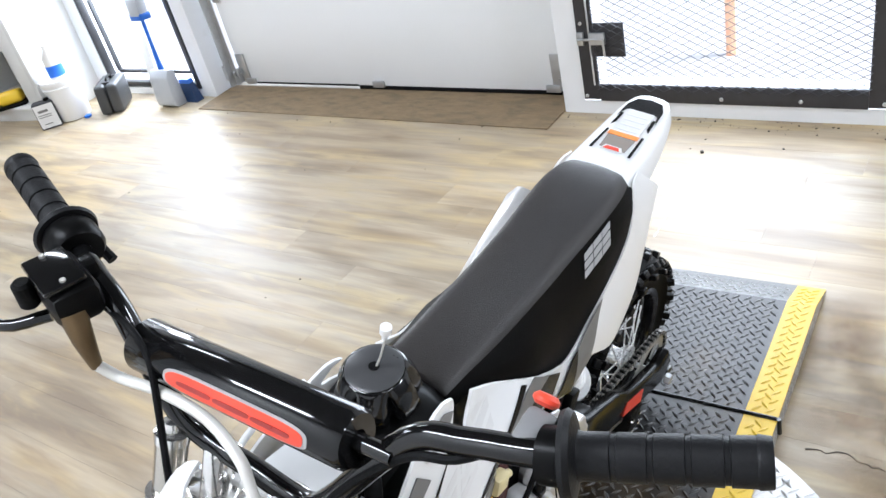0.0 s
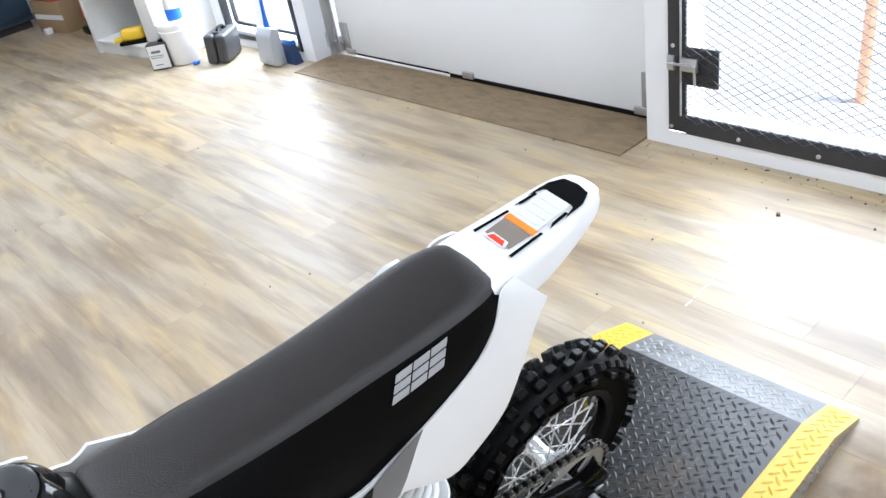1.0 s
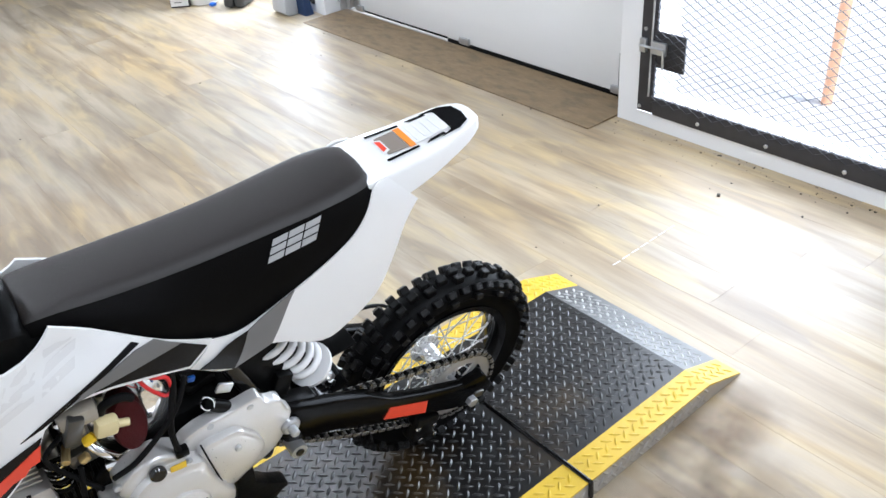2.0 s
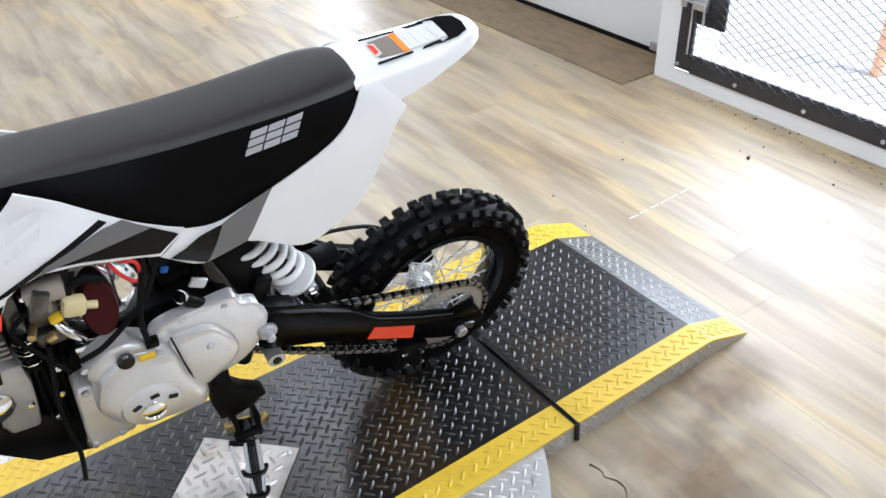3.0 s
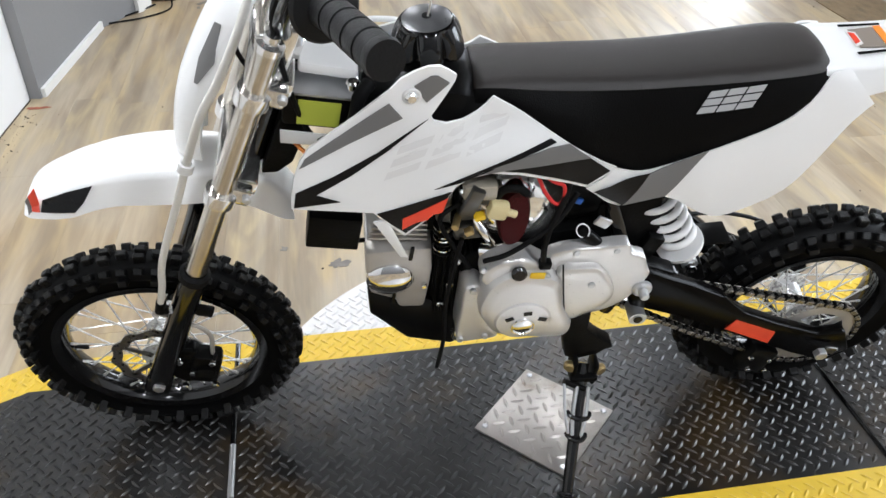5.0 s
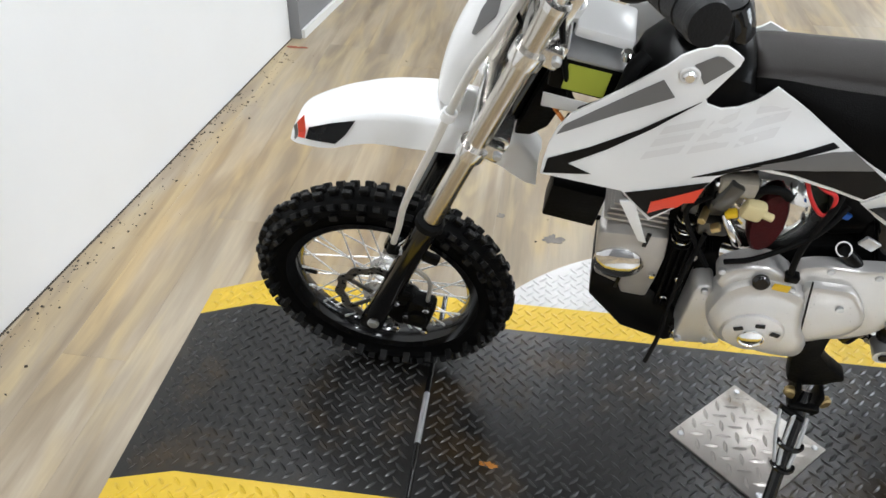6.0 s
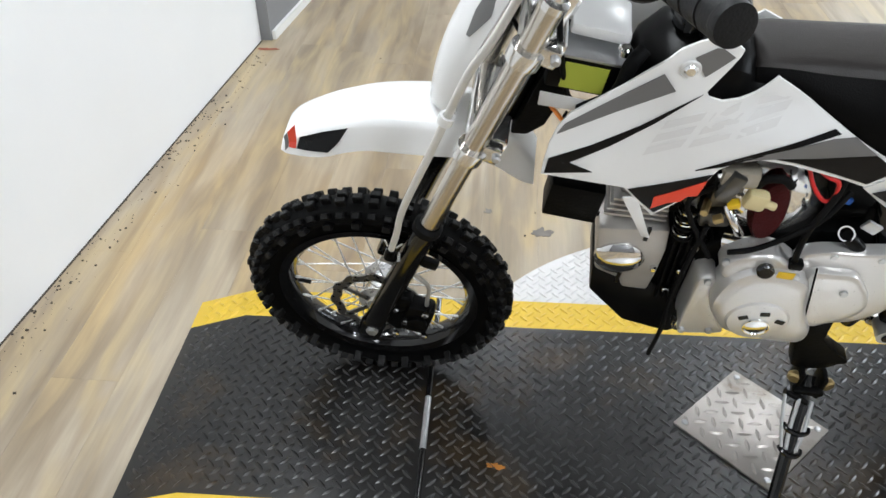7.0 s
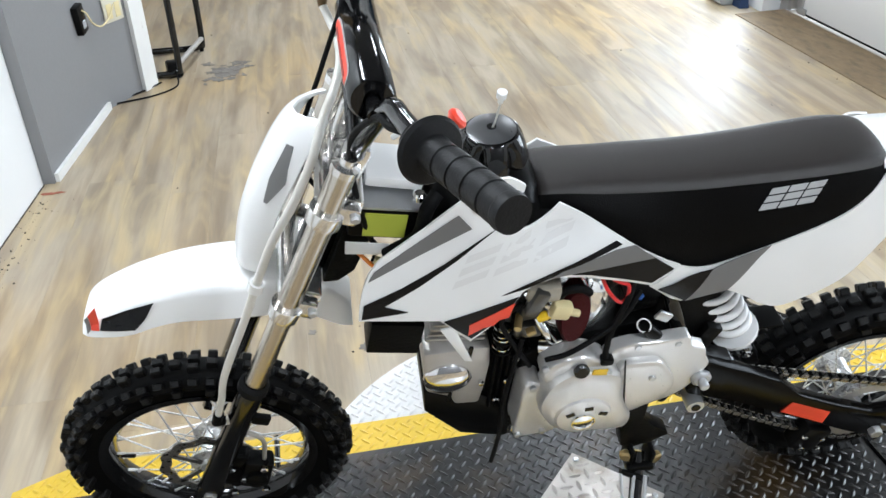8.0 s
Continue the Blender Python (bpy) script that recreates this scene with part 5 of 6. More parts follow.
# engine
# the core is coloured black so the gaps between its covers look dark
eng = part("crankcase", plate([(-0.20, 0.36), (-0.19, 0.51), (-0.14, 0.55), (-0.05, 0.565), (0.02, 0.575), (0.055, 0.57), (0.065, 0.50), (0.05, 0.42), (0.0, 0.36), (-0.06, 0.33), (-0.15, 0.32)], -0.075, 0.15, 0.008), CAST, bike, "engine core, blacked to darken the gaps between silver covers")
part("left_foot_case", cover([(-0.190, 0.478), (-0.165, 0.480), (-0.155, 0.41), (-0.138, 0.365), (-0.127, 0.342), (-0.160, 0.334), (-0.192, 0.332), (-0.200, 0.350), (-0.196, 0.42)], -0.06, -0.114, 0.006), SATIN, eng, "silver case foot")
part("cover_boss", cover([(-0.168, 0.530), (-0.146, 0.552), (-0.125, 0.560), (-0.103, 0.561), (-0.080, 0.548), (-0.066, 0.534), (-0.060, 0.505), (-0.10, 0.490), (-0.160, 0.500)], -0.088, -0.127, 0.008), SATIN, eng, "silver case boss")
part("upper_case", cover([(-0.069, 0.542), (-0.040, 0.566), (0.014, 0.569), (0.050, 0.573), (0.064, 0.570), (0.072, 0.550), (0.096, 0.538), (0.104, 0.512), (0.112, 0.492), (0.088, 0.434), (0.045, 0.402), (0.0, 0.405), (-0.044, 0.470)], -0.094, -0.116, 0.005), SATIN, eng, "silver upper engine case with chain cover")
part("sprocket_cover", cover([(-0.048, 0.515), (-0.040, 0.536), (-0.012, 0.538), (0.017, 0.535), (0.036, 0.512), (0.051, 0.486), (0.055, 0.456), (0.037, 0.427), (0.012, 0.412), (-0.013, 0.403), (-0.040, 0.45)], -0.07, -0.131, 0.008), SATIN, eng, "silver sprocket cover")
stator = part("stator_cover", cover([(-0.170, 0.450), (-0.166, 0.480), (-0.154, 0.513), (-0.130, 0.535), (-0.104, 0.540), (-0.072, 0.532), (-0.044, 0.517), (-0.034, 0.478), (-0.022, 0.436), (-0.006, 0.396), (-0.013, 0.368), (-0.040, 0.364), (-0.074, 0.368), (-0.134, 0.383), (-0.160, 0.418)], -0.09, -0.142, 0.014), SATIN, eng, "silver rounded stator cover")
SC = Vector((-0.096, -0.1428, 0.428))
part("cover_disc", new_lathe([(0, 0.0045), (0.034, 0.0042), (0.044, 0.003), (0.048, -0.001), (0.048, -0.004)], along(SC, SC + Vector((0, -1, 0))), 40), SATIN, stator)
part("cover_badge", new_lathe([(0, 0.0035), (0.013, 0.003), (0.017, 0.0018), (0.0185, 0.004), (0.020, 0.004), (0.0205, 0.0)], along(SC + Vector((0, -0.0042, -0.010)), SC + Vector((0, -1, -0.010))), 28), CHROME, stator, "chrome oval inspection cap")
for du, dw, tilt in ((-0.023, 0.010, 25), (0.006, 0.023, 5), (0.032, 0.006, -18)):
    part("cover_mark", new_box(SC + Vector((du, -0.0048, dw)), (0.014, 0.0016, 0.0085), (0, -tilt, 0)), DECBLK, stator, "black cast mark")
part("filler_plug", disc_bm((-0.112, -0.135, 0.540), (0, 1, -0.25), 0.0125, 0.012, 0.003, 20), GLOSSBLK, eng, "black plug")
part("yellow_tag", new_box((-0.083, -0.1375, 0.536), (0.024, 0.002, 0.014), (0, 4, 0), 0.0005), DECYEL, eng, "yellow sticker")
for u, w, v in ((-0.02, 0.560, -0.114), (0.045, 0.560, -0.114), (-0.178, 0.478, -0.116), (-0.193, 0.345, -0.116), (-0.150, 0.350, -0.116), (0.010, 0.500, -0.133), (-0.066, 0.527, -0.131), (-0.168, 0.545, -0.128)):
    part("case_screw", disc_bm((u, v, w), (0, 1, 0), 0.006, 0.008, 0.0015, 10), GALV, eng)
part("case_lug", new_box((-0.192, -0.092, 0.339), (0.026, 0.03, 0.030), (0, 10, 0), 0.007), POLISHED, eng)
part("starter_motor", new_lathe([(0, 0), (0.024, 0), (0.026, 0.004), (0.026, 0.07), (0.02, 0.078), (0, 0.08)], along((-0.03, -0.04, 0.595), (0.04, -0.04, 0.612)), 20), CAST, eng)
part("breather_elbow", new_tube([(-0.010, -0.100, 0.590), (0.006, -0.100, 0.574), (0.018, -0.098, 0.558), (0.026, -0.092, 0.540)], 0.0105, 14, 4), BPLAST, eng, "black breather elbow")
part("clip_ring", new_lathe([(0.0095, 0), (0.0118, 0), (0.0118, 0.005), (0.0095, 0.005)], along((-0.010, -0.098, 0.593), (-0.03, -0.12, 0.61)), 18, True), CHROME, eng)
part("cable_stay", new_box((0.018, -0.095, 0.606), (0.026, 0.006, 0.018), (0, 30, 0), 0.002), GALV, eng)
part("blue_tag", new_box((-0.022, -0.080, 0.640), (0.011, 0.006, 0.011), (0, 20, 0), 0.002), BLUEPL, eng, "blue connector")
# cylinder with fins, head, side cap
cyl = part("cylinder", plate([(-0.245, 0.375), (-0.235, 0.515), (-0.165, 0.52), (-0.170, 0.365)], -0.055, 0.11, 0.006), CAST, eng, "black finned cylinder")
for k in range(7):
    u = -0.238 + 0.0105 * k
    part("fin", plate([(u, 0.365), (u + 0.006, 0.525), (u + 0.010, 0.525), (u + 0.004, 0.365)], -0.068, 0.136, 0.001), CAST, cyl)
for u, w in ((-0.211, 0.446), (-0.226, 0.394), (-0.200, 0.505)):
    part("cylinder_bolt", disc_bm((u, -0.072, w), (0, 1, 0), 0.0065, 0.010, 0.002, 8), CHROME, cyl)
head = part("cylinder_head", plate([(-0.345, 0.426), (-0.350, 0.486), (-0.350, 0.529), (-0.242, 0.534), (-0.240, 0.484), (-0.245, 0.432), (-0.253, 0.380), (-0.297, 0.383), (-0.303, 0.405)], -0.068, 0.136, 0.007), DULLALU, eng, "dull aluminium cylinder head")
bm = new_lathe([(0, 0.012), (0.02, 0.0105), (0.034, 0.006), (0.040, 0.0), (0.040, -0.008), (0, -0.008)], along((-0.310, -0.072, 0.464), (-0.310, -0.172, 0.464)), 32)
for v in bm.verts:
    v.co.z = 0.464 + (v.co.z - 0.464) * 0.88
part("cam_cover", bm, CHROME, head, "chrome oval cam cover")
# black bars on the surface give the head's slots their dark
part("head_slot", new_box((-0.275, -0.069, 0.525), (0.006, 0.004, 0.03), (0, 8, 0)), DECBLK, head)
part("head_slot", new_box((-0.305, -0.069, 0.415), (0.006, 0.004, 0.03), (0, 8, 0)), DECBLK, head)
for k in range(4):
    part("head_fin", plate([(-0.345 + 0.004 * k, 0.548 + 0.011 * k), (-0.25, 0.540 + 0.011 * k), (-0.25, 0.544 + 0.011 * k), (-0.345 + 0.004 * k, 0.552 + 0.011 * k)], -0.055, 0.11), DULLALU, head)
part("rocker_cover", plate([(-0.335, 0.545), (-0.32, 0.60), (-0.275, 0.605), (-0.255, 0.545)], -0.04, 0.08, 0.008), DULLALU, head)
part("drain_screw", disc_bm((-0.254, -0.072, 0.446), (0, 1, 0), 0.005, 0.01, 0.001, 8), CHROME, head)
part("shroud_strut", plate([(-0.314, 0.675), (-0.334, 0.672), (-0.297, 0.596), (-0.285, 0.593)], -0.136, 0.004, 0.001), WPLAST, bike, "white shroud strut")
part("spark_plug_lead", new_tube([(-0.345, -0.03, 0.52), (-0.375, -0.05, 0.55), (-0.37, -0.04, 0.62), (-0.33, -0.02, 0.68)], 0.004, 8, 5), BLACKRUB, eng)
part("skid_plate", plate([(-0.349, 0.424), (-0.347, 0.363), (-0.282, 0.282), (-0.200, 0.256), (-0.184, 0.268), (-0.180, 0.34), (-0.245, 0.395), (-0.30, 0.410)], -0.062, 0.124, 0.004), BPLAST, bike, "black skid plate")
# intake
LIFT = Vector((-0.004, 0, 0.018))
part("carburettor", plate([(-0.203, 0.59), (-0.198, 0.68), (-0.170, 0.685), (-0.166, 0.595)], -0.085, 0.06, 0.008), CARB, bike, "dull alloy carburettor")
part("carb_top", new_lathe([(0, 0), (0.02, 0), (0.02, 0.012), (0.014, 0.018), (0, 0.018)], along((-0.182, -0.06, 0.69), (-0.175, -0.06, 0.75)), 18), CARB, bike)
part("fuel_filter", new_box((-0.174, -0.088, 0.666), (0.052, 0.028, 0.030), (0, 2, 0), 0.007), CLOUDY, bike, "cloudy fuel filter")
part("filter_stub", new_tube([(-0.174, -0.088, 0.652), (-0.176, -0.088, 0.628)], 0.006, 10), CLOUDY, bike)
part("float_bowl", new_box((-0.185, -0.06, 0.565), (0.045, 0.05, 0.03), (0, -5, 0), 0.006), CARB, bike)
part("fuel_tap", new_box((-0.146, -0.100, 0.632), (0.031, 0.020, 0.030), (0, 14, 0), 0.006), CREAM, bike, "cream plastic choke tab")
part("tap_stub", new_tube([(-0.132, -0.100, 0.626), (-0.118, -0.100, 0.620)], 0.006, 10), CREAM, bike)
part("choke_lever", new_box((-0.172, -0.098, 0.618), (0.018, 0.014, 0.010), (0, -20, 0), 0.003), DECYEL, bike)
part("brass_jet", new_box((-0.186, -0.098, 0.585), (0.014, 0.012, 0.010), (0, -30, 0), 0.002), BRASS, bike)
bm = new_lathe([(0, -0.022), (0.050, -0.022), (0.057, -0.014), (0.057, 0.008), (0.050, 0.015), (0, 0.017)], along((-0.116, -0.074, 0.595), (-0.106, -0.174, 0.607)), 36)
for v in bm.verts:
    v.co.x = -0.116 + (v.co.x + 0.116) * 0.46
part("air_filter", bm, FILTER, bike, "dark red foam air filter")
part("filter_collar", new_tube([(-0.150, -0.086, 0.640), (-0.140, -0.092, 0.664), (-0.118, -0.094, 0.668), (-0.104, -0.092, 0.655)], 0.0065, 12, 4), BLACKRUB, bike, "black filter collar")
bm = new_lathe([(0.0, 0.052), (0.03, 0.050), (0.050, 0.042), (0.062, 0.030), (0.078, 0.018), (0.090, -0.002), (0.094, -0.014), (0.088, -0.04), (0, -0.04)], along((-0.108, -0.022, 0.583), (-0.108, -0.122, 0.600)), 40)
for v in bm.verts:
    v.co.x += 0.0025 * math.sin(38 * v.co.z) * (1 if v.co.y < -0.03 else 0)
part("intake_housing", bm, BRIGHTALLOY, bike, "chrome intake housing")
part("intake_pipe", new_tube([(-0.160, -0.075, 0.515), (-0.135, -0.085, 0.522), (-0.105, -0.085, 0.530)], 0.012, 16, 5), CHROME, bike, "chrome intake pipe")
part("battery_box", new_box((0.035, 0.0, 0.640), (0.14, 0.13, 0.12), (0, -8, 0), 0.012), BPLAST, bike, "black electrical box under the seat")
# two added black blocks, a dark backing for the clutter behind the engine
part("frame_gusset", plate([(-0.275, 0.52), (-0.27, 0.70), (-0.12, 0.72), (-0.12, 0.52)], -0.035, 0.08, 0.006), CAST, bike, "added black backing behind the carburettor")
part("cradle_plate", plate([(0.02, 0.46), (0.02, 0.60), (0.12, 0.62), (0.14, 0.50), (0.10, 0.42)], -0.07, 0.14, 0.006), CAST, bike, "added black backing by the swing arm pivot")
part("cable_clip", new_box((-0.185, -0.10, 0.655), (0.022, 0.02, 0.05), (0, 20, 0), 0.004), CARB, bike)
part("carb_knob", disc_bm((-0.190, -0.094, 0.640), (0.2, 1, 0.1), 0.012, 0.018, 0.003, 14), BPLAST, bike)
part("carb_screw", disc_bm((-0.176, -0.092, 0.668), (0, 1, 0), 0.005, 0.012, 0.001, 8), CHROME, bike)
part("carb_screw", disc_bm((-0.200, -0.090, 0.668), (0, 1, 0), 0.005, 0.012, 0.001, 8), CHROME, bike)
part("carb_pipe", new_tube([(-0.175, -0.085, 0.60), (-0.165, -0.10, 0.585), (-0.150, -0.10, 0.56)], 0.007, 10, 4), CHROME, bike)
part("idle_screw", disc_bm((-0.205, -0.09, 0.60), (0.3, 1, 0), 0.006, 0.03, 0.001, 8), BRASS, bike)
part("carb_flange", plate([(-0.235, 0.585), (-0.23, 0.66), (-0.21, 0.665), (-0.212, 0.58)], -0.075, 0.05, 0.004), CARB, bike)
pipe("vent_hose", [(-0.030, -0.10, 0.66), (-0.050, -0.115, 0.632), (-0.073, -0.122, 0.606), (-0.126, -0.124, 0.559), (-0.163, -0.118, 0.537)], 0.0042, BLACKRUB, 6, "black vent hose")
pipe("breather_hose", [(-0.045, -0.10, 0.700), (-0.052, -0.112, 0.660), (-0.070, -0.122, 0.600), (-0.072, -0.124, 0.560), (-0.068, -0.122, 0.525)], 0.0048, BLACKRUB, 6, "black breather hose")
part("hose_cap", new_box((-0.066, -0.122, 0.528), (0.020, 0.016, 0.014), (0, 5, 0), 0.003), BPLAST, bike)
pipe("red_wire", [(-0.088, -0.09, 0.695), (-0.072, -0.105, 0.690), (-0.056, -0.11, 0.684), (-0.054, -0.11, 0.655), (-0.064, -0.108, 0.648), (-0.080, -0.10, 0.665), (-0.092, -0.09, 0.690)], 0.003, REDWIRE, 6, "red wire loop")
pipe("carb_line", [(-0.20, -0.08, 0.63), (-0.23, -0.085, 0.60), (-0.205, -0.09, 0.54), (-0.18, -0.10, 0.50)], 0.004, BLACKRUB, 6)
pipe("drain_tube", [(-0.195, -0.09, 0.56), (-0.215, -0.10, 0.42), (-0.215, -0.095, 0.30), (-0.225, -0.10, 0.22)], 0.004, BLACKRUB, 5, "black drain tube")
pipe("tie_strap", [(-0.040, -0.133, 0.535), (-0.032, -0.136, 0.48), (-0.022, -0.134, 0.42)], 0.0014, BLACKRUB, 5)
for k in range(6):
    part("coil_turn", new_lathe([(0.012, 0), (0.016, 0.001), (0.016, 0.004), (0.012, 0.005)], along((-0.222, -0.072, 0.514 + 0.0115 * k), (-0.220, -0.072, 0.60 + 0.0115 * k)), 14, True), CHROME if k % 2 else CAST, bike)
part("exhaust_pipe", new_tube([(-0.275, 0.06, 0.42), (-0.275, 0.11, 0.425), (-0.22, 0.14, 0.46), (-0.10, 0.14, 0.52), (0.10, 0.13, 0.60)], 0.016, 12, 6), CAST, bike, "black exhaust pipe")
part("silencer", new_lathe([(0, 0), (0.025, 0.002), (0.038, 0.02), (0.038, 0.23), (0.03, 0.25), (0, 0.252)], along((0.10, 0.13, 0.60), (0.34, 0.11, 0.76)), 24), SATIN, bike, "silver silencer")

LIFT = Vector((0, 0, 0))
# swing arm, chain, shock, pegs
SW = [(0.082, 0.455), (0.090, 0.488), (0.106, 0.500), (0.146, 0.479), (0.205, 0.450), (0.266, 0.416), (0.322, 0.364), (0.400, 0.322), (0.493, 0.280), (0.545, 0.284), (0.576, 0.224), (0.530, 0.190), (0.460, 0.222), (0.400, 0.255), (0.278, 0.321), (0.20, 0.365), (0.098, 0.408)]
for sgn in (-1, 1):
    v = -0.112 if sgn < 0 else 0.088
    arm = part("swing_arm", plate(SW, v, 0.024, 0.005), SWINGBLK, bike, "gloss black box-section swing arm")
    if sgn < 0:
        part("swing_decal", plate([(0.295, 0.322), (0.309, 0.348), (0.398, 0.302), (0.395, 0.267)], -0.1138, 0.0015), DECRED, arm, "red swing arm decal")
    part("axle_block", new_box((0.522, v - 0.012 if sgn < 0 else v + 0.036, 0.245), (0.026, 0.006, 0.018), (0, 16, 0), 0.002), CARB, arm, "zinc chain adjuster")
    part("axle_nut", disc_bm((AXR.x, v - 0.020 if sgn < 0 else v + 0.044, AXR.z), (0, 1, 0), 0.013, 0.014, 0.002, 6), GALV, arm)
    part("pivot_bolt", disc_bm((0.106, v - 0.006 if sgn < 0 else v + 0.03, 0.463), (0, 1, 0), 0.017, 0.012, 0.003, 18), GALV, arm, "zinc pivot bolt")
    part("pivot_stud", disc_bm((0.106, v - 0.018 if sgn < 0 else v + 0.04, 0.463), (0, 1, 0), 0.008, 0.018, 0.002, 10), GALV, arm)
part("swing_bridge", new_box((0.18, 0, 0.42), (0.05, 0.19, 0.05), (0, 30, 0), 0.008), GLOSSBLK, bike)
part("peg_mount", new_tube([(0.115, -0.09, 0.384), (0.115, -0.124, 0.384)], 0.0155, 18), GALV, bike, "zinc footpeg mount")
# the peg's hollow end is darkened by a black disc
part("peg_hole", disc_bm((0.115, -0.125, 0.384), (0, 1, 0), 0.008, 0.004, 0.0005, 12), DECBLK, bike)
# chain: links along top and bottom runs and round the sprockets
CH = -0.082
spr = part("rear_sprocket", new_lathe([(0.062, -0.002), (0.083, -0.002), (0.083, 0.002), (0.062, 0.002)], along((AXR.x, CH, AXR.z), (AXR.x, CH + 1, AXR.z)), 56, True), DULLALU, bike, "steel rear sprocket")
tooth = bpy.data.meshes.new("tooth")
tb = new_box((0.086, 0, 0), (0.012, 0.004, 0.004), bevel=0.001)
tb.to_mesh(tooth)
tb.free()
tooth.materials.append(DULLALU)
for k in range(41):
    ob = new("tooth", tooth)
    ob.parent = spr
    ob.matrix_basis = Matrix.Translation((AXR.x, CH, AXR.z)) @ pose(0, 0, 0, 0, 360 / 41 * k, 0)
for k in range(4):
    a = radians(45 + 90 * k)
    part("sprocket_arm", new_box((AXR.x + 0.046 * math.cos(a), CH, AXR.z + 0.046 * math.sin(a)), (0.046, 0.004, 0.014), (0, -math.degrees(a), 0)), DULLALU, spr)
F = Vector((0.075, CH, 0.430))
R0, R1 = 0.032, 0.088
d = Vector((AXR.x, CH, AXR.z)) - F
dist = d.length
base = math.atan2(d.z, d.x)
off = math.acos((R0 - R1) / dist)
loop = []
ta, tb2 = base + off, base - off
pt = lambda c, r, a: Vector((c.x + r * math.cos(a), CH, c.z + r * math.sin(a)))
AR = Vector((AXR.x, CH, AXR.z))
n = 40
top = [pt(F, R0, ta).lerp(pt(AR, R1, ta), k / n) for k in range(n + 1)]
arc = [pt(AR, R1, ta - (2 * off) * k / 30) for k in range(1, 30)]
bot = [pt(AR, R1, tb2).lerp(pt(F, R0, tb2), k / n) + Vector((0, 0, -0.012 * math.sin(math.pi * k / n))) for k in range(n + 1)]
arc2 = [pt(F, R0, tb2 - (2 * math.pi - 2 * off) * k / 12) for k in range(1, 12)]
loop = top + arc + bot + arc2
acc = [0.0]
for a, b in zip(loop, loop[1:] + loop[:1]):
    acc.append(acc[-1] + (b - a).length)
total = acc[-1]
N = 118
outer, inner = bpy.data.meshes.new("chain_link"), bpy.data.meshes.new("chain_link")
for me, yy, mt in ((outer, 0.0066, DISCSTEEL), (inner, 0.0046, CAST)):
    lb = bmesh.new()
    for s in (-1, 1):
        box(lb, (0, s * yy, 0), (total / N * 1.35, 0.0016, 0.0095), bevel=0.0007, segs=1)
    lathe(lb, [(0, -0.006), (0.0042, -0.006), (0.0042, 0.006), (0, 0.006)], along((total / N / 2, 0, 0), (total / N / 2, 1, 0)), 8)
    lb.to_mesh(me)
    lb.free()
    me.materials.append(mt)
chain = part("drive_chain", new_tube([loop[0] + Vector((0, -0.0075, 0)), loop[0] + Vector((0, 0.0075, 0))], 0.0032, 8), GALV, bike, "black and steel roller chain")
for k in range(N):
    s = total * k / N
    j = max(i for i in range(len(acc)) if acc[i] <= s + 1e-9) % len(loop)
    a, b = loop[j], loop[(j + 1) % len(loop)]
    q = a.lerp(b, (s - acc[j]) / max(1e-6, (b - a).length))
    t = (b - a).normalized()
    ob = new("chain_link", outer if k % 2 else inner)
    ob.parent = chain
    ob.matrix_basis = Matrix.Translation(q) @ pose(0, 0, 0, 0, -math.degrees(math.atan2(t.z, t.x)), 0)
part("chain_guide", new_box((0.405, -0.088, 0.190), (0.058, 0.036, 0.068), (0, 18, 0), 0.006), BPLAST, bike, "black chain guide block")
for du, dw in ((-0.02, 0.018), (0.02, 0.005), (-0.014, -0.022), (0.022, -0.03)):
    part("guide_bolt", disc_bm((0.405 + du, -0.108, 0.190 + dw), (0, 1, 0), 0.0055, 0.006, 0.001, 8), CHROME, bike)
part("chain_slider", new_box((0.125, -0.082, 0.484), (0.09, 0.03, 0.014), (0, 24, 0), 0.004), BPLAST, bike)
# rear shock
SA, SB = Vector((0.105, -0.042, 0.620)), Vector((0.212, -0.036, 0.445))
ax = (SB - SA).normalized()
shock = part("shock_body", new_tube([SA, SA.lerp(SB, 0.4), SB], [0.020, 0.016, 0.011], 16), GLOSSBLK, bike, "black shock absorber")
px, py = ax.cross(Vector((0, 1, 0))).normalized(), Vector((0, 1, 0))
coil = [SA + ax * (0.000 + 0.150 * k / 132) + 0.0310 * (math.cos(2 * math.pi * k / 24) * px + math.sin(2 * math.pi * k / 24) * py) for k in range(133)]
part("coil_spring", new_tube(coil, 0.0066, 10), SPRING, shock, "white enamelled coil spring")
part("spring_seat", new_lathe([(0.012, 0), (0.041, 0), (0.041, 0.008), (0.012, 0.010)], along(SA + ax * 0.158, SB), 24), SPRING, shock)
part("shock_eye", new_tube([SB + Vector((0, -0.022, 0)), SB + Vector((0, 0.022, 0))], 0.014, 14), GALV, shock)
part("shock_bolt", disc_bm(SB + Vector((0, -0.028, 0)), (0, 1, 0), 0.010, 0.012, 0.002, 6), CHROME, shock)
part("shock_linkage", plate([(0.195, 0.435), (0.24, 0.435), (0.26, 0.39), (0.21, 0.365), (0.18, 0.39)], -0.05, 0.06, 0.004), CAST, bike)
part("rear_brake_cable", new_tube([(0.16, 0.0, 0.51), (0.23, 0.03, 0.48), (0.32, 0.06, 0.445), (0.42, 0.085, 0.385), (0.48, 0.09, 0.30)], 0.004, 8, 5), BLACKRUB, bike)
part("mudflap", new_box((0.252, -0.01, 0.470), (0.07, 0.05, 0.006), (0, -4, 0), 0.003), BPLAST, bike, "black inner mudflap")
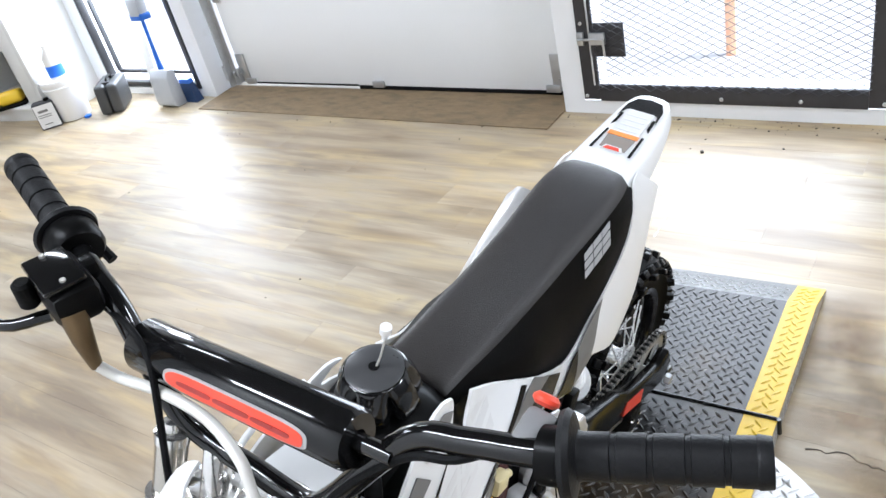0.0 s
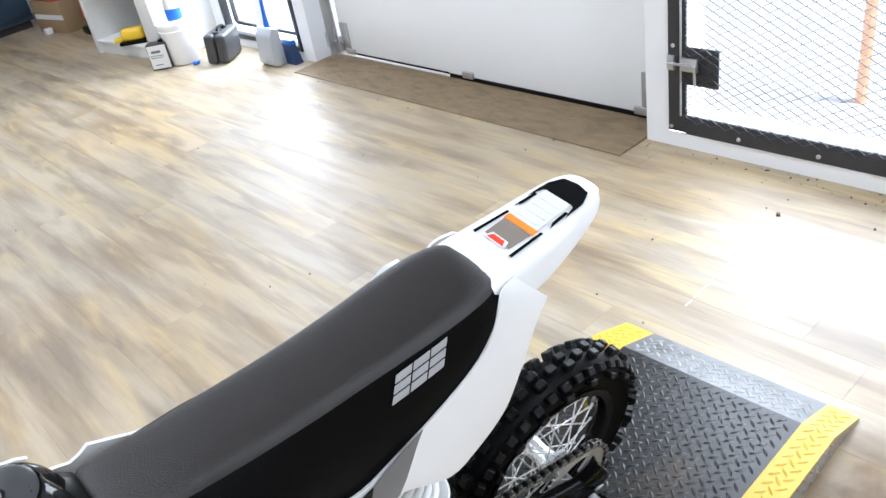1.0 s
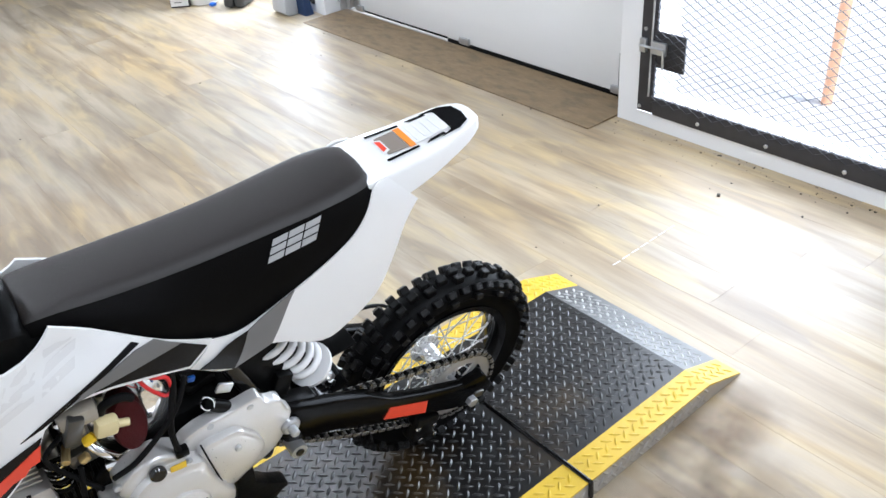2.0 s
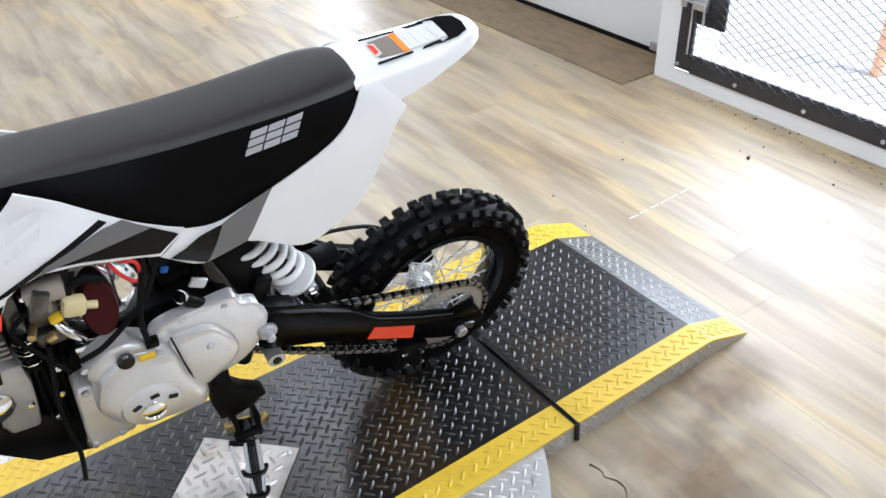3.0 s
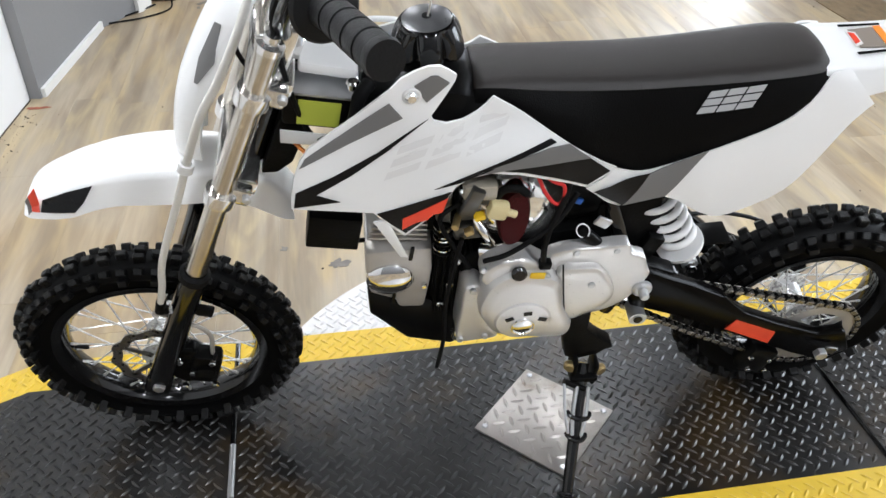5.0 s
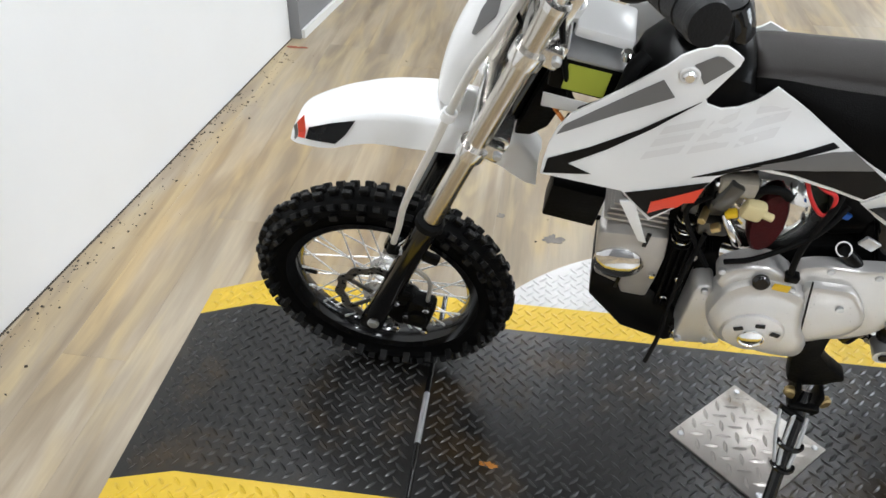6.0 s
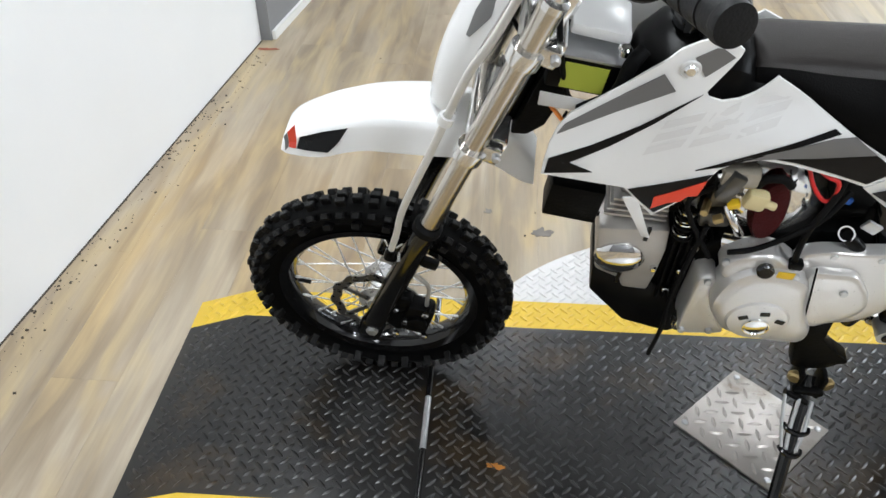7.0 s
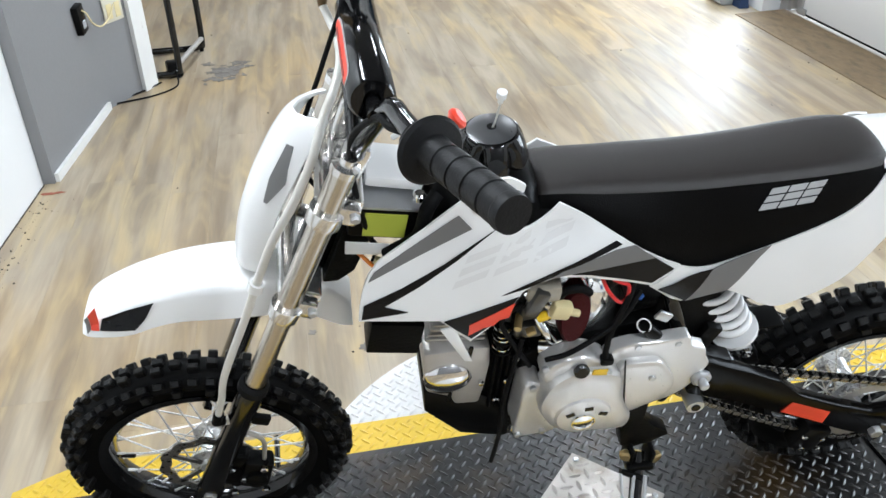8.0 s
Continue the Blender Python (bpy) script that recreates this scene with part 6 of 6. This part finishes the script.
part("foam_pad", new_box((0.115, -0.075, 0.525), (0.03, 0.02, 0.05), (0, 20, 0), 0.004), CAST, bike)

# side stand, deployed to the deck, worked out in the bike's own frame
inv = bike.matrix_basis.inverted()
foot = inv @ Vector((-0.018, -0.195, H + 0.007))
pivot = Vector((0.047, -0.108, 0.232))
down = (foot - pivot).normalized()
lat = Vector((0, 1, 0)).cross(down).normalized()
stand = part("side_stand", new_tube([pivot, pivot.lerp(foot, 0.5), foot], [0.012, 0.0115, 0.0105], 14), GLOSSBLK, bike, "black side stand leg")
part("stand_foot", disc_bm(foot - down * 0.003, down, 0.020, 0.006, 0.002, 16), GLOSSBLK, stand)
part("stand_bracket", plate([(0.008, 0.415), (0.0, 0.36), (-0.004, 0.315), (0.006, 0.262), (0.030, 0.252), (0.066, 0.262), (0.080, 0.276), (0.094, 0.282), (0.090, 0.291), (0.058, 0.318), (0.036, 0.345), (0.034, 0.415)], -0.112, 0.030, 0.004), CAST, bike, "black stand bracket")
for sgn in (-1, 1):
    part("stand_cheek", new_box(pivot + lat * 0.021 * sgn + down * 0.006, (0.010, 0.040, 0.062), (0, 0, 0), 0.004), CAST, stand)
    part("cheek_bolt", disc_bm(pivot + lat * 0.030 * sgn + Vector((0, -0.014, 0.004)), (0.4 * sgn, 1, 0), 0.0125, 0.014, 0.003, 14), BRASS, stand, "brown worn bolt head")
    part("stand_spring", new_tube([pivot + lat * 0.012 * sgn + Vector((0, -0.018, 0)) + down * 0.03, pivot + lat * 0.013 * sgn + Vector((0, -0.016, 0)) + down * 0.085, pivot + lat * 0.009 * sgn + Vector((0, -0.014, 0)) + down * 0.125], 0.0036, 8, 3), GALV, stand, "bright stand return spring")
part("stand_crossbar", new_box(pivot + down * 0.018 + Vector((0, -0.012, 0)), (0.052, 0.016, 0.014), (0, 0, 0), 0.004), CAST, stand)
part("spring_post", new_tube([pivot + lat * 0.038 + down * 0.030 + Vector((0, -0.010, 0)), pivot - lat * 0.004 + down * 0.036 + Vector((0, -0.016, 0))], 0.0055, 10), CAST, stand)
part("spring_hook", new_tube([pivot + lat * 0.037 + down * 0.032 + Vector((0, -0.012, 0)), pivot + lat * 0.030 + down * 0.080 + Vector((0, -0.014, 0)), pivot + lat * 0.018 + down * 0.122 + Vector((0, -0.014, 0))], 0.0028, 8, 3), GALV, stand)
band = bmesh.new()
for q, r in ((0.088, 0.023), (0.128, 0.019)):
    c = pivot + down * q
    tube(band, [c + lat * r * math.cos(a) + Vector((0, -0.016 * math.sin(a) - 0.006, 0)) for a in (math.pi * k / 10 for k in range(11))], 0.0048, 8)
part("spring_band", band, GLOSSBLK, stand, "black bands round the stand springs")

# ---- loose things along the far wall ----
def thing_mesh(name, bm, material, label, category, group="", kind=""):
    return tagged(part(name, bm, material), label, category, group, kind)


cab = empty("shelf_cabinet", pose(1.965, 4.92, 0, 0, 0, 8), "white open shelf cabinet with cubbyholes", "cabinet")
for nm, c, s in (("side_panel", (0, -0.42, 0.7), (0.48, 0.04, 1.4)), ("side_panel", (0, 0.42, 0.7), (0.48, 0.04, 1.4)), ("divider", (-0.005, -0.345, 0.72), (0.465, 0.11, 1.26)), ("plinth", (0.01, 0, 0.04), (0.46, 0.80, 0.08)), ("shelf", (0, 0.055, 0.5), (0.47, 0.69, 0.03)), ("shelf", (0, 0.055, 0.95), (0.47, 0.69, 0.03)), ("top", (0, 0, 1.41), (0.50, 0.90, 0.03)), ("back_panel", (0.225, 0, 0.75), (0.02, 0.80, 1.28)), ("shelf", (0, 0.055, 0.09), (0.47, 0.69, 0.02))):
    part(nm, new_box(c, s, bevel=0.004), TRIM, cab)
vac = empty("yellow_tool", pose(1.80, 4.86, 0.10, 0, 0, 30), "yellow and black power tool lying in the cubbyhole", "power tool")
part("body", new_box((0, 0, 0.055), (0.14, 0.16, 0.09), (0, 12, 20), 0.03, 3), DECYEL, vac)
part("base", new_box((0, 0, 0.012), (0.17, 0.20, 0.024), (0, 0, 20), 0.01), BPLAST, vac)
part("nose", new_box((-0.05, 0.10, 0.03), (0.04, 0.07, 0.035), (0, 0, 25), 0.01), DECYEL, vac)
thing_mesh("black_bag", new_box((1.97, 4.78, 0.20), (0.16, 0.14, 0.20), (0, 0, 12), 0.04, 3), BPLAST, "black soft bag behind the yellow tool", "bag")

bk_ = empty("plastic_bucket", Matrix.Translation((1.885, 4.335, 0)) @ Matrix.Diagonal((0.88, 0.88, 0.92, 1)), "white plastic bucket with a lid", "bucket")
part("pail", new_lathe([(0, 0.004), (0.112, 0.004), (0.116, 0.01), (0.135, 0.27), (0, 0.27)], segs=32), WPLAST, bk_)
part("lid", new_lathe([(0, 0.27), (0.142, 0.27), (0.144, 0.282), (0.142, 0.297), (0.130, 0.297), (0.125, 0.288), (0, 0.288)], segs=32), WPLAST, bk_)
part("rib", new_lathe([(0.132, 0.235), (0.141, 0.237), (0.141, 0.245), (0.133, 0.247)], segs=32), WPLAST, bk_)
jug = empty("cleaning_jug", Matrix.Translation((1.895, 4.335, 0.2655)), "clear plastic jug with a blue label on the bucket", "jug")
part("bottle", new_lathe([(0, 0), (0.045, 0), (0.05, 0.006), (0.05, 0.13), (0.02, 0.18), (0.018, 0.21), (0, 0.21)], segs=24), CLEARHOSE, jug)
part("label", new_lathe([(0.0505, 0.015), (0.0515, 0.016), (0.0515, 0.085), (0.0505, 0.086)], segs=24), BLUEPL, jug, "blue label")
can = empty("metal_can", pose(1.735, 4.375, 0, 0, 0, -38), "white labelled rectangular can beside the bucket", "can")
part("can_body", new_box((0, 0, 0.085), (0.130, 0.080, 0.17), bevel=0.006), DARKBAR, can)
part("can_label", new_box((0, -0.0410, 0.085), (0.120, 0.002, 0.150)), DECLT, can, "white label")
for w, zz, h in ((0.06, 0.12, 0.016), (0.085, 0.095, 0.005), (0.08, 0.082, 0.005), (0.05, 0.035, 0.006)):
    part("label_bar", new_box((-0.01, -0.0425, zz), (w, 0.001, h)), DECGREY, can)
part("cap", disc_bm((0.03, 0, 0.178), (0, 0, 1), 0.018, 0.018, 0.003, 16), BPLAST, can)
thing_mesh("crumpled_wrapper", new_box((1.875, 4.185, 0.012), (0.05, 0.03, 0.02), (10, 5, 30), 0.006), BLUEPL, "small blue crumpled wrapper on the floor", "litter")

CASEGREY = mat("dark_grey_plastic", (0.045, 0.047, 0.05), 0.45, vary=0.15, scale=12)
case = empty("tool_case", pose(2.035, 4.065, 0, 0, 0, -52) @ Matrix.Diagonal((0.92, 0.92, 0.92, 1)), "dark grey plastic tool case standing upright", "tool case")
part("shell", new_box((-0.040, 0, 0.108), (0.075, 0.27, 0.205), (0, 5, 0), 0.022, 3), CASEGREY, case)
part("shell", new_box((0.042, 0, 0.106), (0.075, 0.27, 0.20), (0, 5, 0), 0.022, 3), CASEGREY, case)
part("handle", new_tube([(0.01, -0.05, 0.200), (0.012, -0.045, 0.228), (0.012, 0.045, 0.228), (0.01, 0.05, 0.200)], 0.008, 8, 4), BPLAST, case)
for y in (-0.07, 0.07):
    part("clasp", new_box((0.01, y, 0.208), (0.05, 0.03, 0.012), (0, 4, 0), 0.002), DARKBAR, case)
GREYPL = mat("grey_plastic", (0.42, 0.44, 0.47), 0.4, vary=0.06)
dp = empty("dustpan", pose(2.105, 3.605, 0, 0, 0, 0), "grey upright dustpan with a blue handle", "dustpan")
part("pan", plate([(-0.02, 0.0), (-0.045, 0.02), (-0.03, 0.19), (0.0, 0.235), (0.045, 0.22), (0.05, 0.0)], -0.085, 0.17, 0.01), GREYPL, dp)
part("pan_handle", new_tube([(0.02, 0.0, 0.21), (0.028, 0.005, 0.36), (0.06, 0.02, 0.75)], [0.020, 0.011, 0.010], 12, 3), BLUEPL, dp, "blue handle")
part("grip_clip", new_box((0.045, 0.02, 0.60), (0.07, 0.10, 0.11), (0, 4, 0), 0.012), GREYPL, dp)
part("clip_band", new_box((0.044, 0.02, 0.548), (0.074, 0.105, 0.04), (0, 4, 0), 0.006), BLUEPL, dp)
br = empty("hand_broom", pose(2.185, 3.500, 0, 0, 0, 0), "dark blue broom head standing on the floor", "broom")
part("bristles", loft(bmesh.new(), [[(-0.03, -0.065, 0), (0.03, -0.065, 0), (0.03, 0.065, 0), (-0.03, 0.065, 0)], [(-0.018, -0.04, 0.12), (0.018, -0.04, 0.12), (0.018, 0.04, 0.12), (-0.018, 0.04, 0.12)]], True), mat("dark_blue_bristle", (0.012, 0.035, 0.10), 0.6, vary=0.3, scale=90), br)
part("head", new_box((0, 0, 0.13), (0.04, 0.09, 0.03), bevel=0.006), BLUEPL, br)
thing_mesh("white_board", new_box((2.20, 3.81, 0.20), (0.02, 0.07, 0.41), (0, 9, 3), 0.003), TRIM, "white painted board leaning against the window", "board")

# far end of the shop
CARD = mat("brown_cardboard", (0.30, 0.20, 0.105), 0.75, vary=0.12, scale=8)
bx = empty("cardboard_box", pose(1.90, 6.50, 0, 0, 0, 12), "brown cardboard box with a red lid on the floor", "box")
part("carton", new_box((0, 0, 0.13), (0.30, 0.42, 0.26), bevel=0.004), CARD, bx)
part("lid", new_box((0, 0.02, 0.29), (0.32, 0.40, 0.06), (3, 4, 0), 0.02), DECRED, bx, "red cover")
part("tape", new_box((-0.151, 0, 0.13), (0.001, 0.42, 0.04)), DECLT, bx)
part("small_tag", new_box((-0.19, 0.02, 0.025), (0.05, 0.06, 0.05), bevel=0.004), WPLAST, bx)
st = empty("black_stand", pose(1.98, 5.98, 0), "black and silver wheel stand beside the cabinet", "stand")
part("foot", new_box((0, 0, 0.03), (0.26, 0.22, 0.06), bevel=0.02), BPLAST, st)
part("column", new_box((0.02, 0, 0.28), (0.16, 0.16, 0.46), (0, 3, 0), 0.03), CAST, st)
for y in (-0.05, 0.03):
    part("trim_strip", new_box((-0.068, y, 0.30), (0.008, 0.03, 0.36), (0, 3, 0), 0.003), CHROME, st)
part("side_band", new_box((-0.05, 0.10, 0.26), (0.05, 0.03, 0.3), (0, 3, 0), 0.008), DECRED, st)
BLUEBIN = mat("dark_blue_enamel", (0.03, 0.055, 0.085), 0.4, vary=0.2, scale=5)
tc_ = empty("tool_cabinet", pose(1.36, 7.15, 0, 0, 0, 10), "dark blue steel tool cabinet against the far wall", "tool cabinet")
part("body", new_box((0, 0, 0.50), (0.75, 0.5, 0.88), bevel=0.01), BLUEBIN, tc_)
for k in range(4):
    part("drawer", new_box((0, -0.256, 0.20 + 0.2 * k), (0.68, 0.014, 0.17), bevel=0.004), BLUEBIN, tc_)
part("base", new_box((0, 0, 0.03), (0.7, 0.44, 0.06)), DARKBAR, tc_)

# black tubular stand and cable by the grey wall
tr = empty("tube_stand", Matrix.Translation((-1.05, 3.09, 0)), "black steel tube stand with bent feet", "stand")
for k, (x, y) in enumerate(((-0.040, -0.14), (0.045, 0.25))):
    part("leg", new_tube([(x - 0.30, y - 0.02, 0.020), (x - 0.06, y - 0.005, 0.020), (x - 0.012, y, 0.032), (x + 0.005, y, 0.08), (x + 0.005, y, 0.6), (x + 0.005, y, 1.0)], 0.016, 12, 5), GLOSSBLK, tr)
    part("foot_cap", new_tube([(x - 0.005, y, 0.001), (x - 0.005, y, 0.022)], 0.011, 10), BLACKRUB, tr)
part("cross_bar", new_tube([(-0.035, -0.14, 0.07), (0.05, 0.25, 0.07)], 0.013, 10), DULLALU, tr)
part("top_bar", new_tube([(-0.035, -0.14, 1.0), (0.05, 0.25, 1.0)], 0.014, 10), GLOSSBLK, tr)
thing_mesh("power_brick", new_box((-1.115, 2.985, 0.035), (0.07, 0.09, 0.07), (0, 0, 15), 0.01), BPLAST, "black power adapter on the floor", "power adapter")
thing_mesh("floor_cable", new_tube([(-1.11, 2.95, 0.05), (-1.09, 2.87, 0.006), (-1.11, 2.78, 0.005), (-1.20, 2.70, 0.005), (-1.31, 2.655, 0.005), (-1.372, 2.63, 0.006), (-1.368, 2.655, 0.005), (-1.30, 2.72, 0.005), (-1.235, 2.79, 0.005), (-1.17, 2.88, 0.006)], 0.004, 8, 8), BLACKRUB, "thin black cable looped on the floor", "cable")
ch = empty("wall_charger", pose(-1.388, 2.475, 0.44, 6, 0, -6.3), "black plug-in charger on the grey wall", "charger")
part("body", new_box((0.018, 0, 0), (0.03, 0.075, 0.115), bevel=0.006), BPLAST, ch)
part("face", new_box((0.034, 0, -0.02), (0.003, 0.035, 0.03), bevel=0.001), GREYPL, ch)
ou = empty("power_outlet", pose(-1.289, 2.723, 0.415, 0, 0, -31.1), "cream double power outlet on the grey wall", "outlet")
part("cover", new_box((0.004, 0, 0), (0.008, 0.115, 0.115), bevel=0.003), mat("cream_outlet", (0.62, 0.58, 0.47), 0.4), ou)
for y in (-0.026, 0.026):
    part("socket", new_box((0.0085, y, -0.01), (0.003, 0.032, 0.065), bevel=0.001), CREAM, ou)
thing_mesh("charger_cord", new_tube([(-1.352, 2.47, 0.475), (-1.345, 2.50, 0.455), (-1.335, 2.53, 0.405), (-1.318, 2.60, 0.372), (-1.292, 2.665, 0.392), (-1.278, 2.715, 0.43)], 0.0035, 8, 6), CREAM, "thin cream cord between charger and outlet", "cord")

# marks on the floor
DEBRIS = mat("dark_debris", (0.05, 0.04, 0.03), 0.8, vary=0.4, scale=60)
rng = random.Random(5)
bm = bmesh.new()
for k in range(620):
    if k < 330:
        y = rng.uniform(-0.2, 1.75)
        x = -1.652 + 0.0866 * y + abs(rng.gauss(0, 0.05)) + 0.004
    elif k < 440:
        y = rng.uniform(-0.3, 0.98)
        x = XE - abs(rng.gauss(0, 0.05)) - 0.004
    elif k < 510:
        x, y = 2.09 - abs(rng.gauss(0, 0.03)), rng.uniform(1.0, 3.3)
    else:
        x, y = rng.uniform(-1.2, 2.1), rng.uniform(0.2, 4.0)
    if abs(x) < 1.22 and abs(y) < 0.64:
        continue
    s = 0.0010 + 0.0040 * rng.random() ** 2.2
    box(bm, (x, y, s * 0.35), (s * rng.uniform(0.7, 2.0), s, s * 0.7), (0, 0, rng.uniform(0, 180)))
tagged(part("floor_grit", bm, DEBRIS), "scattered dark grit and crumbs on the planks", "grit", kind="stuff")
for x, y, s in ((1.956, 0.297, 0.012), (1.62, 0.55, 0.006), (2.02, 0.02, 0.007)):
    thing_mesh("dirt_crumb", new_box((x, y, s * 0.3), (s * 1.4, s, s * 0.6), (0, 0, 30), s * 0.2), DEBRIS, "dark crumb of dirt on the floor", "dirt", "crumbs of dirt by the door")
FADE = mat("scuff_mark", (0.19, 0.172, 0.150), 0.6, vary=0.45, scale=35)


def blot(cx, cy, rx, ry, seed, z=0.0012, n=40, rough=0.35):
    """A flat ragged patch."""
    r = random.Random(seed)
    ph = [(r.uniform(0, 6.28), r.uniform(0.3, 1) * rough / (k + 1) ** 0.6) for k in range(9)]
    bm = bmesh.new()
    ring = []
    for k in range(n):
        a = 2 * math.pi * k / n
        q = 1 + sum(w * math.sin((j + 2) * a + p) for j, (p, w) in enumerate(ph))
        ring.append(bm.verts.new((cx + rx * q * math.cos(a), cy + ry * q * math.sin(a), z)))
    bm.faces.new(ring)
    ext = bmesh.ops.extrude_face_region(bm, geom=list(bm.faces))
    for v in ext["geom"]:
        if isinstance(v, bmesh.types.BMVert):
            v.co.z = z - 0.001
    return bm


bm = blot(-0.870, 2.975, 0.055, 0.070, 3, n=90, rough=0.22)
flakes = random.Random(21)
for k in range(46):
    fx, fy = flakes.gauss(0, 0.055), flakes.gauss(0, 0.075)
    near = blot(-0.865 + fx + 0.25 * fy, 2.99 + fy, flakes.uniform(0.006, 0.026), flakes.uniform(0.008, 0.030), 40 + k, z=0.0013 + 0.00004 * k, n=20, rough=0.4)
    me = bpy.data.meshes.new("flake")
    near.to_mesh(me)
    near.free()
    bm.from_mesh(me)
    bpy.data.meshes.remove(me)
thing_mesh("worn_patch", bm, FADE, "worn grey patch in the floor finish", "floor patch", kind="stuff")
thing_mesh("worn_patch", blot(-0.400, 0.677, 0.025, 0.02, 4), FADE, "small chipped grey patch in the floor finish", "floor patch", kind="stuff")
thing_mesh("worn_patch", blot(-0.550, 0.766, 0.012, 0.008, 6), FADE, "small chipped grey patch in the floor finish", "floor patch", kind="stuff")
thing_mesh("red_scrap", blot(-1.448, 1.785, 0.03, 0.012, 8, 0.002), mat("rusty_scrap", (0.30, 0.09, 0.05), 0.7, vary=0.3, scale=60), "reddish scrap of tape by the wall corner", "scrap")
CRACK = mat("dark_crack", (0.04, 0.032, 0.025), 0.9)
cr_ = random.Random(21)
pts, cx_ = [], 0.635
for k in range(18):
    cx_ += cr_.uniform(-0.010, 0.011)
    pts.append((cx_, -0.350 - 0.0105 * k, 0.0004))
thing_mesh("floor_crack", new_tube(pts, [0.0026, 0.0009, 0.0022, 0.0007, 0.0018, 0.0005], 6), CRACK, "dark jagged crack in the floor by the turntable", "crack", kind="stuff")
GRIME = mat("brown_oil_stain", (0.235, 0.150, 0.070), 0.55, vary=0.4, scale=30)
gn, gl = GRIME.node_tree.nodes, GRIME.node_tree.links
gt, gv = gn.new("ShaderNodeTexCoord"), gn.new("ShaderNodeVectorMath")
gv.operation = "DISTANCE"
gf = gn.new("ShaderNodeVectorMath")
gf.operation = "MULTIPLY"
gf.inputs[1].default_value = (1, 1, 0)
gl.new(gt.outputs["Generated"], gf.inputs[0])
gl.new(gf.outputs[0], gv.inputs[0])
gv.inputs[1].default_value = (0.5, 0.5, 0.0)
gr, gz = gn.new("ShaderNodeMapRange"), gn.new("ShaderNodeTexNoise")
gr.inputs["From Min"].default_value, gr.inputs["From Max"].default_value = 0.48, 0.08
gl.new(gv.outputs["Value"], gr.inputs["Value"])
gz.inputs["Scale"].default_value, gz.inputs["Detail"].default_value = 7, 9
gl.new(gt.outputs["Object"], gz.inputs["Vector"])
gw = gn.new("ShaderNodeMapRange")
gw.inputs["From Min"].default_value, gw.inputs["From Max"].default_value = 0.28, 0.60
gw.inputs["To Max"].default_value = 0.68
gl.new(gz.outputs["Fac"], gw.inputs["Value"])
gm = gn.new("ShaderNodeMath")
gm.operation = "MULTIPLY"
gl.new(gr.outputs[0], gm.inputs[0])
gl.new(gw.outputs[0], gm.inputs[1])
gl.new(gm.outputs[0], gn["Principled BSDF"].inputs["Alpha"])
for gx, gy, gwid, ghgt in ((0.80, -0.47, 0.62, 0.50), (0.62, -0.62, 0.50, 0.46), (1.02, -0.36, 0.50, 0.26)):
    bm = bmesh.new()
    bm.faces.new([bm.verts.new((gx + a * gwid / 2, gy + c * ghgt / 2, 0.0014)) for a, c in ((-1, -1), (1, -1), (1, 1), (-1, 1))])
    tagged(part("oil_stain", bm, GRIME), "blotchy brown oil stain on the planks", "stain", kind="stuff")
bm = bmesh.new()
for k in range(7):
    box(bm, (1.39 + 0.047 * k, 0.272 + 0.002 * k, 0.0006), (0.034, 0.004, 0.001))
tagged(part("chalk_dash", bm, DECLT), "faint white dashed scratch on the floor", "scratch", kind="stuff")
thing_mesh("orange_stain", blot(-0.50, -0.135, 0.016, 0.006, 12, H + 0.0022), mat("rust_stain", (0.45, 0.17, 0.02), 0.7), "small orange rust stain on the deck", "stain", kind="stuff")

tagged(part("wall_joint", prism([(-1.8268, -2.0), (-1.4925, 1.861), (-1.4870, 1.861), (-1.8213, -2.0)], 0.0, 0.0016), DEBRIS), "thin dark strip along the joint of wall and floor", "joint", kind="structure")

# floor of long vinyl planks
floor = tagged(part("floor", new_box((-0.75, 2.3, -0.033), (6.5, 10.6, 0.054)), SLAB), "washed oak vinyl plank floor", "floor", kind="structure")
PW, PL = 0.152, 1.22
plank = bpy.data.meshes.new("plank")
pb = bmesh.new()
g = bmesh.ops.create_cube(pb, size=1.0, matrix=Matrix.Diagonal((PW - 0.0003, PL - 0.0003, 0.006, 1)))
bmesh.ops.bevel(pb, geom=[e for e in pb.edges if all(v.co.z > 0 for v in e.verts)], offset=0.0003, segments=1, affect="EDGES")
pb.to_mesh(plank)
pb.free()
plank.materials.append(WOOD)
rng = random.Random(11)
for i in range(27):
    x = -1.78 + PW * (i + 0.5)
    y = -1.25 - rng.random() * PL
    while y < 7.5:
        ob = new("plank", plank)
        ob.parent = floor
        ob.matrix_basis = Matrix.Translation((x, y + PL / 2, -0.003))
        y += PL
tagged(part("far_planks", new_box((-2.9, 5.0, -0.003), (2.2, 5.0, 0.006)), WOOD, floor), kind="stuff")
tagged(part("near_planks", new_box((0.2, -2.1, -0.0035), (4.0, 1.8, 0.005)), WOOD, floor), kind="stuff")
